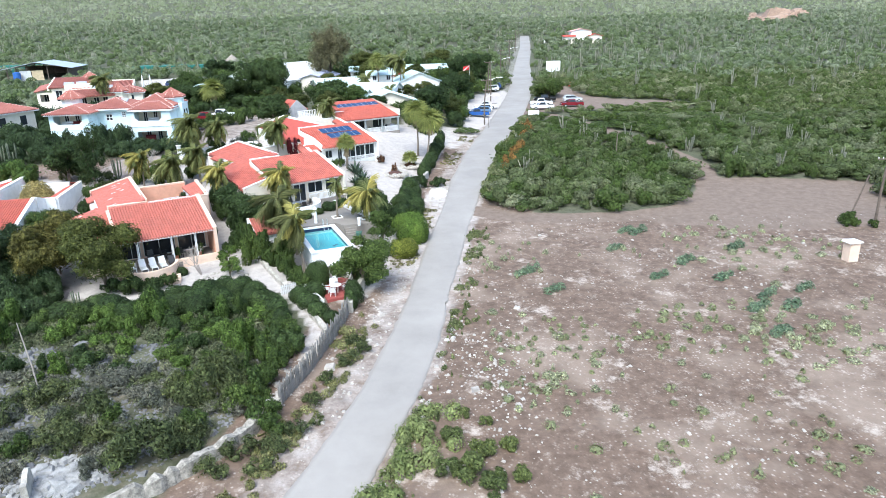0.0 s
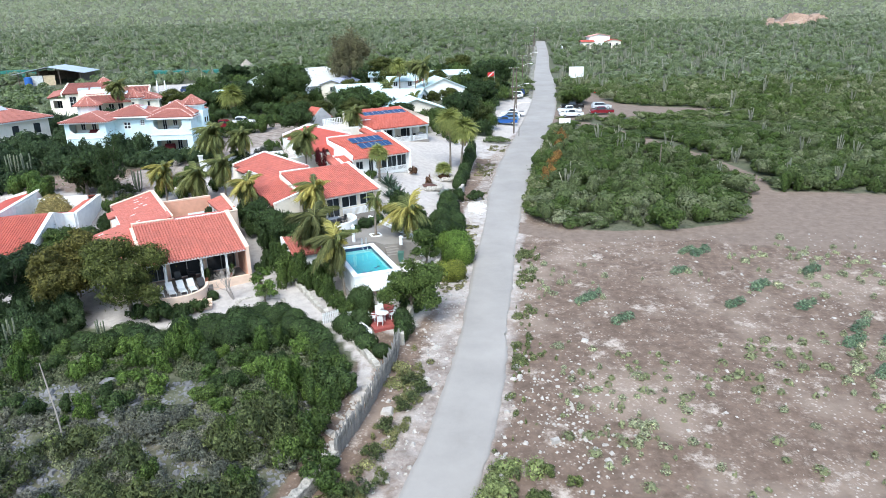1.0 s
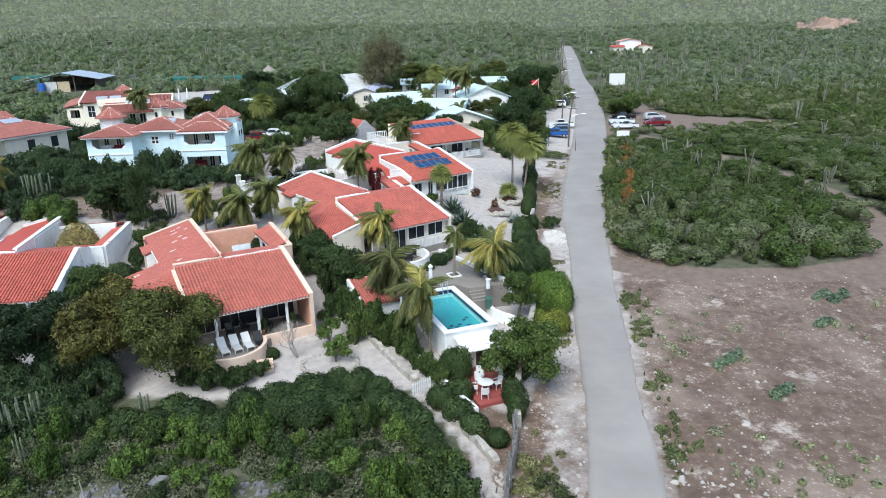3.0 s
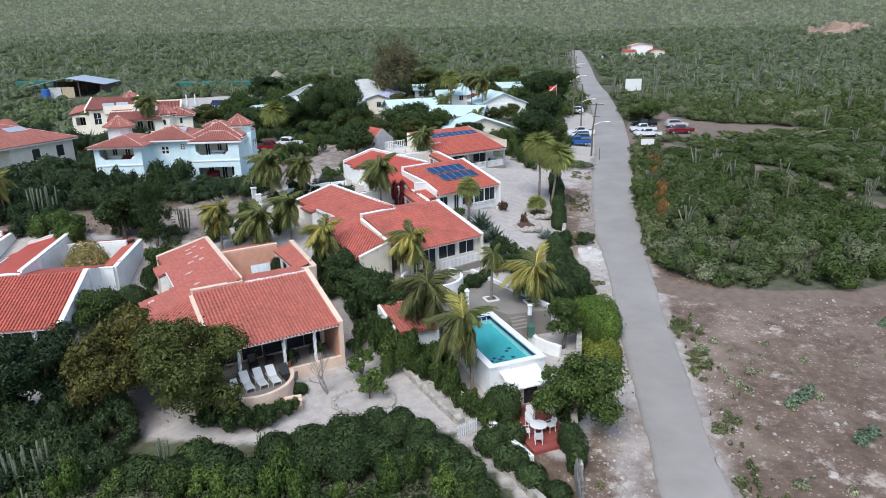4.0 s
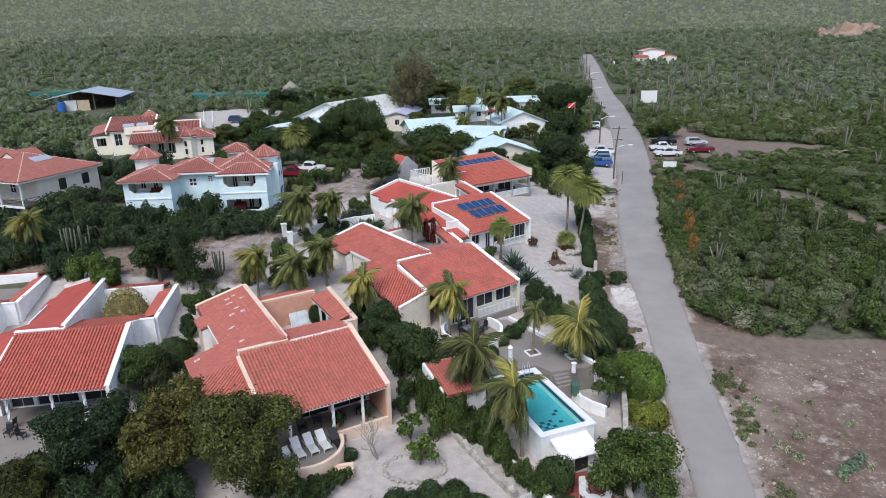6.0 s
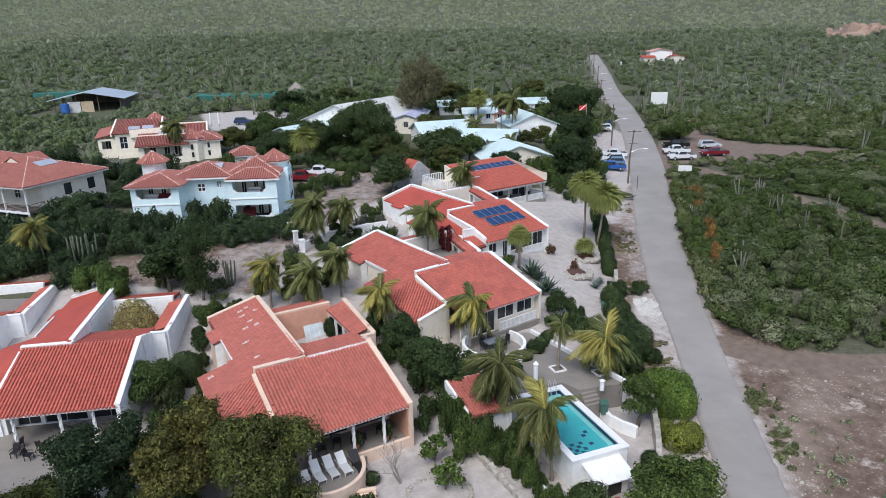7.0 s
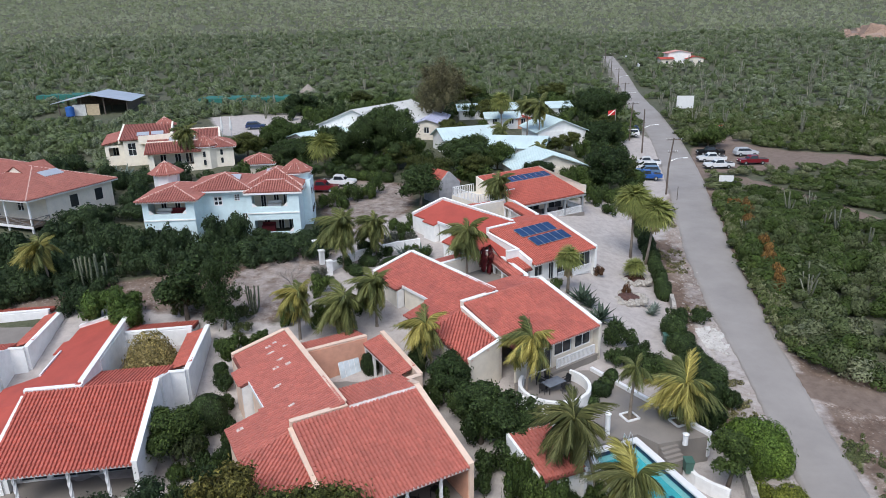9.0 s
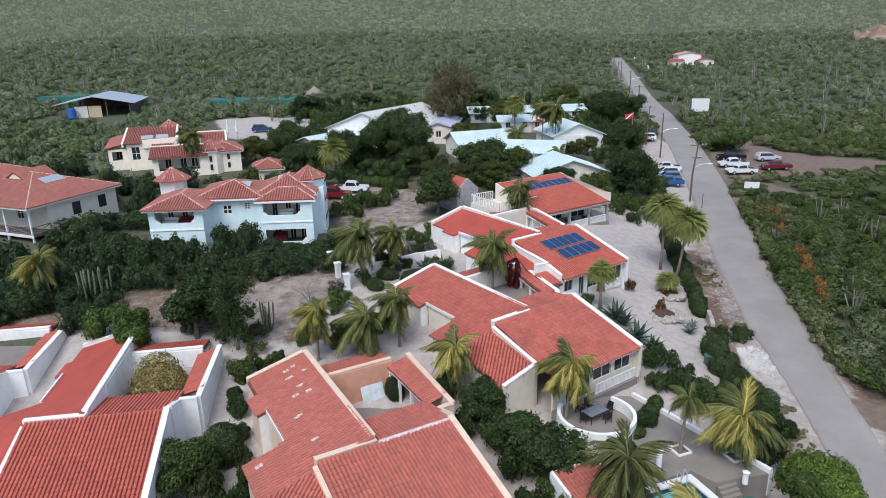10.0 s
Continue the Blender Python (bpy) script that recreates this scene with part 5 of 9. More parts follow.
        Mesh().hexa([(-0.31, -0.36, 0.95), (0.31, -0.36, 0.95), (0.31, 0.36, 0.95), (-0.31, 0.36, 0.95)], [(-0.3, -0.35, 1.0), (0.3, -0.35, 1.0), (0.3, 0.3, 1.06), (-0.3, 0.3, 1.06)]).part("lid", green, w)
        for s in (-0.25, 0.21):
            Mesh().tube([(s, 0.28, 0.1), (s + 0.05, 0.28, 0.1)], (0.1, 0.1), 10).part("wheel", DARK, w)


pool()


# ---- plants ----
def blobs(rg, centres, radii, flat=0.85, seg=6, rings=3, low=-1.3, rough=0.1):
    """Closed lumpy skins, one a centre: corners and four-sided faces."""
    c, r = np.asarray(centres, float), np.asarray(radii, float)
    m = len(c)
    a = np.linspace(0, 2 * math.pi, seg + 1)[None, :-1] + rg.uniform(0, 1, (m, 1))
    e = np.linspace(low, 1.42, rings + 1)
    k = r[:, None, None] * rg.uniform(1 - rough, 1 + rough, (m, rings + 1, seg))
    ce, se = np.cos(e)[None, :, None], np.sin(e)[None, :, None]
    p = np.stack([k * ce * np.cos(a)[:, None], k * ce * np.sin(a)[:, None], k * se * flat], -1) + c[:, None, None]
    i = np.arange(m * (rings + 1) * seg).reshape(m, rings + 1, seg)
    j = np.roll(i, -1, 2)
    return p.reshape(-1, 3), np.stack([i[:, :-1], j[:, :-1], j[:, 1:], i[:, 1:]], -1).reshape(-1, 4)


def knobs(rg, centres, radii, per, flat=0.85, lo=0.36, hi=0.58):
    """Smaller lumps over the upper skin of larger ones."""
    c, r = np.repeat(np.asarray(centres, float), per, 0), np.repeat(np.asarray(radii, float), per)
    d = rg.normal(size=(len(c), 3))
    d[:, 2] = np.abs(d[:, 2]) - 0.25
    d /= np.linalg.norm(d, axis=1)[:, None]
    return c + d * r[:, None] * 0.74 * [1, 1, flat], r * rg.uniform(lo, hi, len(c))


def cloud(rg, centres, radii, count, size, flat=0.85, slim=0.55, loose=0.45, spread=0.08):
    """Three-cornered leaves over the outer skin of lumps: corners (n, 3, 3)."""
    centres, radii = np.asarray(centres, float), np.asarray(radii, float)
    k = rg.choice(len(centres), count, p=radii ** 2 / (radii ** 2).sum())
    d = rg.normal(size=(count, 3))
    d[:, 2] = np.abs(d[:, 2]) * rg.choice([1, 1, 1, -1], count)
    d /= np.linalg.norm(d, axis=1)[:, None]
    out = rg.uniform(0.9, 1.06, count) + np.where(rg.random(count) < 0.12, rg.uniform(0, 3 * spread, count), 0)
    p = centres[k] + d * (radii[k] * out)[:, None] * [1, 1, flat]
    n = d + rg.normal(0, loose, (count, 3)) + [0, 0, 0.25]
    n /= np.linalg.norm(n, axis=1)[:, None]
    t = np.cross(n, rg.normal(size=(count, 3)))
    t /= np.linalg.norm(t, axis=1)[:, None]
    b = np.cross(n, t)
    s = size * rg.uniform(0.6, 1.5, (count, 1))
    return np.stack([p + t * s, p - t * s * 0.7 + b * s * slim, p - t * s * 0.7 - b * s * slim], 1)


def foliage_mesh(name, leaves, skins, material, leaf_tint, skin_tint):
    """Loose leaves and smooth skins in one mesh; a tint for each leaf and each skin corner."""
    sv, sf = skins
    n = len(leaves)
    V = np.concatenate([leaves.reshape(-1, 3), sv])
    loops = np.concatenate([np.arange(3 * n), (sf + 3 * n).ravel()])
    me = bpy.data.meshes.new(name)
    me.vertices.add(len(V))
    me.vertices.foreach_set("co", np.asarray(V, np.float32).ravel())
    me.loops.add(len(loops))
    me.loops.foreach_set("vertex_index", loops.astype(np.int32))
    me.polygons.add(n + len(sf))
    me.polygons.foreach_set("loop_start", np.concatenate([3 * np.arange(n), 3 * n + 4 * np.arange(len(sf))]).astype(np.int32))
    me.polygons.foreach_set("use_smooth", np.arange(n + len(sf)) >= n)
    me.materials.append(material)
    t = me.attributes.new("tint", "FLOAT", "POINT")
    t.data.foreach_set("value", np.concatenate([np.repeat(leaf_tint, 3), np.broadcast_to(skin_tint, len(sv))]).astype(np.float32))
    k = me.attributes.new("skin", "FLOAT", "POINT")
    k.data.foreach_set("value", (np.arange(len(V)) >= 3 * n).astype(np.float32))
    me.update(calc_edges=True)
    me.validate()
    return me


def leaf_mesh(name, quads4, material, tint=None):
    n = len(quads4)
    V = quads4.reshape(-1, 3)
    t = np.full(len(V), 0.5) if tint is None else np.repeat(tint, 4)
    return mesh_np(name, V, np.arange(n * 4).reshape(n, 4), material, t)


def lumps(rg, k, rx, h, base=0.25):
    """Centres and radii of the lumps of a crown that is rx wide and h high."""
    a = rg.uniform(0, 2 * math.pi, k)
    r = rx * np.sqrt(rg.uniform(0, 1, k)) * 0.68
    z = h * (base + (0.86 - base) * rg.uniform(0, 1, k) * (1 - 0.5 * (r / rx) ** 2))
    return np.stack([r * np.cos(a), r * np.sin(a), z], 1), rx * rg.uniform(0.3, 0.5, k)


SHRUBS = {}


def shrub_data(kind, variant, material, far=False):
    """A shrub of radius 1 and height about 1: a clipped dome, a wispy thorn bush or a lumpy leafy one."""
    key = (kind, variant, far)
    if key in SHRUBS:
        return SHRUBS[key]
    rg = np.random.default_rng(hash_of(kind) + variant)
    if kind.startswith("clipped"):
        a = rg.uniform(0, 6.28, 5)
        c = np.stack([0.26 * np.cos(a), 0.26 * np.sin(a), 0.4 + 0.08 * rg.normal(size=5)], 1)
        r = rg.uniform(0.6, 0.74, 5)
        skin = blobs(rg, c, r * 0.95, 0.82, 10, 5, -0.9, 0.05)
        leaves = cloud(rg, c, r, 260 if far else 1150, 0.075 if far else 0.042, 0.82, 0.6, 0.35, 0.03)
        # deep: skin tint below the leaves', inner shade put into the colour
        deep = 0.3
    elif kind in ("thorn", "sage", "olive"):
        c, r = lumps(rg, 8, 1.0, 1.0, 0.2)
        kc, kr = knobs(rg, c, r, 2)
        skin = blobs(rg, np.concatenate([c, kc]), np.concatenate([r * 0.75, kr * 0.8]), 0.8, 5, 2, -0.9, 0.2)
        leaves = cloud(rg, np.concatenate([c, kc]), np.concatenate([r, kr]), 720, 0.085, 0.85, 0.2, 0.9, 0.16)
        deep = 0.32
    elif far:
        c, r = lumps(rg, 9, 1.0, 1.0, 0.2)
        skin = blobs(rg, c, r * 0.86, 0.85, 6, 3, -0.9, 0.14)
        leaves = cloud(rg, c, r, 260, 0.085, 0.85)
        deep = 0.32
    else:
        c, r = lumps(rg, 7, 1.0, 1.0, 0.2)
        kc, kr = knobs(rg, c, r, 4)
        skin = blobs(rg, np.concatenate([c, kc]), np.concatenate([r * 0.86, kr * 0.9]), 0.85, 5, 3, -0.9, 0.12)
        leaves = cloud(rg, np.concatenate([c, kc]), np.concatenate([r, kr]), 1000, 0.056, 0.85)
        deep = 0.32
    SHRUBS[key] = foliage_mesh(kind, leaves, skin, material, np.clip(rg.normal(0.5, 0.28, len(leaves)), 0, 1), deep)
    return SHRUBS[key]


def hash_of(text):
    return sum((i + 1) * ord(ch) for i, ch in enumerate(text))


def shrub(name, label, x, y, r, h, material, kind, variant=0, z=None, group=""):
    ob = new(name, shrub_data(kind, variant, material, y > 92))
    g = on(x, y) if z is None else z
    rr = random.Random(round(x * 10 + y * 7))
    ob.matrix_world = pose(x, y, g - 0.05, 0, 0, rr.uniform(0, 360)) @ Matrix.Diagonal((r * rr.uniform(0.92, 1.1), r, h * rr.uniform(0.94, 1.1), 1))
    return tagged(ob, label, "shrub", group)


def tree(name, label, x, y, h, r, material, kind, seed=0, trunk=0.18, count=1500, size=0.16, base=0.45, z=None, k=22, flat=0.8):
    """A tapered trunk that forks into limbs, under a crown of lumps with many leaves."""
    g = on(x, y) if z is None else z
    v = root(name, label, "tree", pose(x, y, g, 0, 0, (seed * 77) % 360))
    rg = np.random.default_rng(hash_of(kind) + seed)
    c, rad = lumps(rg, k, r, h, base)
    rad = rad * 0.8
    wood = Mesh()
    fork = h * base * 0.8
    bend = Vector((rg.normal(0, 0.12), rg.normal(0, 0.12), 0))
    wood.tube([(0, 0, -0.3), bend * 0.5 * fork + Vector((0, 0, fork * 0.5)), bend * fork + Vector((0, 0, fork))], (trunk * 1.25, trunk, trunk * 0.8), 8)
    for i in range(min(k, 9)):
        end = Vector(c[i])
        mid = (bend * fork + Vector((0, 0, fork))) * 0.5 + end * 0.5 + Vector((0, 0, 0.1 * h))
        wood.tube([bend * fork + Vector((0, 0, fork * 0.95)), mid, end], (trunk * 0.6, trunk * 0.35, trunk * 0.12), 6)
    wood.part("trunk", BARK, v, "", True)
    kc, kr = knobs(rg, c, rad, 5, flat, 0.34, 0.58)
    airy = 0.36 if kind in ("casuarina", "conifer") else 0.82
    skin = blobs(rg, np.concatenate([c, kc]), np.concatenate([rad * min(0.8, airy + 0.15), kr * airy]), flat, 5, 2, -0.9, 0.15)
    leaves = cloud(rg, np.concatenate([c, kc]), np.concatenate([rad, kr]), count, size, flat, 0.22 if airy < 0.6 else 0.5, 0.6 if airy < 0.6 else 0.45, 0.2)
    # skin tinted darker than the leaves to stand for shade in the crown
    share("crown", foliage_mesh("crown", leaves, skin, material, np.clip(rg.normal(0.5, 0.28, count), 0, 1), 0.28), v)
    return v


def frond_mesh(kind, rg, length, droop, wind, material, pairs=44):
    """A feather palm leaf along +x: a bowed rib with hanging leaflets blown to one side."""
    quads4, tint = [], []
    s = np.linspace(0, 1, pairs)
    rib = np.stack([length * (s - 0.24 * s ** 2), wind * length * s ** 2, length * (0.42 * s - droop * s ** 2)], -1)
    for i in range(2, pairs):
        p, d = rib[i], rib[i] - rib[i - 1]
        d /= np.linalg.norm(d)
        side = np.cross(d, [0, 0, 1])
        side /= np.linalg.norm(side)
        ll = length * 0.34 * math.sin(math.pi * (0.22 + 0.66 * s[i])) + 0.12
        for sg in (-1, 1):
            way = side * sg * 0.45 + d * 0.55 + np.array([0.15, wind * 0.9, -0.72]) + rg.normal(0, 0.13, 3)
            way /= np.linalg.norm(way)
            w = d * 0.074 * length / 3
            mid = p + way * ll * 0.5
            tip = p + way * ll + np.array([0.06, 0, -0.34 * ll])
            quads4 += [(p - w * 0.6, mid - w, mid + w, p + w * 0.6), (mid - w, tip - w * 0.15, tip + w * 0.15, mid + w)]
            tint += [rg.uniform(0.1, 0.85)] * 2
        a, b = rib[i - 1], rib[i]
        u = side * 0.03
        quads4.append((a - u, b - u, b + u, a + u))
        tint.append(1.0)
    return leaf_mesh(kind, np.array(quads4), material, np.array(tint))


prg = np.random.default_rng(11)
LEAF_OLIVE = leafy("olive palm leaflets", (0.065, 0.084, 0.026), (0.22, 0.235, 0.09), 0.55, 0.25, 12.0, 0.35)
LEAF_GOLD = leafy("golden palm leaflets", (0.19, 0.175, 0.045), (0.5, 0.44, 0.14), 0.55, 0.25, 12.0, 0.35)
BOWS = ((0.8, 0.16), (1.05, 0.26), (1.3, 0.2), (0.65, -0.12), (0.95, -0.2))
FRONDS = [frond_mesh("frond", prg, 2.35, dr, wd, LEAF_OLIVE) for dr, wd in BOWS]
FRONDS_GOLD = [frond_mesh("frond", prg, 2.35, dr, wd, LEAF_GOLD) for dr, wd in BOWS]


def fan_leaf():
    q, t = [], []
    for k in range(21):
        a = radians(-105 + 210 * k / 20)
        tip = np.array([0.5 + 0.75 * math.cos(a), 0.7 * math.sin(a), 0.12 - 0.25 * abs(math.sin(a)) - 0.16 * (k % 3)])
        o, s = np.array([0.5, 0, 0.28]), np.array([-math.sin(a), math.cos(a), 0]) * 0.042
        mid = (o + tip) / 2 + [0, 0, 0.1]
        q += [(o, mid - s, tip, mid + s)]
        t.append(0.2 + 0.3 * (k % 3))
    q.append((np.array([0, -0.02, 0]), np.array([0.5, -0.02, 0.28]), np.array([0.5, 0.02, 0.28]), np.array([0, 0.02, 0])))
    t.append(0.9)
    return leaf_mesh("fan_leaf", np.array(q), LEAF_FAN, np.array(t))


LEAF_FAN = leafy("fan palm leaves", (0.13, 0.16, 0.05), (0.36, 0.38, 0.13), 0.55, 0.25, 12.0, 0.35)
FAN = fan_leaf()
COCONUT = plain("coconut husks", (0.3, 0.2, 0.06), 0.6)


NUT = Mesh().tube([(0, 0, -0.14), (0, 0, -0.07), (0, 0, 0.07), (0, 0, 0.14)], (0.03, 0.11, 0.11, 0.03), 7).data("coconut", COCONUT, True)


def palm(x, y, h, lean=(0.0, 0.0), size=1.0, fronds=17, seed=0, wind=200.0, z=None, label="coconut palm with wind-blown olive-green fronds", leaves=None):
    g = on(x, y) if z is None else z
    v = root("coconut_palm", label, "palm", pose(x, y, g), "garden palms")
    rg = random.Random(seed)
    pts = [(lean[0] * s ** 2, lean[1] * s ** 2, -0.3 + (h + 0.3) * s) for s in (0, 0.12, 0.3, 0.5, 0.7, 0.85, 1)]
    Mesh().tube(pts, (0.2, 0.14, 0.115, 0.105, 0.1, 0.09, 0.1), 9).part("trunk", PALMBARK, v, "", True)
    top = Vector(pts[-1])
    for i in range(fronds):
        off = (360 * i * 0.382 + rg.uniform(-14, 14)) % 360 - 180
        a = wind + off * (0.58 if i % 6 else 0.9)
        pitch = 54 - 100 * (i + 0.5) / fronds + rg.uniform(-10, 10) + 14 * (abs(off) > 110)
        share("frond", (leaves or FRONDS)[i % 5], v, Matrix.Translation(top) @ pose(0, 0, 0, 0, 0, a) @ pose(0, 0, 0, rg.uniform(-22, 22), -pitch, 0) @ Matrix.Scale(size * rg.uniform(0.6, 1.0), 4))
    for i in range(3):
        share("frond", FRONDS_GOLD[i], v, Matrix.Translation(top) @ pose(0, 0, 0, 0, 0, wind + (150, 200, 60)[i]) @ pose(0, 0, 0, 0, rg.uniform(38, 60), 0) @ Matrix.Scale(size * 0.8, 4), "dry golden hanging frond")
    for k in range(7):
        a = k * 0.9
        share("coconut", NUT, v, Matrix.Translation(top + Vector((0.2 * math.cos(a), 0.2 * math.sin(a), -0.2 - 0.06 * (k % 3)))))
    return v


def fan_palm(x, y, h, size=1.6, leaves=34, seed=0, skirt=True, label="tall fan palm with grey trunk and dry skirt", lean=0.0):
    v = root("fan_palm", label, "palm", pose(x, y, on(x, y)))
    rg = random.Random(seed)
    Mesh().tube([(-lean, 0, -0.3), (0.05 - 0.6 * lean, 0, h * 0.4), (0, 0.05, h)], (0.2, 0.14, 0.12), 9).part("trunk", PALMBARK, v, "", True)
    for i in range(leaves):
        a, p = i * 137.5, 80 - (108 if skirt else 75) * i / leaves + rg.uniform(-10, 10)
        share("leaf", FAN, v, Matrix.Translation((0, 0, h)) @ pose(0, 0, 0, 0, 0, a) @ pose(0, 0, 0, rg.uniform(-20, 20), -p, 0) @ Matrix.Scale(size * rg.uniform(0.85, 1.1), 4))
    if skirt:
        s = Mesh()
        for i in range(64):
            a = radians(i * 137.5)
            r = (0.25 + 0.45 * rg.random()) * size / 2
            z0, z1 = h - 0.05 - 0.3 * rg.random(), h - min(0.5 * h, 0.9 + rg.random() * 1.1)
            p, q = Vector((0.15 * math.cos(a), 0.15 * math.sin(a), z0)), Vector((r * math.cos(a), r * math.sin(a), z1))
            t = Vector((-math.sin(a), math.cos(a), 0)) * 0.07
            s.face(p - t * 0.3, q - t, q + t, p + t * 0.3)
        s.part("dry_skirt", plain("dry palm leaves", (0.36, 0.27, 0.16), 0.9), v)
    return v


for k, (x, y, h, sx, sy) in enumerate(((-38.1, 83.9, 4.2, 0.3, 0), (-31.5, 85.7, 4.0, 0, 0.2), (-33.8, 83.9, 3.4, -0.2, 0), (-26.3, 79.0, 4.4, -0.4, 0.2), (-19.0, 76.0, 5.2, 0.5, 0.4), (-8.55, 72.1, 4.6, 0.3, 0.3), (-36.3, 97.5, 4.8, 0.2, 0), (-33.1, 100.4, 4.0, 0, 0), (-23.2, 94.9, 4.6, 0.2, 0), (-18.5, 114.5, 4.4, -0.3, 0), (-65.1, 92.5, 4.6, -0.3, 0), (-69.6, 142.3, 6.4, 0, 0), (-10.7, 159.5, 7.3, 0, 0))):
    gold = k in (0, 3, 4, 5, 10)
    palm(x, y, h, (sx, sy), (1.45 if k == 6 else 1.1 + 0.1 * (k % 3)), 50, k, 200, None, "coconut palm with yellowing wind-blown fronds" if gold else "coconut palm with wind-blown olive-green fronds", [FRONDS_GOLD[0], FRONDS[1], FRONDS_GOLD[2], FRONDS[3], FRONDS_GOLD[4]] if gold else FRONDS)
LEAF_DUSK = leafy("dark palm leaflets", (0.05, 0.062, 0.022), (0.16, 0.165, 0.065), 0.55, 0.25, 12.0, 0.35)
FRONDS_DARK = [frond_mesh("frond", prg, 2.35, dr, wd, LEAF_DUSK) for dr, wd in BOWS]
FRONDS_MIX = [FRONDS[0], FRONDS_DARK[1], FRONDS_DARK[2], FRONDS_GOLD[3], FRONDS_DARK[4]]
palm(-13.8, 62.0, 5.0, (-0.5, 0.3), 1.25, 44, 31, 200, -2.4, "coconut palm with yellowing wind-blown fronds", FRONDS_MIX)
palm(-15.4, 66.6, 5.6, (-1.5, 0.3), 1.3, 44, 32, 200, -2.2, "coconut palm with dark olive wind-blown fronds", FRONDS_DARK)
palm(-8.7, 156.9, 7.2, (0, 0), 1.7, 26, 35)
palm(-15.9, 151.8, 4.0, (0, 0), 1.2, 18, 36)
palm(-10.2, 141.4, 3.0, (0, 0), 1.1, 18, 37)
fan_palm(-15.0, 170.7, 5.5, 2.2, 40, 6)
palm(-11.87, 72.8, 3.9, (0.2, 0), 0.8, 13, 33, 200, 0.0, "young palm with short fronds in a patio ring")
palm(-16.2, 150.6, 3.6, (0, 0), 0.8, 13, 34)
fan_palm(-3.6, 106.4, 6.6, 2.1, 80, 1)
fan_palm(-1.5, 105.0, 5.9, 2.1, 80, 2, True, "fan palm with dry skirt leaning over the hedge", 0.7)
fan_palm(-4.7, 100.2, 0.9, 1.25, 40, 3, False, "low fan palm in a stone-ringed bed")
fan_palm(-46.0, 139.1, 3.6, 2.6, 34, 4)
fan_palm(-13.2, 93.0, 3.4, 1.35, 40, 5, True, "slim palm with pale hanging dry fronds before the villa")

LEAF_BROWN = leafy("olive-brown leaves", (0.03, 0.041, 0.011), (0.112, 0.128, 0.038))
DARK_TREES = ((-31.8, 58.8, 7.9, 4.0), (-42.3, 59.6, 7.8, 3.4), (-20.7, 70.6, 5.2, 2.4), (-24.8, 76.0, 4.4, 1.9), (-22.6, 72.0, 5.0, 2.1), (-49.3, 87.1, 6.0, 2.6), (-36.5, 142.5, 11.0, 6.6), (-44.5, 144.4, 6.2, 5.2), (8.4, 183.3, 8.4, 6.4), (3.6, 159.3, 5.6, 4.6), (-1.2, 130.9, 7.4, 4.0), (-29.2, 119.4, 6.0, 3.3), (-22.9, 139.4, 5.8, 5.0), (-37.5, 154.0, 9.0, 5.2))
for k, (x, y, h, r) in enumerate(DARK_TREES):
    tree("broadleaf_tree", "dark green broadleaf tree with a dense crown", x, y, h, r, LEAF_BROWN if k == 0 else LEAF_DEEP if k == 1 else LEAF_DARK, "broadleaf", k, 0.2, 11000 if y < 80 else 4600, 0.115 if y < 80 else 0.18, 0.32)
LEAF_TURN = leafy("yellowing leaves", (0.04, 0.044, 0.014), (0.165, 0.15, 0.042))
MID_TREES = ((-37.4, 58.4, 7.0, 3.0), (-7.6, 57.6, 5.4, 3.0), (-6.6, 67.8, 4.4, 1.7), (-17.6, 139.1, 4.5, 3.6), (-57.7, 158.0, 5.8, 4.8), (-51.1, 148.8, 4.2, 2.9), (-44.2, 70.6, 4.0, 2.6), (26.9, 167.0, 4.6, 3.9))
for k, (x, y, h, r) in enumerate(MID_TREES):
    tree("garden_tree", "yellowing olive tree with an open crown" if k == 0 else "green garden tree with an open crown", x, y, h, r, LEAF_TURN if k == 0 else LEAF_MID, "garden", k, 0.13, 6500 if y < 80 else 3000, 0.11 if y < 80 else 0.17, 0.35)
tree("casuarina", "tall brownish-green feathery tree behind the bungalows", -27.7, 176.6, 14.0, 7.0, leafy("casuarina needles", (0.09, 0.085, 0.05), (0.21, 0.19, 0.115)), "casuarina", 3, 0.3, 7000, 0.3, 0.25, None, 30, 1.2)
tree("conifer", "dark slim feathery tree by the driveway", -45.3, 85.4, 9.0, 2.4, LEAF_DARK, "conifer", 2, 0.14, 6000, 0.15, 0.12, None, 30, 1.3)


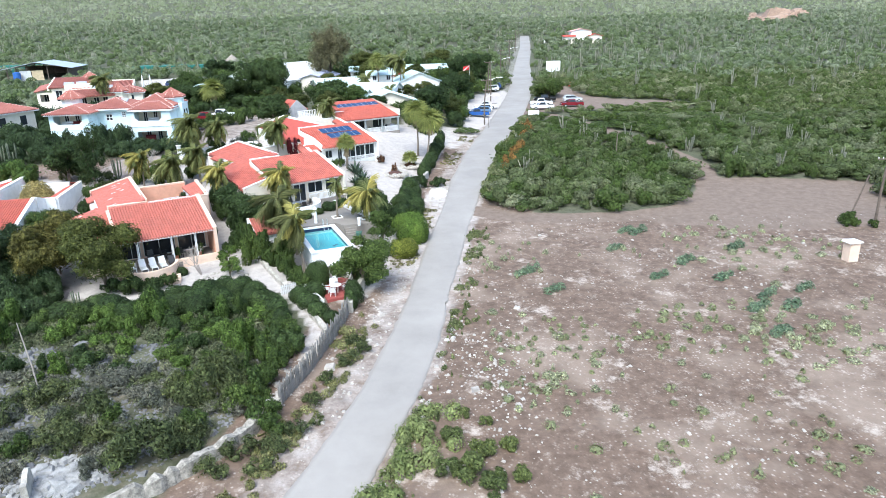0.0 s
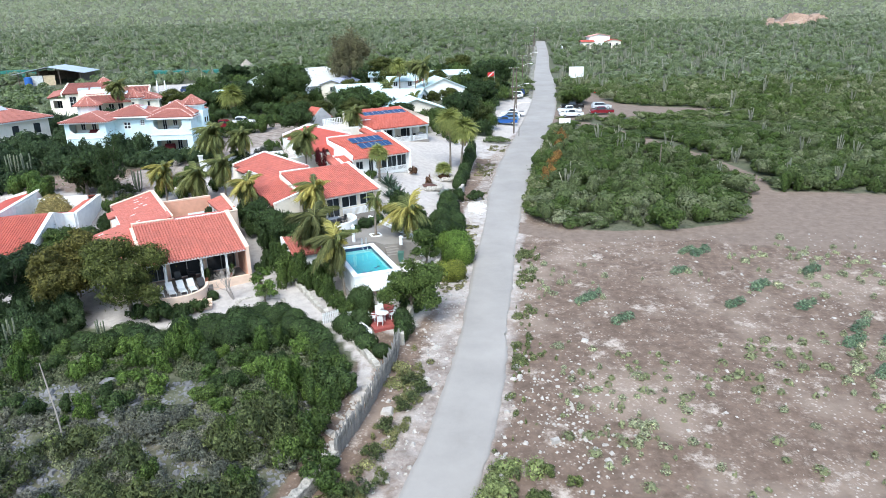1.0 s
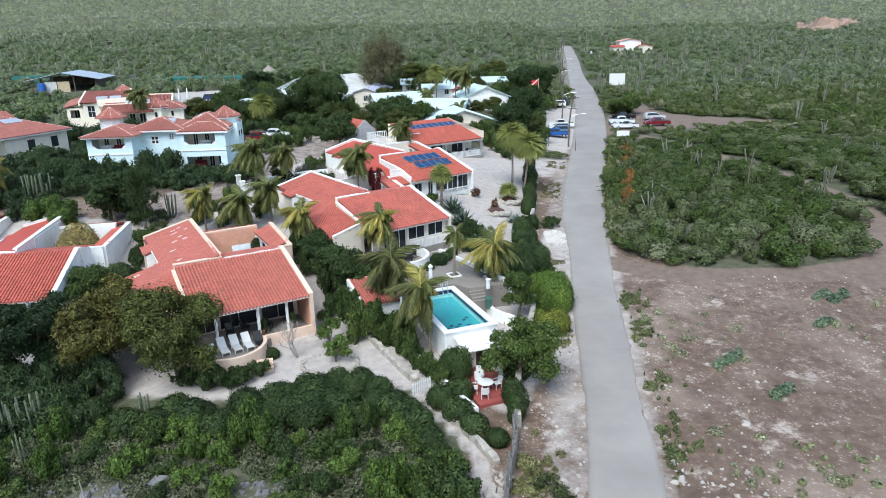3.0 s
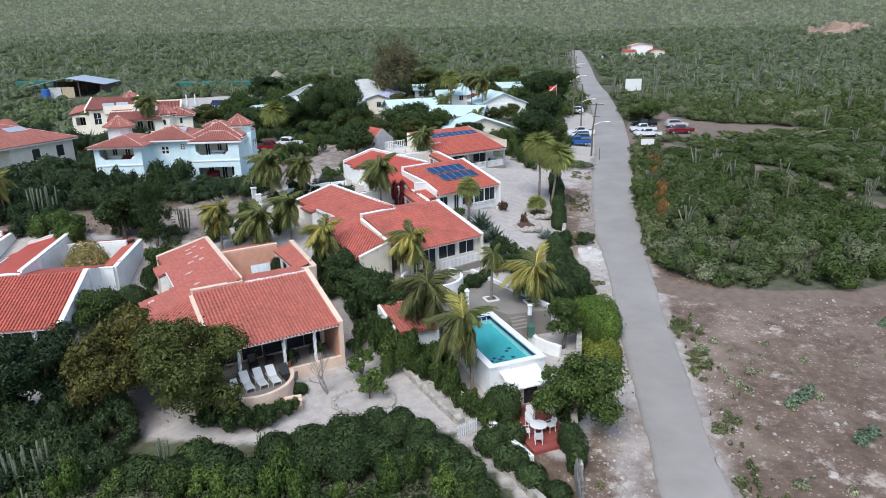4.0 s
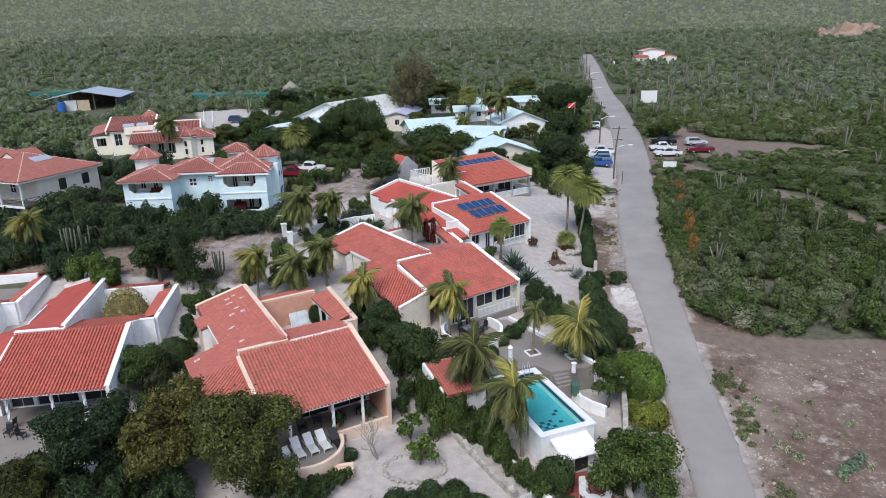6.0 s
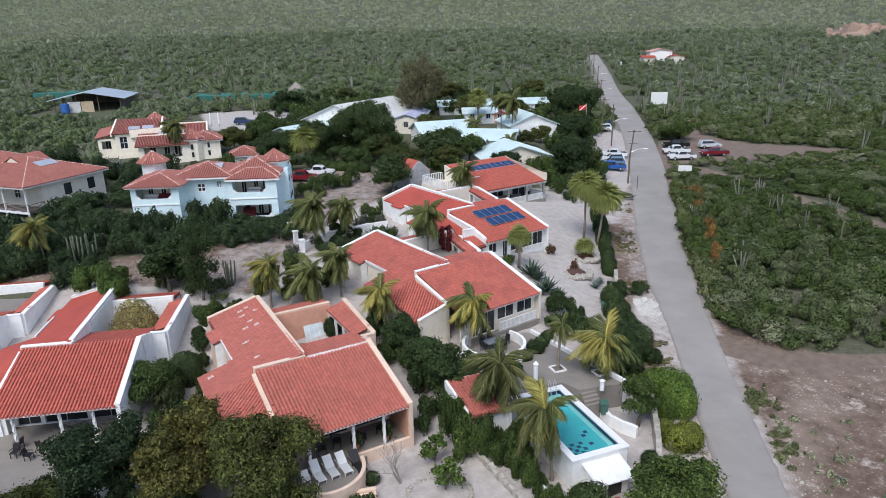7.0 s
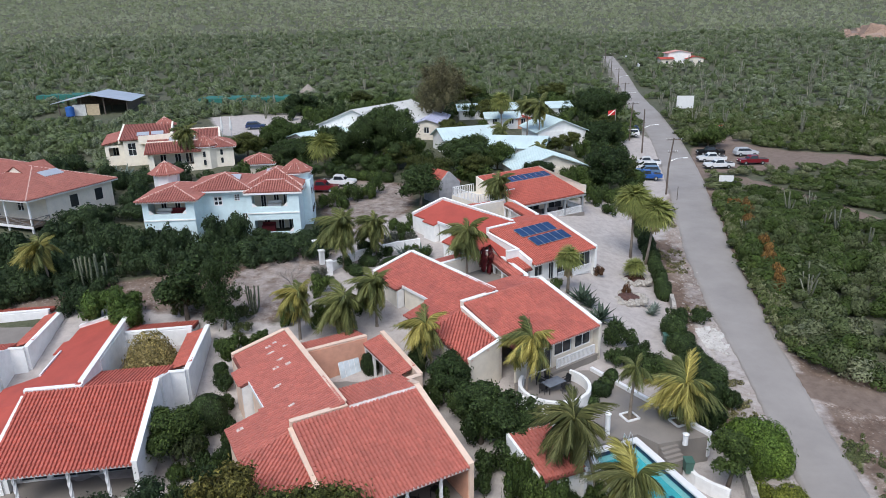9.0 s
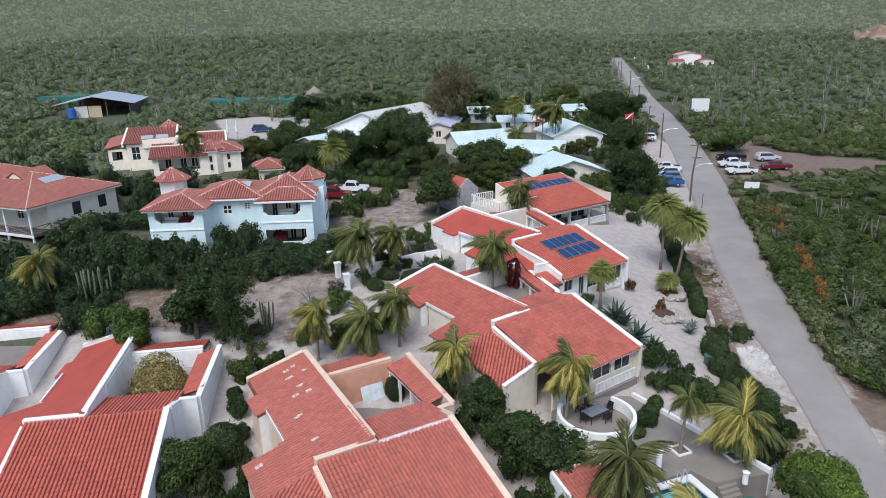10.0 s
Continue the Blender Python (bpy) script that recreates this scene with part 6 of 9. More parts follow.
# far scrub over plain and hill, one mesh
def scatter(name, label, xs, ys, rs, hs, material, per, leaf, seed, dry=None, seg=6, parts=1, levels=3):
    """Many bushes in one mesh, each of some lumps with leaves over them."""
    rg = np.random.default_rng(seed)
    n = len(xs)
    if dry is not None:
        tall = rg.random(n) < 0.05
        rs, hs = rs * np.where(tall, 1.7, 1.0), hs * np.where(tall, 1.4, 1.0)
    # dry(): bush tint that pales with distance in place of haze
    own = np.clip(rg.normal(0.45, 0.28, n) if dry is None else rg.normal(0, 0.16, n) + 0.4 * (rg.random(n) < 0.12) + dry(xs, ys), 0, 1)
    xs, ys, own, rs, hs = (np.repeat(v, parts) for v in (xs, ys, own, rs, hs))
    if parts > 1:
        a, q = rg.uniform(0, 6.28, len(xs)), rg.uniform(0.25, 0.75, len(xs))
        xs, ys = xs + q * rs * np.cos(a), ys + q * rs * np.sin(a)
        rs, hs = rs * rg.uniform(0.34, 0.66, len(rs)), hs * rg.uniform(0.4, 1.0, len(hs))
    n = len(xs)
    c, shape = np.stack([xs, ys, height(xs, ys)], -1), np.stack([rs, rs, hs], -1)
    sv, sf = blobs(rg, np.zeros((n, 3)), np.ones(n) * 0.86, 1.0, seg, levels, -0.15, 0.16)
    sv = (sv.reshape(n, -1, 3) * shape[:, None] + c[:, None]).reshape(-1, 3)
    d = rg.normal(size=(n, per, 3))
    d[..., 2] = np.abs(d[..., 2]) + 0.1
    d /= np.linalg.norm(d, axis=2)[..., None]
    p = c[:, None] + d * shape[:, None] * rg.uniform(0.85, 1.14, (n, per, 1))
    nn = d + rg.normal(0, 0.45, d.shape) + [0, 0, 0.3]
    nn /= np.linalg.norm(nn, axis=2)[..., None]
    t = np.cross(nn, rg.normal(size=d.shape))
    t /= np.linalg.norm(t, axis=2)[..., None]
    b = np.cross(nn, t)
    s = (leaf * rs)[:, None, None] * rg.uniform(0.6, 1.4, (n, per, 1))
    q = np.stack([p + t * s, p - t * s * 0.7 + b * s * 0.55, p - t * s * 0.7 - b * s * 0.55], 2).reshape(-1, 3, 3)
    tint = np.clip(np.repeat(own, per) + rg.normal(0.04, 0.14, n * per), 0, 1)
    # skins at 0.8 of the bush tint: shade behind the leaves, as colour
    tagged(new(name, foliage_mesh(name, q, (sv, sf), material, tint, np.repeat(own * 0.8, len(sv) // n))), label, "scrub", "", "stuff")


def wild(n, box, seed, keep=None):
    rg = np.random.default_rng(seed)
    x, y = rg.uniform(box[0], box[1], n), rg.uniform(box[2], box[3], n)
    ok = np.abs(x - road_x(y)) > np.where(y > 330, -1, 4.2)
    for plot in (PARKING, LOT, BAY, YARD, DRIVE, FIELD, BARNYARD):
        ok &= ~inside(x, y, plot)
    ok &= (off_line(x, y, TRACK) > 2.7) & ~inside(x, y, SCAR)
    if keep is not None:
        ok &= keep(x, y)
    return x[ok], y[ok], rg


village = [(-160, 190), (-100, 60), (0, 60), (6, 125), (12, 195), (0, 200), (-60, 215)]
def haze_pallor(x, y):
    """Greener by the road and in hollows, drier up the hill and paled there as by haze."""
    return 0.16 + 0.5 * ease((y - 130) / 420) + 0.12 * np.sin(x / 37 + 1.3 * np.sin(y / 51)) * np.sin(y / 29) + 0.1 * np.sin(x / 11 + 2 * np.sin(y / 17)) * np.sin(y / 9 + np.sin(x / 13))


def stand(name, label, xs, ys, rs, hs, material, seed, dry, k=6, count=110, size=0.075, seg=6, rings=3, tone=0.0):
    """Many thorn bushes in one mesh, each a turned and stretched one of seven lumpy shapes."""
    rg = np.random.default_rng(seed)
    n = len(xs)
    # where dry is given, far bushes take a paler tint in place of haze
    own = np.clip(rg.normal(tone, 0.2, n) + 0.5 * (rg.random(n) < 0.14) + (dry(xs, ys) if dry else 0.45), 0, 1)
    pick, turn = rg.integers(0, 7, n), rg.uniform(0, 6.28, n)
    L, SV, SF, LT, ST, base = [], [], [], [], [], 0
    for v in range(7):
        c, r = lumps(rg, k, 1.0, 1.0, 0.25)
        c[0], r[0] = (0, 0, 0.5), 0.6
        sv, sf = blobs(rg, c, r * 0.92, 0.75, seg, rings, -0.8, 0.16)
        lv = cloud(rg, c, r, count, size, 0.75, 0.5, 0.6, 0.14)
        i = np.flatnonzero(pick == v)
        co, si = np.cos(turn[i])[:, None], np.sin(turn[i])[:, None]

        def put(p):
            return np.stack([(p[:, 0] * co - p[:, 1] * si) * rs[i][:, None] + xs[i][:, None], (p[:, 0] * si + p[:, 1] * co) * rs[i][:, None] + ys[i][:, None], p[:, 2] * hs[i][:, None] + height(xs[i], ys[i])[:, None] - 0.05], -1)

        L.append(put(lv.reshape(-1, 3)).reshape(-1, 3, 3))
        SV.append(put(sv).reshape(-1, 3))
        SF.append((sf[None] + (np.arange(len(i)) * len(sv))[:, None, None]).reshape(-1, 4) + base)
        base += len(i) * len(sv)
        LT.append(np.clip(np.repeat(own[i], count) + np.tile(rg.normal(0.05, 0.2, count), len(i)), 0, 1))
        # skins at 0.7 of the bush tint, a coloured-in shade under the leaves
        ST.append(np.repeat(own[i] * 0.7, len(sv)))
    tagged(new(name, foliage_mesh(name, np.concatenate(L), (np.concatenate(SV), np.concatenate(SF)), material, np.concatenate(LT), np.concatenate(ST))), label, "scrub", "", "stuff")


x, y, rg = wild(1900, (5, 100, 76, 135), 1, lambda x, y: x < 30 + 0.5 * y)
stand("thorn_scrub", "dense green thorn scrub beside the road", x, y, rg.lognormal(0.55, 0.38, len(x)), rg.uniform(1.0, 2.7, len(x)) * np.where(y > 122, 0.75, 1), LEAF_NEAR, 2, haze_pallor, 6, 90, 0.08, 5, 3)
x, y, rg = wild(3000, (10, 136, 135, 205), 11)
stand("thorn_scrub", "green thorn scrub round the parking place", x, y, rg.lognormal(0.5, 0.32, len(x)), rg.uniform(1.0, 2.6, len(x)) * np.where((y < 156) & (x < 60), 0.6, 1), LEAF_NEAR, 12, haze_pallor, 4, 36, 0.13, 5, 2)
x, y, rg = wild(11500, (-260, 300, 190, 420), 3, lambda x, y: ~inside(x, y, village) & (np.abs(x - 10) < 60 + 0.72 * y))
stand("plain_scrub", "grey-green thorn scrub over the plain", x, y, rg.lognormal(0.75, 0.35, len(x)), rg.uniform(1.2, 3.0, len(x)), LEAF_HILL, 4, haze_pallor, 2, 5, 0.18, 5, 2)
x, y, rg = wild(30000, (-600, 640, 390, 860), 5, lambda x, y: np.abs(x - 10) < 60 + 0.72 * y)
scatter("hill_scrub", "dry scrub on the far hillside, paled as by haze", x, y, rg.lognormal(0.6, 0.4, len(x)), rg.uniform(0.9, 2.4, len(x)), LEAF_HILL, 2, 0.26, 6, haze_pallor, 5, 1, 1)
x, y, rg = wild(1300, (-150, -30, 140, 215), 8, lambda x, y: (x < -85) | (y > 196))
stand("plain_scrub", "thorn scrub beyond the houses", x, y, rg.lognormal(0.6, 0.3, len(x)), rg.uniform(1.2, 3.0, len(x)), LEAF_HILL, 9, haze_pallor, 4, 36, 0.13, 5, 2)


# ---- garden walls, terraces and furniture ----
def line_wall(name, label, pts, thick, top, material, rough=0.0, seg=0.8, base=-0.6):
    """A low wall that follows the ground along plan points, with an uneven top where rough is given."""
    r = random.Random(hash_of(name) + len(pts))
    f = Mesh()
    ring_prev = None
    out = [Vector(pts[0])]
    for a, b in zip(pts, pts[1:]):
        k = max(1, round((Vector(b) - Vector(a)).length / seg))
        out += [Vector(a).lerp(Vector(b), (i + 1) / k) for i in range(k)]
    rings = []
    for i, p in enumerate(out):
        d = (out[min(i + 1, len(out) - 1)] - out[max(i - 1, 0)]).normalized()
        n = Vector((-d.y, d.x)) * thick / 2 * (1 + r.uniform(-rough, rough))
        g = on(p.x, p.y)
        h = top * (1 + r.uniform(-rough, rough))
        rings.append([(p.x - n.x, p.y - n.y, g + base), (p.x - n.x * 0.85, p.y - n.y * 0.85, g + h), (p.x + n.x * 0.85, p.y + n.y * 0.85, g + h * (1 + r.uniform(-rough, rough) * 0.5)), (p.x + n.x, p.y + n.y, g + base)])
    for ring in rings:
        f.v += ring
    for i in range(len(rings) - 1):
        for s in range(4):
            a, b = i * 4 + s, i * 4 + (s + 1) % 4
            f.f.append((a, b, b + 4, a + 4))
    f.f += [(3, 2, 1, 0), tuple(range(len(f.v) - 4, len(f.v)))]
    return f.thing(name, material, label, "wall")


line_wall("stone_wall", "low rough stone wall along the garden path", [(-21.2, 68.5), (-18.6, 64.4), (-15.6, 59.3), (-14.6, 57.8)], 0.42, 0.42, STONE, 0.3, 0.3)
line_wall("stone_wall", "low rough stone wall beyond the garden gate", [(-13.6, 56.2), (-11.9, 53.2), (-9.6, 49.2)], 0.5, 0.4, STONE, 0.35, 0.4)
line_wall("garden_wall", "low whitewashed garden wall under the pool", [(-17.2, 65.0), (-15.7, 62.6), (-13.8, 59.0), (-12.3, 56.6), (-10.6, 53.8)], 0.35, 0.7, WHITE, 0.1)
line_wall("garden_wall", "weathered white wall along the road verge", [(-4.7, 72.0), (-4.9, 70.0), (-5.9, 65.0), (-7.3, 59.5), (-8.0, 54.2), (-8.1, 52.6)], 0.45, 1.1, STONE, 0.12)
line_wall("garden_wall", "low curved white wall beside the patio steps", [(-9.0, 69.0), (-8.6, 67.9), (-7.9, 67.1), (-7.0, 66.4)], 0.35, 0.9, WHITE, 0.03, 0.4)
line_wall("garden_wall", "weathered pale wall curving beside the thicket", [(-11.3, 39.0), (-12.2, 36.4), (-13.6, 34.2), (-16.5, 31.0), (-21, 28.2)], 0.62, 0.85, plain("weathered limestone", (0.3, 0.275, 0.24), 0.95, 0, 0.4, 3.0, 9.0, 0.9), 0.26, 0.4)
line_wall("garden_wall", "short white wall stub beside the rubble", [(-24.0, 32.2), (-23.2, 30.4)], 0.35, 1.1, STONE, 0.12, 0.5)
line_wall("garden_wall", "white wall beside the driveway gate", [(-37.6, 96.8), (-35.0, 100.5), (-31.0, 103.0), (-28.5, 104.0)], 0.3, 0.95, WHITE, 0.02)
line_wall("garden_wall", "short white wall stub at the end of the hedge", [(-2.6, 92.5), (-2.0, 95.4)], 0.45, 0.9, STONE, 0.1)
line_wall("retaining_wall", "tall white retaining wall below the cream villa", [(-21.8, 73.2), (-19.3, 74.4)], 0.3, 2.0, WHITE, 0.02)


def stake_fence():
    pts = [(-8.3, 52.4), (-8.4, 50.4), (-9.0, 47.5), (-9.9, 43.4), (-11.2, 39.1)]
    line = [Vector(pts[0])]
    for a, b in zip(pts, pts[1:]):
        k = round((Vector(b) - Vector(a)).length / 0.13)
        line += [Vector(a).lerp(Vector(b), (i + 1) / k) for i in range(k)]
    v = root("stake_fence", "tall fence of grey driftwood stakes by the road", "fence", pose(0, 0, 0))
    r = random.Random(5)
    shapes = [Mesh().tube([(0, 0, -0.4), (r.uniform(-0.04, 0.04), r.uniform(-0.04, 0.04), 0.8), (r.uniform(-0.08, 0.08), r.uniform(-0.08, 0.08), h), (r.uniform(-0.09, 0.09), 0, h + 0.12)], (0.07, 0.065, 0.055, 0.01), 6).data("stake", WOODGREY) for h in (1.25, 1.5, 1.65, 1.4)]
    for i, p in enumerate(line):
        share("stake", shapes[i % 4], v, pose(p.x + r.uniform(-0.04, 0.04), p.y, on(p.x, p.y), r.uniform(-5, 5), r.uniform(-5, 5), r.uniform(0, 360)))


stake_fence()
BLACK = plain("black plastic", (0.02, 0.02, 0.022), 0.5)


def lounger(x, y, z, turn, material, label):
    v = root("sun_lounger", label, "lounger", at(x, y, z, turn), "sun loungers")
    for s in (-0.3, 0.26):
        Mesh().box(s, -0.95, 0.24, s + 0.05, 0.95, 0.3).part("side_rail", material, v)
        for yy in (-0.85, 0.2):
            Mesh().box(s, yy, 0, s + 0.05, yy + 0.06, 0.24).part("leg", material, v)
    for k in range(9):
        Mesh().box(-0.26, -0.95 + k * 0.125, 0.3, 0.27, -0.85 + k * 0.125, 0.34).part("slat", material, v)
    Mesh().hexa([(-0.3, 0.15, 0.3), (0.31, 0.15, 0.3), (0.31, 0.85, 0.85), (-0.3, 0.85, 0.85)], [(-0.3, 0.1, 0.35), (0.31, 0.1, 0.35), (0.31, 0.8, 0.91), (-0.3, 0.8, 0.91)]).part("backrest", material, v)
    return v


def chair(x, y, z, turn, material, label, group, size=1.0):
    v = root("garden_chair", label, "chair", at(x, y, z, turn) @ Matrix.Scale(size, 4), group)
    Mesh().hexa([(-0.24, -0.24, 0.4), (0.24, -0.24, 0.4), (0.24, 0.24, 0.38), (-0.24, 0.24, 0.38)], [(-0.25, -0.25, 0.45), (0.25, -0.25, 0.45), (0.25, 0.25, 0.43), (-0.25, 0.25, 0.43)]).part("seat", material, v)
    Mesh().hexa([(-0.25, 0.2, 0.43), (0.25, 0.2, 0.43), (0.25, 0.25, 0.43), (-0.25, 0.25, 0.43)], [(-0.22, 0.3, 0.9), (0.22, 0.3, 0.9), (0.22, 0.35, 0.9), (-0.22, 0.35, 0.9)]).part("backrest", material, v)
    for a in (-0.23, 0.2):
        for b in (-0.22, 0.2):
            Mesh().box(a, b, 0, a + 0.04, b + 0.04, 0.41).part("leg", material, v)
        Mesh().box(a, -0.22, 0.62, a + 0.04, 0.26, 0.66).part("armrest", material, v)
    return v


def terrace_b():
    cx, cy, r = -29.0, 61.7, 2.6
    v = root("terrace", "raised curved terrace with a cream parapet wall", "terrace", pose(cx, cy, -1.7))
    n = 26
    arc = [radians(185 + 204 * k / n) for k in range(n + 1)]
    floor = [(r * math.cos(a), r * math.sin(a)) for a in arc] + [(2.6, 2.2), (0.8, 3.4), (-3.6, 1.2)]
    Mesh().hexa([(x, y, -1.5) for x, y in floor], [(x, y, 0) for x, y in floor]).part("terrace_floor", CONCRETE, v)
    w = Mesh()
    for k, a in enumerate(arc):
        for rr, z in ((r - 0.05, -1.5), (r - 0.05, 0.6), (r + 0.2, 0.6), (r + 0.2, -1.5)):
            w.v.append((rr * math.cos(a), rr * math.sin(a), z))
    for k in range(n):
        for s in range(4):
            a, b = k * 4 + s, k * 4 + (s + 1) % 4
            w.f.append((a, b, b + 4, a + 4))
    w.f += [(0, 1, 2, 3), tuple(range(len(w.v) - 1, len(w.v) - 5, -1))]
    w.part("parapet", PEACH, v)
    for x, y in ((-29.4, 61.5), (-28.6, 62.0), (-27.8, 62.4)):
        lounger(x, y, -1.7, 33, PLASTIC, "white slatted sun lounger on the terrace")
    lounger(-26.9, 62.6, -1.7, 33, BLACK, "black slatted sun lounger on the terrace")
    chair(-30.0, 60.8, -1.7, 30, PLASTIC, "low white plastic chair on the terrace", "terrace chairs")
    st = root("garden_steps", "short cream steps down from the curved terrace", "steps", pose(-26.0, 60.3, -2.6, 0, 0, 15))
    for k in range(3):
        Mesh().box(-0.9, -0.3 * k, -0.3, 0.6, -0.3 * k + 0.3, 0.75 - 0.18 * k).part("step", PEACH, st)
    # dark cane furniture in the porch
    for k, (u, w2) in enumerate(((-6.2, 1.4), (-4.9, 1.7), (-3.2, 1.3), (-1.5, 1.5))):
        p = VB.matrix_world @ Vector((u, w2, -2.85))
        chair(p.x, p.y, p.z, 30 + 70 * k, BLACK, "dark cane armchair in the porch", "porch armchairs", 1.25)


terrace_b()
EH = at(-7.2, 118.3, 5.6, 34.5)
for k, (u, w2) in enumerate(((-5.8, 1.2), (-4.6, 1.6), (-3.0, 1.2), (-1.8, 1.8))):
    p = EH @ Vector((u, w2, -2.5))
    chair(p.x, p.y, p.z, 40 + 60 * k, BLACK, "dark chair on the veranda", "veranda chairs", 1.1)
TERRACOTTA = plain("terracotta", (0.4, 0.16, 0.09), 0.85)
for u in (-3.9, -1.6):
    p = VB.matrix_world @ Vector((u, 0.55, -2.85))
    pot = root("potted_plant", "leafy green plant in a terracotta pot on the porch", "potted plant", pose(p.x, p.y, p.z), "porch pots")
    Mesh().tube([(0, 0, 0), (0, 0, 0.02), (0, 0, 0.4), (0, 0, 0.45)], (0.1, 0.17, 0.25, 0.27), 12).part("pot", TERRACOTTA, pot)
    share("foliage", shrub_data("potplant", 0, LEAF_MID, True), pot, Matrix.Translation((0, 0, 0.35)) @ Matrix.Diagonal((0.5, 0.5, 0.95, 1)))


def terrace_c():
    cx, cy, r, z = -16.9, 75.6, 2.6, 0.35
    v = root("terrace", "round white-walled terrace below the cream villa", "terrace", pose(cx, cy, z))
    n = 28
    full = [2 * math.pi * k / 32 for k in range(32)]
    Mesh().hexa([(r * math.cos(a), r * math.sin(a), -2.5) for a in full], [(r * math.cos(a), r * math.sin(a), 0) for a in full]).part("terrace_floor", CONCRETE, v)
    w = Mesh()
    arc = [radians(150 + 265 * k / n) for k in range(n + 1)]
    for a in arc:
        for rr, h in ((r - 0.12, -2.5), (r - 0.12, 0.85), (r + 0.14, 0.85), (r + 0.14, -2.5)):
            w.v.append((rr * math.cos(a), rr * math.sin(a), h))
    for k in range(n):
        for s in range(4):
            a, b = k * 4 + s, k * 4 + (s + 1) % 4
            w.f.append((a, b, b + 4, a + 4))
    w.f += [(0, 1, 2, 3), tuple(range(len(w.v) - 1, len(w.v) - 5, -1))]
    w.part("parapet", WHITE, v)
    t = root("patio_table", "dark glass-topped rectangular patio table", "table", at(cx, cy + 0.5, z, 35))
    Mesh().box(-0.85, -0.5, 0.7, 0.85, 0.5, 0.74).part("tabletop", plain("grey table glass", (0.2, 0.22, 0.25), 0.2), t)
    for a in (-0.75, 0.7):
        for b in (-0.42, 0.37):
            Mesh().box(a, b, 0, a + 0.05, b + 0.05, 0.7).part("leg", BLACK, t)
    for k, (dx, dy, tn) in enumerate(((-1.0, 1.1, 40), (-0.2, 1.6, 30), (1.2, 1.0, -50), (0.9, -0.3, 190), (-0.9, -0.4, 150))):
        chair(cx + dx * 0.9, cy + 0.4 + dy * 0.8, z, tn, BLACK, "dark mesh patio chair by the table", "patio chairs")


terrace_c()
for k, (x, y) in enumerate(((-51.8, 64.5), (-50.6, 64.2), (-50.4, 65.4), (-52.2, 65.6))):
    chair(x, y, -2.0, 90 * k, BLACK, "dark mesh chair on the white terrace", "white terrace chairs")
f = Mesh().tube([(0, 0, -1.0), (0, 0, 0)], (5.2, 5.2), 32)
f.thing("terrace", CONCRETE, "pale round terrace before the white villa", "terrace", "", pose(-51, 63.5, -2.0))


def pool_house():
    v = root("pool_house", "small lean-to with red tiled roof by the pool", "shed", at(-19.0, 65.1, 0.8, 24))
    p = lambda x, y: -0.25 + 0.13 * np.asarray(y, float)  # noqa: E731
    roof([(-0.1, -0.2), (2.9, -0.2), (2.9, 4.3), (-0.1, 4.3)], p, (0, -1), v, TILE_OLD)
    for a, b, za, zb in (((-0.15, -0.2), (-0.15, 4.4), -0.15, 0.45), ((2.95, -0.2), (2.95, 4.4), -0.15, 0.45), ((-0.1, 4.3), (2.9, 4.3), 0.4, 0.4)):
        Mesh().wall(a, b, 0.2, -4.0, za, zb).part("wall", WHITE, v)
    Mesh().wall((-0.05, 0.2), (2.85, 0.2), 0.2, -4, -0.4, -0.4).part("wall", WHITE, v)


pool_house()


def dining_set():
    d = root("paved_terrace", "dark red brick paved terrace under the pool", "terrace", at(-9.9, 57.6, on(-9.9, 57.6) + 0.1, 22))
    for i in range(14):
        for j in range(9):
            if i == j == 0:
                brick = Mesh().box(0, 0, -0.25, 0.2, 0.54, 0.03).data("brick", REDDECK)
            share("brick", brick, d, pose(-1.5 + i * 0.215 + 0.0, -2.5 + j * 0.56, 0.0))
    g = on(-9.9, 57.6) + 0.13
    t = root("garden_table", "round white plastic garden table", "table", pose(-9.9, 56.6, g))
    Mesh().tube([(0, 0, 0.68), (0, 0, 0.7), (0, 0, 0.73)], (0.5, 0.55, 0.54), 20).part("tabletop", PLASTIC, t)
    for k in range(4):
        a = radians(45 + 90 * k)
        Mesh().tube([(0.32 * math.cos(a), 0.32 * math.sin(a), 0), (0.28 * math.cos(a), 0.28 * math.sin(a), 0.69)], (0.03, 0.035), 6).part("leg", PLASTIC, t)
    for x, y, tn in ((-10.0, 55.7, 180), (-9.1, 57.0, -60), (-10.3, 57.5, 20), (-10.7, 56.4, 90), (-10.2, 58.3, 10)):
        chair(x, y, g, tn, PLASTIC, "white plastic stacking chair", "garden chairs")
    b = root("garden_gate", "low white picket gate across the path", "gate", at(-14.3, 56.9, on(-14.3, 56.9), 35))
    for k in range(9):
        Mesh().hexa([(-0.7 + k * 0.17, -0.03, 0), (-0.6 + k * 0.17, -0.03, 0), (-0.6 + k * 0.17, 0.03, 0), (-0.7 + k * 0.17, 0.03, 0)], [(-0.68 + k * 0.17, -0.03, 0.95), (-0.62 + k * 0.17, -0.03, 0.95), (-0.62 + k * 0.17, 0.03, 0.95), (-0.68 + k * 0.17, 0.03, 0.95)]).part("picket", PLASTIC, b)
    for z in (0.25, 0.7):
        Mesh().box(-0.75, 0.03, z, 0.82, 0.07, z + 0.08).part("rail", PLASTIC, b)


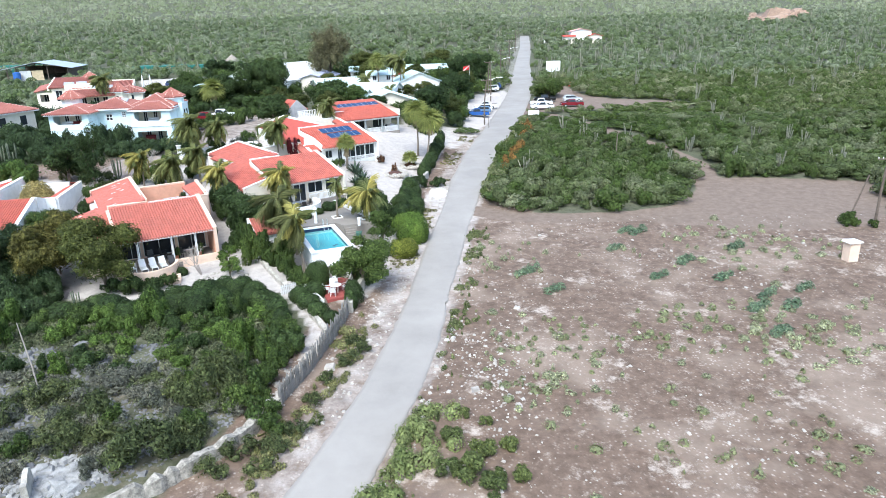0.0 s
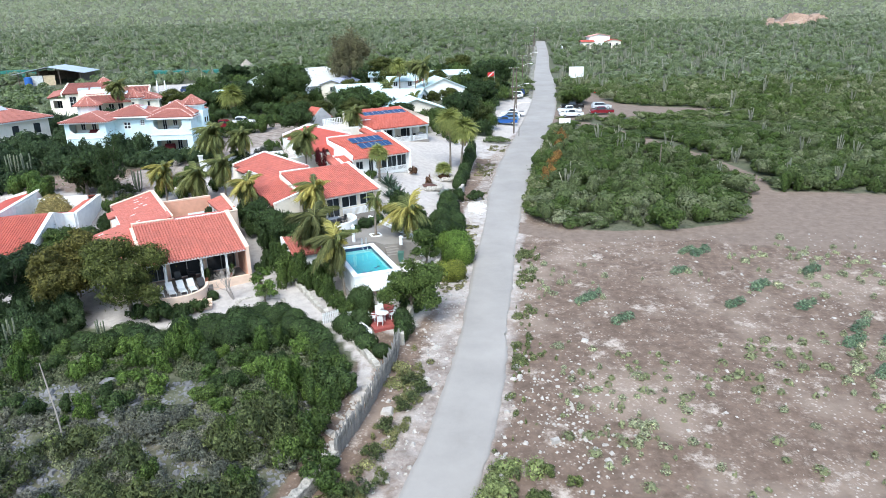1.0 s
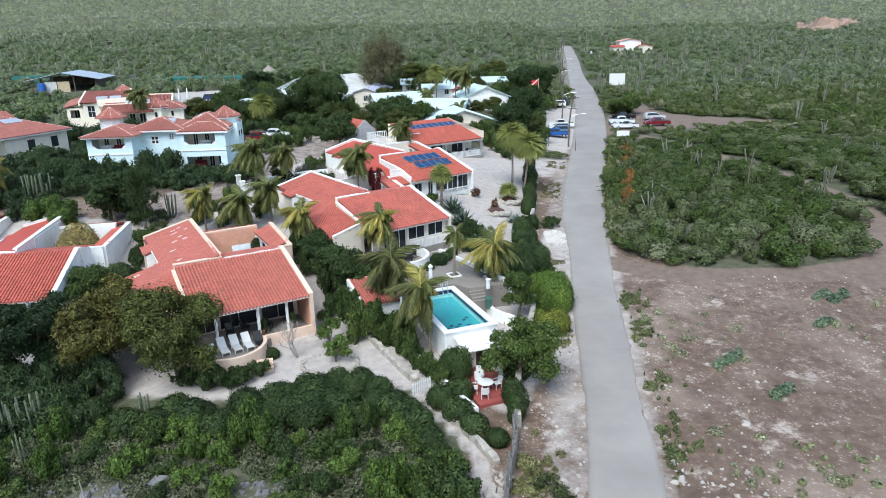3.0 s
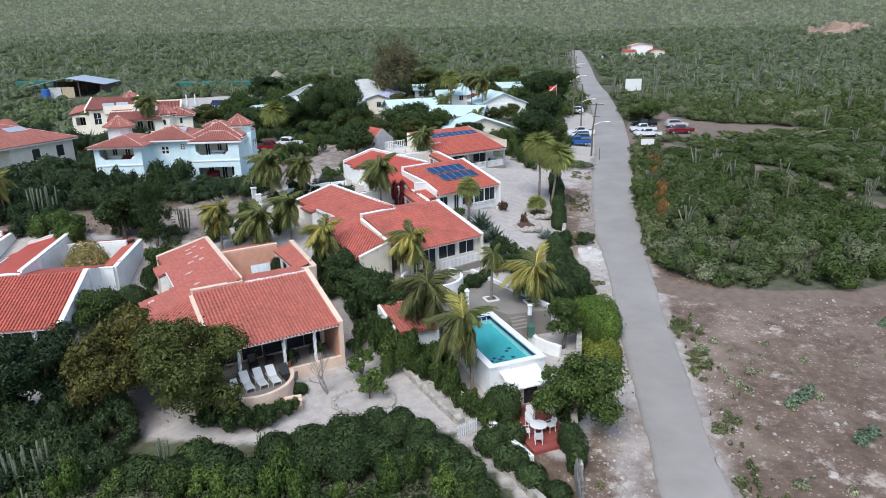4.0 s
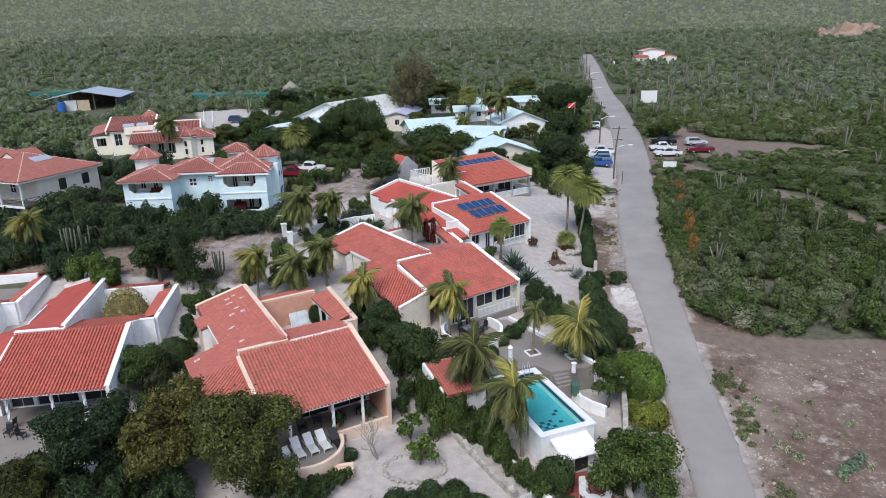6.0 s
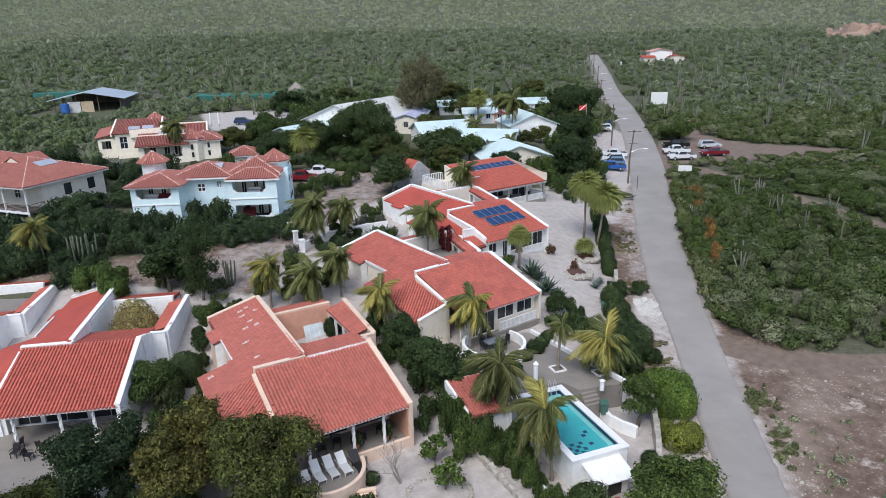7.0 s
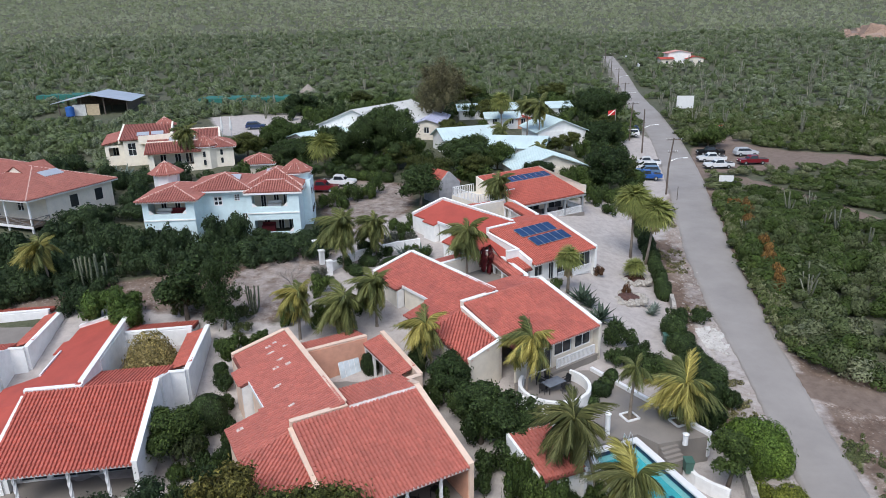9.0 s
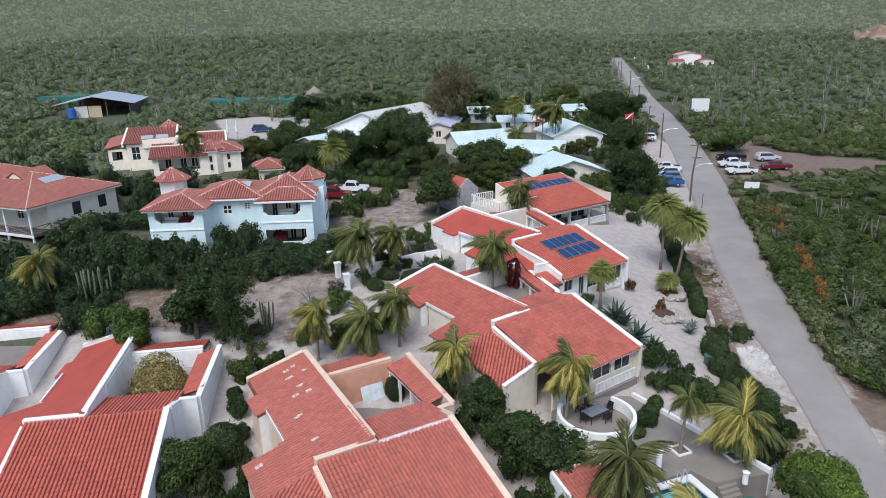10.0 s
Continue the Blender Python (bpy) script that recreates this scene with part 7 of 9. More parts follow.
dining_set()
w = root("water_heater", "tilted white solar water panel in the court", "solar heater", at(-33.1, 79.6, 0.45, 30) @ pose(0, 0, 0, 66, 0, 0))
Mesh().box(-0.9, -0.8, 0, 0.9, 0.8, 0.08).part("panel_frame", PLASTIC, w)
for k in range(4):
    Mesh().box(-0.85 + k * 0.44, -0.75, 0.082, -0.45 + k * 0.44, 0.75, 0.1).part("panel", plain("pale glass", (0.55, 0.62, 0.66), 0.2), w)
for k in (-0.8, 0.75):
    Mesh().box(k, -0.8, -1.6, k + 0.06, -0.74, 0.0).part("leg", STEEL, w)


# ---- planting ----
def grove(name, label, spots, material, kind, seed, category="shrub", group=""):
    """Shrubs at (x, y, radius, height)."""
    for k, (x, y, r, h) in enumerate(spots):
        g = 1.04 if kind.startswith("clipped") else 1.0
        shrub(name, label, x, y, r * g, h * g, material, kind, (k + seed) % 4, None, group)


def fill(poly, gap, seed, rmin, rmax, hmin, hmax, avoid=(), bound=1.0):
    """Uneven spots all over a plot."""
    r = random.Random(seed)
    xs, ys = [p[0] for p in poly], [p[1] for p in poly]
    out = []
    for _ in range(int(6 * (max(xs) - min(xs)) * (max(ys) - min(ys)) / gap ** 2)):
        x, y = r.uniform(min(xs), max(xs)), r.uniform(min(ys), max(ys))
        if inside(x, y, poly) and all((x - a) ** 2 + (y - b) ** 2 > gap ** 2 for a, b, *_ in out) and not any(inside(x, y, a) for a in avoid):
            q = r.random()
            out.append((x, y, rmin + (rmax - rmin) * q, hmin + (hmax - hmin) * (0.4 * q + 0.6 * r.random())))
    return out


def footprint(thing, u0, v0, u1, v1):
    return [tuple((thing.matrix_world @ Vector((u, w, 0)))[:2]) for u, w in ((u0, v0), (u1, v0), (u1, v1), (u0, v1))]


HOUSES = [footprint(v, -12.6, -0.8, 2.2, 20.4) for v in (VA, VB, VC, VD, VA0)]
HOUSES += [[(-62, 103.5), (-40, 105), (-42, 117), (-64, 116)], [(-89, 136), (-60, 137), (-62, 160), (-90, 158)], [(-93, 112), (-76, 108.5), (-71, 123), (-88, 129)]]
HOUSES.append([(-17, 110), (-6, 117.5), (-12, 127.5), (-25, 121)])

grove("clipped_hedge", "rounded clipped dark green hedge along the gravel", [(-35.6, 53.6, 1.5, 1.7), (-33.0, 53.0, 1.5, 1.6), (-30.6, 54.4, 1.5, 1.5), (-28.3, 53.0, 1.6, 1.8), (-26.0, 54.3, 1.8, 1.9), (-23.6, 55.4, 1.7, 1.8), (-21.4, 55.6, 1.7, 1.9), (-19.2, 56.0, 1.5, 1.6), (-17.4, 55.2, 1.4, 1.5), (-24.6, 52.6, 1.6, 1.7), (-21.2, 53.4, 1.8, 1.9), (-18.4, 53.2, 1.6, 1.7), (-37.8, 54.0, 1.6, 1.7), (-39.9, 54.8, 1.7, 1.9), (-16.0, 54.4, 1.3, 1.4), (-15.2, 53.0, 1.4, 1.4), (-23.0, 53.6, 1.7, 1.8), (-19.8, 54.6, 1.6, 1.7), (-26.8, 52.4, 1.6, 1.7), (-30.8, 52.6, 1.5, 1.5), (-21.9, 56.6, 1.3, 1.6), (-20.2, 56.9, 1.3, 1.7), (-18.6, 57.1, 1.4, 1.6), (-17.3, 56.4, 1.3, 1.6), (-16.2, 55.0, 1.3, 1.5), (-15.2, 53.7, 1.3, 1.6), (-14.5, 52.2, 1.3, 1.6), (-13.8, 50.7, 1.2, 1.5), (-13.2, 49.2, 1.2, 1.5)], LEAF_DARK, "clipped", 0, "shrub", "clipped hedges")
grove("terrace_hedge", "dark leafy hedge round the curved terrace", [(-31.4, 58.6, 1.0, 1.3), (-30.4, 58.1, 1.0, 1.4), (-29.4, 57.8, 1.1, 1.4), (-28.4, 57.7, 1.0, 1.4), (-27.5, 58.0, 1.0, 1.3), (-26.7, 58.6, 0.9, 1.3), (-26.1, 59.4, 0.8, 1.1), (-29.0, 58.6, 0.9, 1.2), (-27.8, 58.8, 0.9, 1.1)], LEAF_DARK, "darkthicket", 1, "shrub", "terrace hedge")
thicket = [(-46, 33), (-30, 30.5), (-18, 32), (-14.2, 36.5), (-12.6, 40.5), (-12.0, 46), (-13.6, 51.5), (-18, 52.5), (-26, 51.5), (-36, 52), (-50, 52)]
spots = fill(thicket, 1.42, 3, 0.75, 1.75, 0.6, 2.4)
BARE = ((-22.7, 39.5, 1.7), (-20.4, 38.2, 1.3), (-22.9, 46.4, 1.6), (-25.0, 48.0, 1.2), (-31.8, 46.3, 2.0), (-23.2, 32.2, 2.4), (-27.5, 37.2, 1.7), (-14.2, 37.6, 1.0), (-18.8, 36.0, 1.1), (-17.9, 33.2, 1.8), (-16.2, 41.4, 1.6), (-26.6, 43.4, 1.1), (-30.5, 41.0, 1.3), (-12.9, 43.0, 0.8))
spots = [s for s in spots if all((s[0] - a) ** 2 + (s[1] - b) ** 2 > c * c for a, b, c in BARE)]
upper = [(x, y, r * 0.86, h * (0.8 + 0.45 * (k % 3 == 0))) for k, (x, y, r, h) in enumerate(spots) if y > 43]
lower = [s for s in spots if s[1] <= 43]
grove("thicket_shrub", "bright green wild shrub in the thicket", upper[::2], LEAF_FRESH, "freshthicket", 1, "shrub", "thicket shrubs")
grove("thicket_shrub", "dark glossy shrub in the thicket", upper[1::4], LEAF_DARK, "darkthicket", 2, "shrub", "thicket shrubs")
grove("thicket_shrub", "mid-green shrub in the thicket", upper[3::4], LEAF_MID, "thicket", 3, "shrub", "thicket shrubs")
grove("thorn_bush", "grey twiggy thorn bush", [(x, y, r * 0.95, h * 0.7) for x, y, r, h in lower[::4]], LEAF_GREY, "thorn", 1, "shrub", "thorn bushes")
grove("thorn_bush", "olive-green thorn bush in the thicket", [(x, y, r, h * 0.85) for x, y, r, h in lower[1::4]], LEAF_SCRUB, "olive", 1, "shrub", "thorn bushes")
grove("thorn_bush", "green leafy bush among the thorns", [(x, y, r, h * 0.9) for x, y, r, h in lower[2::4]], LEAF_SCRUB, "sage", 2, "shrub", "thorn bushes")
grove("thicket_shrub", "rounded green shrub among the thorns", [(x, y, r * 0.75, h * 0.85) for x, y, r, h in lower[3::8]] + [(-21.3, 36.9, 0.95, 1.6), (-15.1, 43.2, 1.1, 1.6), (-26.0, 34.6, 0.9, 1.3)], LEAF_MID, "thicket", 2, "shrub", "thicket shrubs")
extra = fill([(-44, 31), (-25, 30.5), (-20, 33), (-13.6, 38.5), (-13, 43), (-44, 45)], 1.5, 77, 0.6, 1.2, 0.5, 1.2)
extra = [s for s in extra if all((s[0] - a) ** 2 + (s[1] - b) ** 2 > 0.5 * c * c for a, b, c in BARE)]
grove("thorn_bush", "grey leafless thorn bush over the rubble", extra, LEAF_GREY, "thorn", 2, "shrub", "thorn bushes")
grove("thicket_shrub", "dark green shrub crowding the garden path", [(-12.3, 47.6, 1.2, 1.6), (-12.0, 45.8, 1.2, 1.6), (-12.1, 43.8, 1.1, 1.6), (-12.6, 41.8, 1.1, 1.5), (-13.0, 39.8, 1.0, 1.4), (-13.3, 45.0, 1.1, 1.9)], LEAF_MID, "thicket", 0, "shrub", "thicket shrubs")
grove("feathery_bush", "large feathery grey-green bush by the pale wall", [(-17.9, 33.2, 2.2, 2.5), (-16.1, 35.2, 1.5, 1.8), (-19.6, 33.8, 1.3, 1.5)], LEAF_SCRUB, "sage", 0, "shrub", "feathery bushes")
grove("feathery_bush", "large feathery green bush in the thicket", [(-16.2, 41.4, 2.1, 2.6), (-18.2, 40.4, 1.5, 1.7), (-14.6, 40.0, 1.3, 1.7)], LEAF_SCRUB, "olive", 2, "shrub", "feathery bushes")
grove("garden_shrub", "green shrub on the bank below the pool", fill([(-20, 68), (-16.4, 66.5), (-14.8, 61.5), (-12.2, 57.5), (-12.8, 56.4), (-15.4, 60.6), (-18.5, 65.4), (-20.4, 68)], 1.15, 5, 0.7, 1.3, 1.0, 2.0), LEAF_MID, "thicket", 0, "shrub", "bank shrubs")
grove("garden_shrub", "dark leafy shrub beside the paved terrace", [(-12.9, 55.6, 1.2, 1.3), (-11.8, 54.0, 1.2, 1.2), (-10.6, 52.4, 1.1, 1.2), (-9.7, 51.2, 1.0, 1.1), (-11.7, 56.2, 1.1, 1.4), (-11.9, 58.6, 1.3, 2.0), (-12.6, 59.2, 1.1, 1.8), (-7.9, 55.4, 1.2, 2.0), (-7.4, 58.8, 1.4, 2.4), (-8.2, 53.6, 0.9, 1.6), (-7.6, 61.2, 1.1, 1.6), (-7.0, 63.4, 1.0, 1.2)], LEAF_DARK, "clipped", 1, "shrub", "bank shrubs")
grove("garden_shrub", "dark green bush against the boundary wall", [(-12.0, 37.4, 1.2, 1.5), (-11.2, 36.4, 1.1, 1.3), (-11.3, 38.4, 0.9, 1.1)], LEAF_MID, "thicket", 3, "shrub", "wall bushes")
grove("verge_bush", "dry olive bush between fence and road", [(-10.6, 34.6, 1.2, 1.0), (-9.6, 36.2, 1.0, 0.8), (-12.4, 34.2, 1.3, 1.2), (-9.2, 39.2, 0.9, 0.7), (-8.4, 42.0, 0.9, 0.8), (-7.3, 44.4, 1.0, 0.8), (-6.9, 47.0, 1.1, 0.9), (-6.3, 45.8, 0.8, 0.6), (-13.6, 32.2, 1.2, 1.0), (-11.0, 32.6, 1.0, 0.8), (-8.3, 37.2, 0.6, 0.5)], LEAF_SCRUB, "sage", 1, "shrub", "verge bushes")
grove("garden_shrub", "dense dark shrubbery between the villas", [(-20.6, 69.6, 1.5, 2.6), (-22.0, 69.0, 1.3, 2.0), (-21.4, 71.8, 1.8, 2.6), (-23.4, 74.2, 1.7, 2.6), (-25.6, 76.2, 1.6, 2.6), (-19.6, 70.6, 1.4, 2.2), (-27.8, 79.2, 1.5, 2.6), (-23.0, 72.2, 1.5, 2.6), (-25.0, 69.4, 1.0, 2.4), (-22.6, 67.4, 0.9, 1.6)], LEAF_DARK, "darkthicket", 0, "shrub", "shrubbery")
hedge_line = [(-5.0, 76.5), (-4.7, 80.0), (-4.6, 83.5), (-4.3, 88.0), (-2.7, 96.0), (-2.1, 100.0), (-1.5, 104.0), (-0.9, 108.4), (-0.3, 114.0), (0.2, 118.0)]
spots = []
for a, b in zip(hedge_line, hedge_line[1:]):
    k = max(1, round(math.hypot(b[0] - a[0], b[1] - a[1]) / 1.3))
    spots += [(a[0] + (b[0] - a[0]) * i / k, a[1] + (b[1] - a[1]) * i / k, 1.0 + 0.2 * (i % 2), 1.5 + 0.25 * (i % 3)) for i in range(k) if not 89.0 < a[1] + (b[1] - a[1]) * i / k < 95.5]
spots += [(-3.3, 83.6, 1.3, 1.6), (-3.4, 81.6, 1.3, 1.7), (-3.2, 79.6, 1.3, 1.7), (-5.6, 81.0, 1.2, 1.7), (-3.4, 77.8, 1.2, 1.7), (-4.2, 87.9, 1.5, 1.9), (-3.9, 87.6, 1.1, 1.4), (-3.5, 86.0, 1.0, 1.3), (-4.0, 84.2, 1.1, 1.5), (-4.3, 82.4, 1.1, 1.5), (-4.2, 80.6, 1.2, 1.6), (-4.9, 78.8, 1.2, 1.7), (-4.6, 77.2, 1.2, 1.7), (-5.2, 75.4, 1.1, 1.6)]
grove("road_hedge", "dark green hedge along the road verge", spots, LEAF_DARK, "clipped", 2, "shrub", "road hedge")
grove("garden_shrub", "large dark shrub before the cream villa", [(-9.8, 84.6, 1.7, 2.6), (-9.0, 82.2, 1.5, 2.2), (-8.2, 80.0, 1.5, 2.2), (-7.0, 78.0, 1.3, 2.0), (-10.8, 82.0, 1.2, 1.8), (-6.2, 76.0, 1.3, 2.2), (-6.0, 73.6, 1.3, 2.4), (-3.0, 90.4, 1.4, 1.7), (-0.6, 91.2, 1.3, 1.5), (-3.2, 76.2, 1.0, 1.8)], LEAF_DARK, "darkthicket", 1, "shrub", "villa shrubs")
grove("garden_shrub", "leafy shrub on the bank between path and pool", [(-16.6, 63.4, 0.8, 1.7), (-15.8, 62.0, 0.8, 1.6), (-14.9, 60.6, 0.8, 1.7), (-14.2, 59.4, 0.8, 1.6), (-13.4, 58.2, 0.8, 1.5)], LEAF_MID, "thicket", 2, "shrub", "bank shrubs")
grove("garden_shrub", "green shrub hiding the lean-to", [(-20.4, 67.4, 1.2, 3.3), (-20.4, 65.6, 1.3, 3.3), (-19.3, 64.2, 1.3, 3.1), (-18.2, 64.4, 1.2, 3.1), (-17.0, 63.8, 1.2, 3.0), (-16.0, 64.6, 1.1, 2.8), (-15.6, 62.4, 1.0, 2.0)], LEAF_MID, "thicket", 1, "shrub", "bank shrubs")
grove("dark_shrub", "dark shrub in the deep shade of the trees", fill([(-56, 50), (-36, 53), (-35.5, 57), (-40, 60), (-46, 60), (-47, 57), (-58, 56)], 1.7, 23, 1.2, 2.0, 1.6, 3.0), LEAF_DEEP, "deepthicket", 2, "shrub", "shade shrubs")
grove("roadside_shrub", "round light green shrub by the road", [(-3.4, 70.2, 2.0, 3.2), (-4.7, 71.6, 1.3, 2.4), (-2.7, 69.2, 1.1, 2.0), (-4.2, 69.0, 1.0, 2.4), (-2.3, 70.8, 0.9, 1.8)], LEAF_LIGHT, "clippedlight", 0, "shrub", "roadside shrubs")
grove("roadside_shrub", "yellow-green shrub by the road", [(-4.0, 65.4, 1.6, 2.0), (-4.9, 66.4, 0.9, 1.3)], LEAF_YELLOW, "clippedyellow", 0, "shrub", "roadside shrubs")
spots = fill([(-64, 95.5), (-56, 96), (-48, 97.5), (-38.5, 100), (-38.5, 104.5), (-42, 107.5), (-50, 107.4), (-53, 104.2), (-61, 103.0), (-67, 106), (-70, 99)], 1.9, 9, 1.5, 2.2, 1.7, 3.0)
spots += [(-60.4, 101.8, 1.5, 2.6), (-58.6, 102.4, 1.6, 2.8), (-56.8, 102.2, 1.5, 2.7), (-55.0, 102.6, 1.5, 2.6), (-52.4, 104.2, 1.6, 2.8), (-50.4, 105.0, 1.6, 2.8), (-62.2, 102.6, 1.5, 2.6)]
spots = [(x, y, r, h * (1.25 if y > 102 else 1.15)) for x, y, r, h in spots]
spots = [(x, y, r, h * (0.42 if -49.5 < x < -41 and y > 102.5 else 0.75 if x > -50 else 1)) for x, y, r, h in spots]
grove("boundary_shrub", "tall dark boundary shrub below the blue house", spots, LEAF_DEEP, "deepthicket", 0, "shrub", "boundary shrubs")
spots = fill([(-112, 70), (-78, 74), (-66, 84), (-64, 95), (-68, 104), (-66, 118), (-63, 136), (-66, 142), (-90, 144), (-100, 132), (-115, 110)], 3.2, 10, 1.6, 2.8, 1.6, 3.4, HOUSES + [[(-95, 104), (-74, 102), (-71, 112), (-95, 116)]])
grove("yard_shrub", "dark green yard tree or shrub", spots, LEAF_DEEP, "deepthicket", 1, "shrub", "yard shrubs")
spots = fill([(-56, 119), (-47, 120), (-46, 131), (-40, 136), (-30, 134), (-20, 128), (-4, 126), (4, 128), (4, 140), (8, 162), (12, 186), (2, 206), (-60, 212), (-70, 196), (-52, 176), (-62, 160), (-62, 140)], 3.9, 11, 1.6, 3.0, 1.8, 4.0, HOUSES + [footprint(o, -10, -9, 10, 9) for o in bpy.data.objects if o.name.startswith(("bungalow", "hall")) and not o.parent] + [BAY])
grove("yard_shrub", "green shrub beside the veranda of the cream villa", [(-4.6, 128.7, 1.7, 2.0), (-3.4, 126.4, 1.5, 1.8), (-4.5, 123.6, 1.5, 2.2), (-3.0, 121.0, 1.2, 1.6), (-4.1, 136.0, 1.8, 2.4), (-2.4, 132.6, 1.7, 2.2), (-5.8, 126.0, 1.6, 2.8), (-1.4, 127.0, 1.6, 2.4), (-4.8, 131.0, 1.9, 3.2), (-7.0, 130.4, 1.7, 3.0), (-0.4, 135.8, 1.8, 2.8), (-10.2, 134.4, 1.4, 1.8), (-12.4, 134.2, 1.3, 1.7), (-8.2, 134.0, 1.5, 2.2), (-0.8, 123.4, 1.2, 1.8)], LEAF_MID, "thicket", 2, "shrub", "yard shrubs")
grove("yard_shrub", "green shrub between the bungalows", spots[::2], LEAF_MID, "thicket", 1, "shrub", "yard shrubs")
grove("yard_shrub", "dark shrub between the bungalows", spots[1::2], LEAF_DARK, "darkthicket", 3, "shrub", "yard shrubs")
grove("clipped_hedge", "rounded clipped hedge beside the white villa", [(-43.0, 73.6, 1.9, 2.5), (-33.8, 98.8, 1.4, 1.2), (-31.0, 97.4, 1.5, 1.3), (-34.6, 96.0, 1.2, 0.9)], LEAF_DARK, "clipped", 3, "shrub", "clipped hedges")
grove("clipped_hedge", "broad rounded bright green bush behind the white villa", [(-56.2, 86.6, 2.6, 2.9), (-53.8, 85.8, 2.2, 2.6)], LEAF_FRESH, "freshthicket", 3, "shrub", "clipped hedges")
grove("yard_shrub", "dark shrub in the thicket beside the driveway", fill([(-78, 86.5), (-60, 87.5), (-59, 91), (-60, 95.5), (-66, 98.5), (-78, 99)], 1.9, 61, 1.2, 2.2, 1.5, 3.2, HOUSES), LEAF_DEEP, "deepthicket", 2, "shrub", "yard shrubs")
grove("garden_shrub", "dark spiny shrub under the conifer", [(-49.2, 89.4, 1.3, 2.6), (-47.8, 88.2, 1.2, 1.8), (-47.0, 86.6, 1.1, 1.5), (-44.2, 86.8, 1.2, 1.6), (-50.4, 87.8, 1.0, 1.4), (-43.4, 84.6, 0.9, 1.2)], LEAF_DARK, "sage", 1, "shrub", "drive shrubs")
grove("court_bush", "round ochre-leaved bush filling the court", [(-49.4, 80.0, 2.7, 4.0)], leafy("ochre leaves", (0.15, 0.125, 0.045), (0.4, 0.33, 0.16)), "clippedochre", 1, "shrub", "")
bpy.data.objects["court_bush"].location.z -= 0.9
grove("court_bush", "dark green bush beside the solar panel", [(-31.4, 79.8, 0.9, 1.7)], LEAF_DARK, "clipped", 0, "shrub", "")
grove("court_bush", "dark red bougainvillea in the court", [(-21.3, 95.3, 0.85, 3.0)], leafy("dark red leaves", (0.06, 0.008, 0.012), (0.16, 0.02, 0.03)), "redbush", 1, "shrub", "")
grove("garden_shrub", "small green shrubs between the villas", fill([(-44.5, 66), (-38, 66), (-40, 76), (-41.5, 84), (-43.5, 84)], 1.7, 14, 0.6, 1.1, 0.8, 1.9, HOUSES), LEAF_MID, "thicket", 2, "shrub", "side garden")
grove("garden_shrub", "shrub in the narrow gap between the villas", [(-43.0, 77.6, 0.8, 1.3), (-42.2, 75.6, 0.9, 1.2), (-41.6, 73.4, 0.9, 1.4), (-40.9, 71.6, 1.0, 1.5), (-40.1, 69.8, 1.0, 1.6), (-39.6, 68.0, 1.0, 1.8), (-41.8, 69.0, 1.1, 1.8), (-43.6, 79.6, 0.8, 1.2)], LEAF_DARK, "darkthicket", 3, "shrub", "side garden")
grove("garden_shrub", "grey-green shrub against the white villa", [(-44.0, 71.8, 1.5, 2.2), (-43.0, 70.0, 1.4, 2.4)], LEAF_SCRUB, "sage", 3, "shrub", "side garden")
grove("garden_shrub", "shrubs along the driveway", [(-39.4, 86.4, 1.2, 1.6), (-36.6, 86.0, 1.1, 1.7), (-35.0, 86.6, 1.2, 1.8), (-33.0, 88.0, 1.3, 1.6), (-37.6, 91.4, 1.3, 1.8), (-39.2, 89.6, 1.0, 1.2), (-41.6, 83.2, 1.0, 1.2), (-43.8, 81.9, 1.3, 1.8), (-27.8, 100.2, 1.2, 1.3), (-29.2, 101.6, 1.1, 1.2), (-14.2, 93.6, 0.7, 1.1), (-14.9, 92.0, 0.8, 1.2), (-38.9, 122.4, 1.8, 2.5), (-40.6, 120.6, 1.7, 2.4), (-37.2, 124.0, 1.7, 2.4), (-36.0, 126.0, 1.5, 2.2), (-42.2, 119.0, 1.5, 2.1), (-39.6, 118.6, 1.4, 1.8), (-30.4, 107.6, 1.3, 1.8), (-31.8, 109.6, 1.1, 1.4), (-29.6, 111.4, 1.2, 1.7), (-30.8, 105.2, 1.0, 1.2)], LEAF_MID, "thicket", 3, "shrub", "drive shrubs")
grove("clipped_hedge", "long clipped hedge beside the parked pickups", [(-41.5 + 1.3 * k, 134.5 - 0.4 * k, 1.1, 1.5) for k in range(6)], LEAF_MID, "clippedmid", 1, "shrub", "clipped hedges")
for k, (x, y, h, r) in enumerate(((-62, 196, 5, 4), (-48, 203, 5, 4), (-22, 205, 6, 5), (0, 204, 6, 5), (9, 198, 6, 4.5), (-6, 176, 5, 3.5), (-17, 178, 6, 4), (-25, 160, 5, 3.5), (-12, 128, 4, 2.6), (-21, 131, 5, 3.2), (-27, 129, 5, 3.2), (-34, 140, 5, 3.6), (-52, 140, 5, 3.6), (-62, 150, 5, 4), (3, 138, 5, 3), (-45.5, 56.5, 4.5, 3.0), (-38.5, 63, 5, 2.4), (-52, 54, 3.4, 3.0), (-60, 58, 4, 3.0), (6, 168, 6, 4))):
    src = bpy.data.objects["broadleaf_tree" if k % 4 else "broadleaf_tree.006"]
    hs, rs = (9.4, 5.8) if not k % 4 else (7.7, 4.6)
    copy_thing(src, pose(x, y, on(x, y), 0, 0, k * 50) @ Matrix.Diagonal((r / rs, r / rs, h / hs, 1)))
tree("yellowing_tree", "tall tree with thinning yellow-green leaves", -37.2, 60.4, 7.6, 3.6, LEAF_TURN, "garden", 21, 0.16, 5000, 0.13, 0.3)
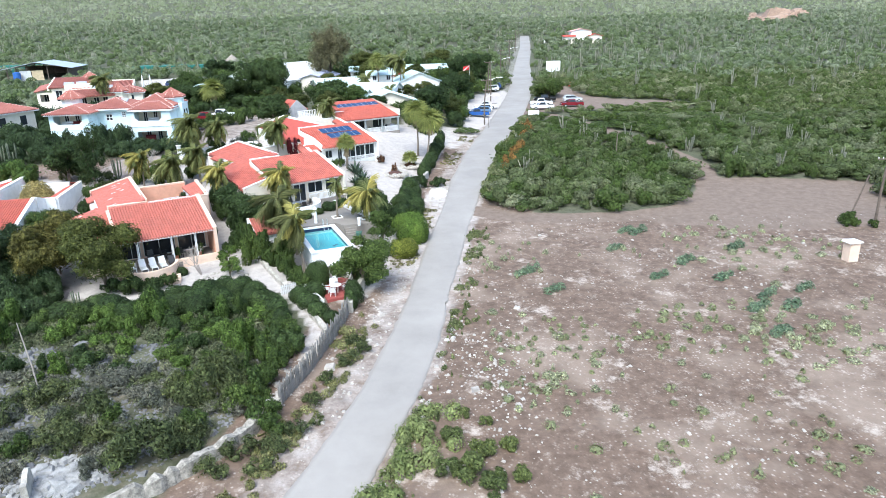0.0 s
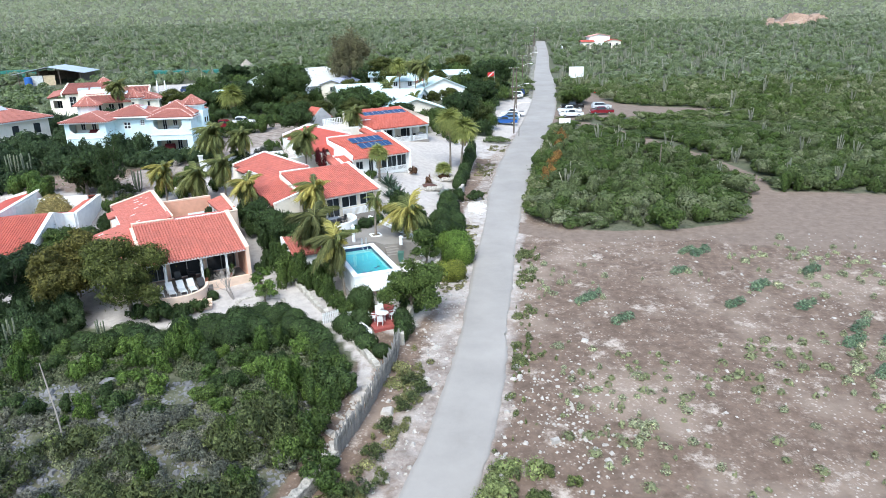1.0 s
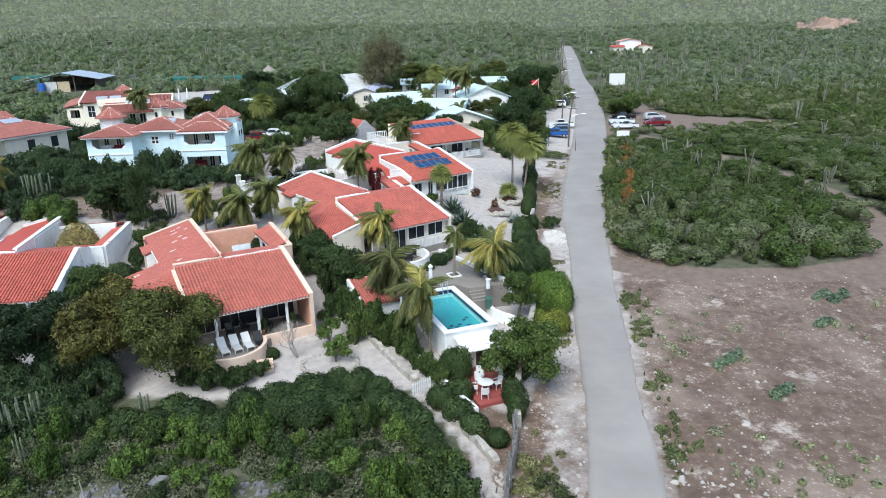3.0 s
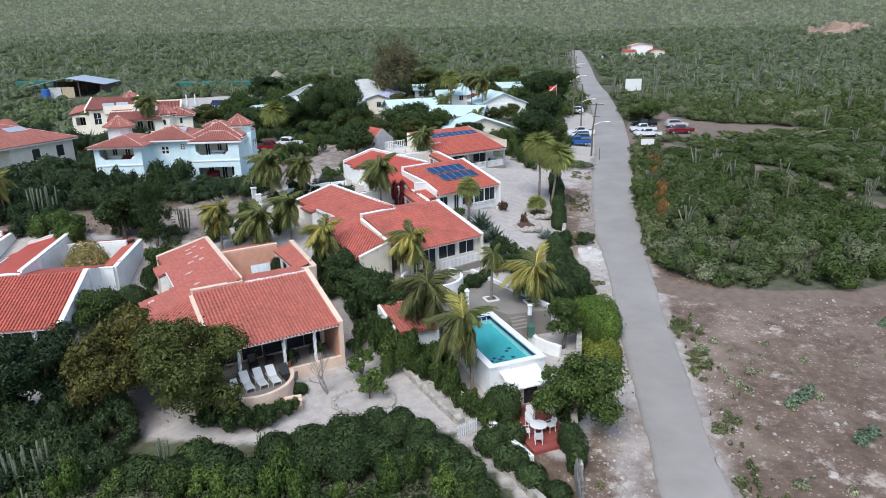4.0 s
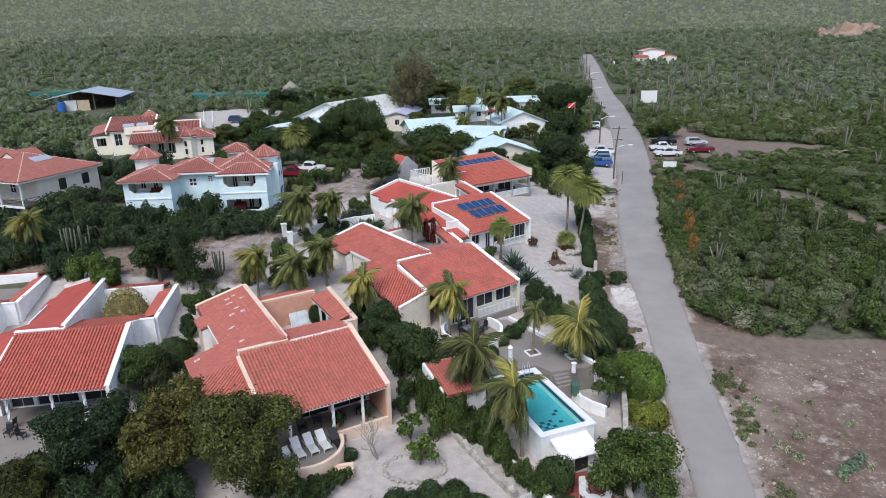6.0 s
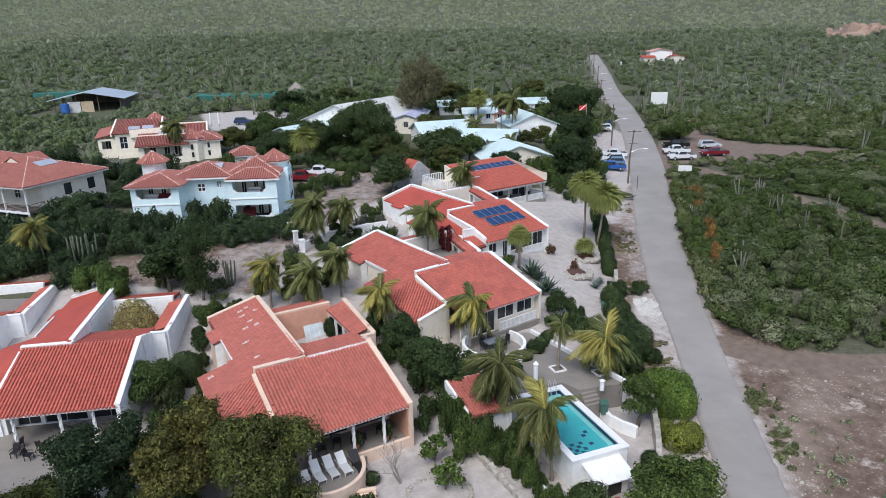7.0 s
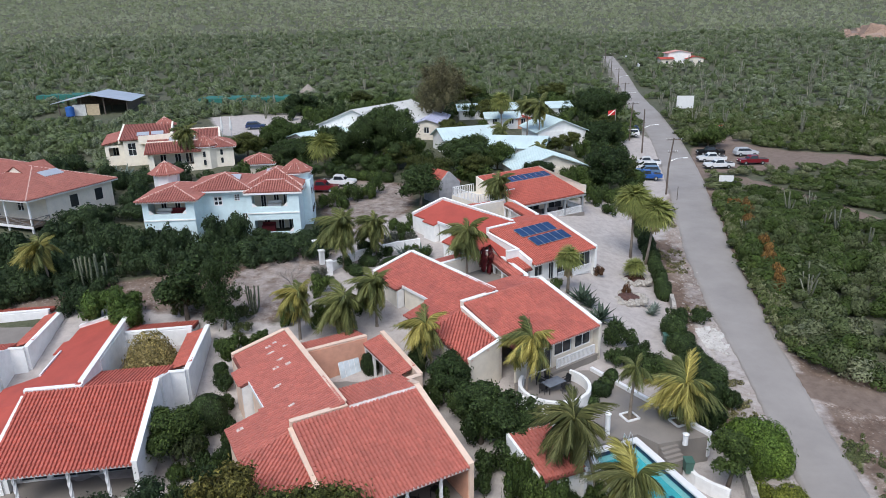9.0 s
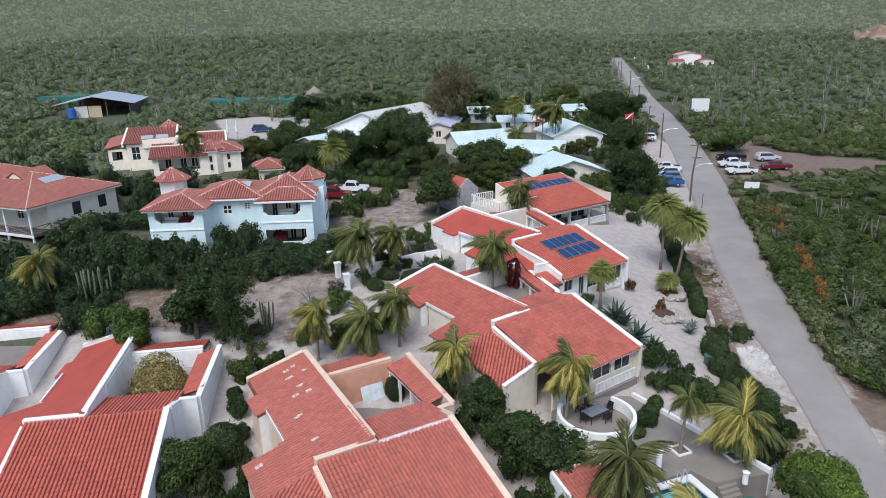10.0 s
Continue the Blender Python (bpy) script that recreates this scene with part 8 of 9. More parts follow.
tree("garden_tree", "small open green tree in a stone ring", -21.6, 63.4, 2.5, 1.3, LEAF_FRESH, "garden", 22, 0.06, 420, 0.12, 0.25, None, 9)
tree("garden_tree", "small open green tree in a stone ring", -20.9, 61.2, 2.0, 1.4, LEAF_FRESH, "garden", 23, 0.06, 420, 0.12, 0.2, None, 9)
grove("planter_shrub", "low dark plant along the porch edge", [(-27.3 + 0.7 * k, 64.9 + 0.3 * k, 0.42, 0.5 + 0.25 * (k % 3 == 0)) for k in range(5)] + [(-26.0, 62.0, 0.75, 0.9)], LEAF_DARK, "clipped", 2, "shrub", "porch plants")


def bare_tree(x, y, h, seed, label, material):
    v = root("bare_tree", label, "tree", pose(x, y, on(x, y)))
    r = random.Random(seed)
    f = Mesh()

    def grow(p, d, length, rad, depth):
        q = p + d * length
        f.tube([p, (p + q) / 2 + Vector((r.uniform(-0.06, 0.06), r.uniform(-0.06, 0.06), 0)), q], (rad, rad * 0.8, rad * 0.6), 5)
        if depth:
            for _ in range(3):
                grow(q, (d + Vector((r.uniform(-0.8, 0.8), r.uniform(-0.8, 0.8), r.uniform(0, 0.4)))).normalized(), length * 0.7, rad * 0.55, depth - 1)

    for _ in range(4):
        grow(Vector((0, 0, -0.1)), Vector((r.uniform(-0.6, 0.6), r.uniform(-0.6, 0.6), 1)).normalized(), h * 0.35, 0.06, 3)
    f.part("crown", material, v)


PALE = plain("pale bare twigs", (0.34, 0.3, 0.27), 0.9)
bare_tree(-23.9, 61.8, 3.6, 3, "leafless pale frangipani on the gravel", PALE)
bare_tree(-40.6, 92.8, 3.2, 4, "leafless pale shrub beside the driveway", PALE)


def stone_data(seed):
    r = random.Random(seed)
    ring = lambda rr, z: [(rr * math.cos(a) * r.uniform(0.75, 1.1), rr * math.sin(a) * r.uniform(0.75, 1.1), z * r.uniform(0.8, 1.1)) for a in (0.2, 1.2, 2.3, 3.4, 4.4, 5.5)]  # noqa: E731
    f = Mesh().hexa(ring(0.95, -0.3), ring(1.0, 0.35))
    k = len(f.v) - 6
    top = ring(0.6, 0.75)
    f.f.pop(1)
    n = len(f.v)
    f.v += top
    f.f += [(k + i, k + (i + 1) % 6, n + (i + 1) % 6, n + i) for i in range(6)] + [tuple(range(n, n + 6))]
    return f.data("stone", STONE)


STONES = [stone_data(k) for k in range(5)]
for k in range(30):
    a = 2 * math.pi * k / 30
    s = 0.16 + 0.05 * (k % 3)
    tagged(new("edging_stone", STONES[k % 5]), "pale stone in a ring on the gravel", "stone", "stone ring").matrix_world = pose(-21.3 + 2.1 * math.cos(a), 60.8 + 1.5 * math.sin(a), on(-21.3, 60.8), 0, 0, k * 40) @ Matrix.Scale(s, 4)
for c, (x, y, rr) in enumerate(((-6.7, 94.7, 1.25), (-4.7, 100.0, 1.2))):
    for k in range(26):
        a, w = 2 * math.pi * k / 26, rr + 0.45 * (k % 2)
        tagged(new("edging_stone", STONES[(k + c) % 5]), "pale coral stone round a planting bed", "stone", "bed stones").matrix_world = pose(x + w * math.cos(a), y + w * math.sin(a), on(x, y), 0, 0, k * 50) @ Matrix.Scale(0.28 + 0.12 * (k % 3), 4)
    Mesh().tube([(0, 0, -0.2), (0, 0, 0.2), (0, 0, 0.5)], (rr, rr * 0.95, rr * 0.4), 14).thing("planting_bed", plain("dark red-brown soil", (0.09, 0.045, 0.036), 0.95, 0, 0.3, 3.0), "mound of dark soil inside a stone ring", "bed", "", pose(x, y, on(x, y)))


grove("bed_plant", "spiky plant with reddish leaves in a stone bed", [(-6.7, 95.4, 0.55, 1.4), (-4.2, 99.7, 0.5, 0.8), (-5.0, 99.4, 0.5, 0.8), (-9.0, 99.0, 0.8, 1.1)], leafy("reddish leaves", (0.06, 0.03, 0.02), (0.17, 0.09, 0.05)), "redbed", 0, "shrub", "bed plants")


# ---- cacti and agaves ----
def arm_data(seed):
    r = random.Random(seed)
    d, h = r.uniform(0.1, 0.6), r.uniform(2.0, 3.6)
    me = Mesh().tube([(0.05, 0, -0.2), (d, 0, 0.25 * h), (d * 1.2, 0.02, 0.6 * h), (d * 1.3, 0, h), (d * 1.3, 0, h + 0.1)], (0.08, 0.095, 0.095, 0.085, 0.03), 8).data("arm", CACTUS, True)
    t = me.attributes.new("tint", "FLOAT", "POINT")
    t.data.foreach_set("value", np.full(len(me.vertices), 0.5, np.float32))
    return me


ARMS = [arm_data(k) for k in range(7)]
for k, (x, y) in enumerate(((-32.2, 53.9), (-38.6, 52.6), (-39.6, 52.0), (-26.9, 55.6), (-60.2, 93.1), (-61.4, 92.4), (-46.2, 87.4), (-43.2, 88.0), (-37.5, 49.5), (-17.8, 53.6))):
    v = root("column_cactus", "grey-green columnar cactus with upright arms", "cactus", pose(x, y, on(x, y), 0, 0, k * 70) @ Matrix.Scale((0.62, 0.85, 0.8, 0.35, 1.1, 1.1, 0.9, 0.8, 0.6, 0.4)[k], 4), "garden cacti")
    for i in range(5 + k % 4):
        share("arm", ARMS[(k + i) % 7], v, pose(0, 0, 0, 0, 0, i * 137.5 + k * 20))


def agave(x, y, r, material, label):
    v = root("agave", label, "succulent", pose(x, y, on(x, y)))
    leaf = Mesh()
    leaf.face((0, -0.08, 0.05), (0.55, -0.11, 0.45), (1.0, 0, 0.75), (0.55, 0.0, 0.4)).face((0, 0.08, 0.05), (0.55, 0.0, 0.4), (1.0, 0, 0.75), (0.55, 0.11, 0.45)).face((0, -0.08, 0.05), (0.55, 0.0, 0.4), (0, 0.08, 0.05))
    me = leaf.data("leaf", material)
    t = me.attributes.new("tint", "FLOAT", "POINT")
    t.data.foreach_set("value", np.full(len(me.vertices), 0.6, np.float32))
    for k in range(22):
        share("leaf", me, v, pose(0, 0, 0, 0, 0, k * 137.5) @ pose(0, 0, 0, 0, 25 - 55 * k / 22, 0) @ Matrix.Scale(r * (0.8 + 0.2 * (k % 2)), 4))


BLUEGREY = leafy("blue-grey agave", (0.1, 0.13, 0.12), (0.2, 0.25, 0.24), 0.5)
for x, y, r in ((-4.6, 92.6, 0.8), (-4.2, 93.4, 0.7), (-5.0, 91.8, 0.8), (-28.2, 100.0, 1.6), (-30.0, 100.8, 1.4), (-77.9, 135.9, 2.4), (-80.5, 137.5, 2.0), (-14.0, 88.6, 1.0)):
    agave(x, y, r, BLUEGREY, "spiky blue-grey agave rosette on the gravel")
SWORD = leafy("dark sword leaves", (0.03, 0.05, 0.04), (0.085, 0.125, 0.095), 0.5)
for x, y, r in ((-12.0, 91.7, 1.7), (-11.4, 90.9, 1.3), (-10.7, 88.8, 1.6), (-9.6, 87.6, 1.2), (-11.6, 87.8, 1.2)):
    agave(x, y, r, SWORD, "large dark green agave at the villa corner")


# ---- field, verges and far cacti ----
def pebbles(name, label, xs, ys, size, material, seed):
    rg = np.random.default_rng(seed)
    n = len(xs)
    s = size * rg.lognormal(0, 0.6, n)
    a = rg.uniform(0, 6.28, n)
    base = np.array([(-1, -0.7, -0.4), (1, -0.8, -0.4), (0.9, 0.8, -0.4), (-0.9, 0.7, -0.4), (-0.6, -0.4, 0.5), (0.6, -0.5, 0.45), (0.5, 0.45, 0.55), (-0.5, 0.4, 0.4)])
    p = base * rg.uniform(0.75, 1.2, (n, 8, 3)) * s[:, None, None]
    c, d = np.cos(a)[:, None], np.sin(a)[:, None]
    v = np.stack([p[..., 0] * c - p[..., 1] * d + xs[:, None], p[..., 0] * d + p[..., 1] * c + ys[:, None], p[..., 2] + height(xs, ys)[:, None]], -1)
    q = np.array([(0, 1, 5, 4), (1, 2, 6, 5), (2, 3, 7, 6), (3, 0, 4, 7), (4, 5, 6, 7)])
    Q = (np.arange(n)[:, None, None] * 8 + q).reshape(-1, 4)
    tagged(new(name, mesh_np(name, v.reshape(-1, 3), Q, material)), label, "stones", "", "stuff")


rg = np.random.default_rng(20)
x, y = rg.uniform(-1.6, 1.6, 2600), rg.uniform(84.4, 89.8, 2600)
ok = (np.abs(road_x(y) - 2.35 - 1.5 - x) < 1.25 + 0.3 * np.sin(3 * y)) & (y + 0.8 * x > 84.8)
pebbles("white_gravel", "patch of white gravel beside the road", x[ok], y[ok], 0.04, plain("white gravel stones", (0.58, 0.56, 0.53), 0.9, 0, 0.1), 19)
rg = np.random.default_rng(21)
x, y = rg.uniform(0, 75, 8000), rg.uniform(20, 76, 8000)
lot = np.sin(x * 0.35 + 2 * np.sin(y * 0.2)) + np.sin(y * 0.45 + 1.3 * np.sin(x * 0.23)) + rg.normal(0, 0.6, len(x))
ok = inside(x, y, FIELD) & (lot > 0.2) & (np.abs(x - road_x(y)) > 3)
CORAL = plain("pale coral rubble", (0.42, 0.385, 0.35), 0.9, 0, 0.2)
pebbles("field_stones", "pale coral stones strewn over the dirt field", x[ok], y[ok], 0.045, CORAL, 22)
x, y = rg.uniform(-9, 9, 6200), rg.uniform(25, 130, 6200)
d = road_x(y) - x
ok = ((d > 2.3) & (d < np.where(y > 92, 5.2, 6.5))) | ((d < -2.2) & (d > -3.8) & (y < 66))
x, y = np.concatenate([x[ok], rg.normal(3.4, 1.5, 420)]), np.concatenate([y[ok], rg.normal(41.5, 5.0, 420)])
ok = np.abs(x - road_x(y)) > 2.3
pebbles("verge_stones", "pale stones along the road verges", x[ok], y[ok], 0.06, CORAL, 23)
x, y = rg.normal(-22.6, 1.0, 1300), rg.normal(32.4, 0.8, 1300)
pebbles("rubble_heap", "heap of pale coral rubble by the wall", x, y, 0.12, plain("pale heaped coral", (0.29, 0.285, 0.28), 0.95, 0, 0.3), 24)
x, y = rg.uniform(0, 1, 500), rg.normal(0, 0.35, 500)
pebbles("fence_rubble", "pale rubble along the foot of the stake fence", -12.4 + 2.9 * x + y, 37.6 + 11 * x - 0.3 * y, 0.09, CORAL, 29)
x, y = rg.uniform(-44, -12.5, 9000), rg.uniform(29.5, 48, 9000)
ok = inside(x, y, thicket) & (x < np.interp(y, [29, 34, 39, 44, 48], [-18, -14.4, -12.2, -11.6, -11]))
pebbles("grey_rubble", "grey coral rock between the thorn bushes", x[ok], y[ok], 0.085, plain("grey reef rock", (0.17, 0.168, 0.172), 0.95, 0, 0.3), 25)

ux, uy = rg.uniform(-50, -12.5, 2200), rg.uniform(34, 52.5, 2200)
ok = inside(ux, uy, thicket) & (rg.random(2200) < 0.4 + 0.6 * ease((uy - 43) / 6))
for a, b, c in BARE:
    ok &= (ux - a) ** 2 + (uy - b) ** 2 > c * c
scatter("undergrowth", "low tangled thorn undergrowth filling the thicket", ux[ok], uy[ok], rg.uniform(0.35, 0.9, ok.sum()), rg.uniform(0.25, 0.9, ok.sum()), leafy("tangled undergrowth", (0.045, 0.062, 0.03), (0.16, 0.17, 0.12), 0.8, 0.3, 9.0), 30, 0.16, 55, None, 5, 1, 2)
x, y = rg.uniform(164, 228, 260), rg.uniform(374, 434, 260)
ok = inside(x, y, SCAR)
pebbles("rock_outcrop", "tan boulders on the bare scar of the hillside", x[ok], y[ok], 1.3, plain("tan rock", (0.36, 0.25, 0.19), 0.95, 0, 0.25), 26)

LEAF_FIELD = leafy("field herbs", (0.19, 0.21, 0.14), (0.33, 0.35, 0.25))
LEAF_BLUE = leafy("blue-green milkweed", (0.075, 0.12, 0.085), (0.14, 0.195, 0.14))
x, y = rg.uniform(3, 66, 3000), rg.uniform(22, 75, 3000)
grp = np.sin(x * 0.22 + 1) + np.sin(y * 0.31 + 0.6 * np.sin(x * 0.15)) + rg.normal(0, 1.0, len(x))
ok = inside(x, y, FIELD) & (grp > 1.45)
scatter("field_herbs", "low grey-green herbs in patches over the field", x[ok], y[ok], np.minimum(rg.lognormal(-1.25, 0.5, ok.sum()), 0.55), rg.uniform(0.2, 0.6, ok.sum()), LEAF_FIELD, 46, 0.17, 31)
cx = np.array([21.7, 22.4, 17.3, 13.7, 4.6, 7.6, 9.7, 22.0, 24.9, 29.4, 15.9, 20.9, 5.2, 9.1, 26.8, 19.4, 23.6, 12.0, 17.8, 14.5])
cy = np.array([50.5, 47.5, 46.9, 46.6, 40.5, 47.4, 49.1, 41.0, 45.2, 45.7, 45.3, 32.7, 43.4, 39.4, 50.2, 50.8, 34.8, 35.2, 37.6, 33.0])
k = rg.integers(0, len(cx), 180)
x, y = cx[k] + rg.normal(0, 1.9, len(k)), cy[k] + rg.normal(0, 1.3, len(k))
scatter("field_bushes", "rounded sage-green herb bushes on the field", x, y, np.minimum(rg.lognormal(-1.25, 0.4, len(k)), 0.5), rg.uniform(0.2, 0.5, len(k)), leafy("sage herbs", (0.2, 0.21, 0.115), (0.34, 0.35, 0.21), 0.85, 0.15, 5.0, 0.5), 130, 0.085, 37)
y = rg.uniform(28, 38.5, 34)
x = road_x(y) + 2.6 + np.abs(rg.normal(0.7, 1.0, len(y)))
scatter("verge_shrubs", "leafy green bushes at the edge of the field", x, y, rg.uniform(0.3, 0.85, len(y)), rg.uniform(0.4, 1.2, len(y)), leafy("verge bush leaves", (0.12, 0.155, 0.06), (0.25, 0.28, 0.13), 0.85, 0.2, 6.0, 0.7), 220, 0.085, 38)
bx = np.array([20.4, 7.6, 10.0, 26.5, 29.3, 20.2, 26.2, 30.2, 26.3, 18.0, 24.0, 32.0, 28.4, 8.4, 21.6])
by = np.array([71.1, 60.1, 56.1, 51.6, 51.6, 58.5, 58.1, 65.1, 47.3, 66.0, 62.0, 55.0, 54.0, 60.6, 70.6])
bx, by = np.concatenate([bx, bx + 0.7, bx - 0.6]), np.concatenate([by, by + 0.4, by - 0.5])
scatter("milkweed", "blue-green milkweed clumps on the field", bx, by, rg.uniform(0.35, 0.65, len(bx)), rg.uniform(0.4, 0.9, len(bx)), LEAF_BLUE, 60, 0.22, 32)
y = rg.uniform(24, 76, 1100)
x = road_x(y) + np.interp(y, ROAD_Y, ROAD_W) / 2 + np.abs(rg.normal(0.5, 0.9, len(y))) + 0.35
keep = np.sin(y * 0.9) + np.sin(y * 0.37 + 1) + rg.normal(0, 1.1, len(y)) > 1.0
x, y = x[keep], y[keep]
scatter("verge_herbs", "rough green herbs along the road edge", x, y, rg.lognormal(-1.75, 0.5, len(x)), rg.uniform(0.08, 0.45, len(x)), leafy("verge herbs", (0.06, 0.08, 0.035), (0.15, 0.17, 0.085)), 40, 0.22, 33)
y = rg.uniform(28, 52, 190)
x = road_x(y) - rg.uniform(3.6, 8.5, len(y))
ok = x > np.interp(y, [28, 39, 43, 48, 52], [-13.5, -10.3, -9.2, -8.2, -7.6])
scatter("verge_shrubs", "scrubby bushes between the fence and the road", x[ok], y[ok], rg.lognormal(-1.2, 0.5, ok.sum()), rg.uniform(0.12, 0.6, ok.sum()), leafy("dry verge scrub", (0.085, 0.095, 0.04), (0.21, 0.21, 0.11)), 80, 0.18, 34)
y = rg.uniform(84, 132, 420)
x = road_x(y) + np.interp(y, ROAD_Y, ROAD_W) / 2 + np.abs(rg.normal(0.4, 1.0, len(y))) + 0.5
stand("verge_shrubs", "dense bushes along the edge of the road", x, y, rg.uniform(0.4, 1.2, len(x)), rg.uniform(0.5, 1.6, len(x)), LEAF_NEAR, 35, haze_pallor, 4, 60, 0.11, 5, 2)
y = rg.uniform(62, 128, 420)
x = road_x(y) - np.interp(y, ROAD_Y, ROAD_W) / 2 - rg.uniform(0.5, 3.6, len(y))
keep = ((y < 84) | (y > 90.5)) & (np.sin(y * 0.42 + 0.8) + 0.5 * np.sin(y * 1.1) > 0.1) & (x > np.interp(y, [62, 72, 88, 101, 113], [-6, -4, -2.4, -0.4, 1.2]))
scatter("verge_grass", "dry olive grass tufts on the gravel verge", x[keep], y[keep], rg.lognormal(-1.3, 0.4, keep.sum()), rg.uniform(0.08, 0.3, keep.sum()), leafy("dry verge grass", (0.09, 0.09, 0.045), (0.19, 0.18, 0.1)), 30, 0.2, 39)
bx = np.array([11.6, 14.9, 15.9, 9.6, 10.9, 13.2, 12.4, 16.4])
by = np.array([103.8, 117.4, 124.8, 97.0, 100.2, 109.4, 106.2, 121.6])
stand("rusty_bushes", "bushes with rust-coloured dry leaves beside the road", bx, by, rg.uniform(0.8, 1.3, len(bx)), rg.uniform(2.2, 3.0, len(bx)), LEAF_RUST, 36, None, 7, 260, 0.08, 6, 3)


PALE_CACTUS = leafy("pale dry cactus", (0.2, 0.21, 0.17), (0.32, 0.32, 0.27), 0.9, 0.15)


def far_cacti(n, box, seed, h0, h1, keep=None):
    x, y, rg = wild(n, box, seed, keep)
    v, q, t = [], [], []
    m = len(x)
    arms = 6
    a = rg.uniform(0, 6.28, (m, arms))
    d = rg.uniform(0.2, 1.1, (m, arms))
    h = rg.uniform(h0, h1, (m, 1)) * rg.uniform(0.55, 1.0, (m, arms))
    z = height(x, y)[:, None] + 0 * a
    bx, by = x[:, None] + 0.15 * np.cos(a), y[:, None] + 0.15 * np.sin(a)
    tx, ty = x[:, None] + d * np.cos(a), y[:, None] + d * np.sin(a)
    r = 0.09
    out = []
    for k in range(3):
        o, p = 2.09 * k, 2.09 * (k + 1)
        out.append(np.stack([np.stack([bx + r * math.cos(o), by + r * math.sin(o), z], -1), np.stack([bx + r * math.cos(p), by + r * math.sin(p), z], -1), np.stack([tx + r * math.cos(p), ty + r * math.sin(p), z + h], -1), np.stack([tx + r * math.cos(o), ty + r * math.sin(o), z + h], -1)], 2))
    qs = np.concatenate([o.reshape(-1, 4, 3) for o in out])
    tagged(new("wild_cacti", leaf_mesh("wild_cacti", qs, PALE_CACTUS, np.tile(rg.uniform(0, 1, m * arms), 3))), "pale columnar cacti standing over the scrub", "cacti", "", "stuff")


far_cacti(150, (14, 190, 150, 330), 41, 3.2, 5.6)
far_cacti(26, (12, 60, 90, 150), 43, 2.4, 4.0)
far_cacti(1000, (-320, 360, 190, 560), 42, 2.5, 5.0, lambda x, y: np.abs(x - 10) < 60 + 0.72 * y)


# ---- vehicles ----
GLASSCAR = plain("car glass", (0.02, 0.025, 0.03), 0.05, 0, 0.1, 1, 5, 0)
TYRE = plain("tyre rubber", (0.02, 0.02, 0.02), 0.8)


def prism(profile, y0, y1, inset=0.0):
    """A side profile (x, z) pushed across from y0 to y1; inset narrows its upper part."""
    top = max(z for _, z in profile)
    low = min(z for _, z in profile)
    k = lambda z: inset * (z - low) / (top - low)  # noqa: E731
    return Mesh().hexa([(x, y1 - k(z), z) for x, z in profile], [(x, y0 + k(z), z) for x, z in profile])


def vehicle(name, label, x, y, turn, colour, kind, group="parked cars"):
    paint = plain(f"{name} paint {hash_of(label) % 97}", colour, 0.25, 0, 0.05, 1.0, 30, 0)
    v = root(name, label, "car", at(x, y, on(x, y) + 0.02, turn), group)
    w = 0.88
    if kind == "pickup":
        prism([(-2.55, 0.42), (2.5, 0.42), (2.55, 0.75), (2.4, 0.98), (1.15, 1.05), (-2.55, 1.02)], -w, w).part("body", paint, v)
        prism([(-0.75, 1.03), (1.15, 1.05), (0.55, 1.68), (-0.65, 1.7)], -w + 0.04, w - 0.04, 0.16).part("cab", paint, v)
        Mesh().box(-2.4, -w + 0.1, 1.021, -0.85, w - 0.1, 1.03).part("load_bed", DARK, v)
        glass = [(-0.66, 1.12), (0.98, 1.12), (0.52, 1.6), (-0.58, 1.62)]
    else:
        prism([(-2.15, 0.4), (2.1, 0.4), (2.2, 0.7), (2.05, 0.92), (1.0, 1.0), (-2.15, 1.0)], -w, w).part("body", paint, v)
        prism([(-2.1, 0.99), (1.1, 1.0), (0.3, 1.6), (-1.75, 1.62)], -w + 0.04, w - 0.04, 0.18).part("cab", paint, v)
        glass = [(-1.85, 1.08), (0.85, 1.08), (0.27, 1.52), (-1.65, 1.54)]
    for s in (-1, 1):
        a, b = (w - 0.07, w - 0.02) if s > 0 else (-w + 0.02, -w + 0.07)
        m = prism(glass, a, b)
        m.v = [(px, py - s * 0.12 * (pz - 1.08) / 0.5, pz) for px, py, pz in m.v]
        m.part("side_window", GLASSCAR, v)
    fx = glass[1][0] + 0.12
    f = Mesh().hexa([(fx + 0.05, -0.7, 1.1), (fx + 0.05, 0.7, 1.1), (fx + 0.01, 0.7, 1.09), (fx + 0.01, -0.7, 1.09)], [(glass[2][0] + 0.13, -0.6, 1.55), (glass[2][0] + 0.13, 0.6, 1.55), (glass[2][0] + 0.08, 0.6, 1.56), (glass[2][0] + 0.08, -0.6, 1.56)])
    f.part("windscreen", GLASSCAR, v)
    for wx in (-1.5, 1.55) if kind == "pickup" else (-1.35, 1.35):
        for s in (-1, 1):
            wheel = Mesh().tube([(wx, s * 0.7, 0.34), (wx, s * 0.92, 0.34)], (0.34, 0.34), 14).part("wheel", TYRE, v)
            Mesh().tube([(wx, s * 0.9, 0.34), (wx, s * 0.935, 0.34)], (0.19, 0.17), 10).part("rim", STEEL, wheel)
    front = 2.5 if kind == "pickup" else 2.14
    for s in (-0.62, 0.62):
        Mesh().box(front - 0.03, s - 0.16, 0.68, front + 0.05, s + 0.16, 0.84).part("headlight", PLASTIC, v)
    Mesh().box(front - 0.02, -w, 0.42, front + 0.1, w, 0.58).part("bumper", DARK, v)
    return v


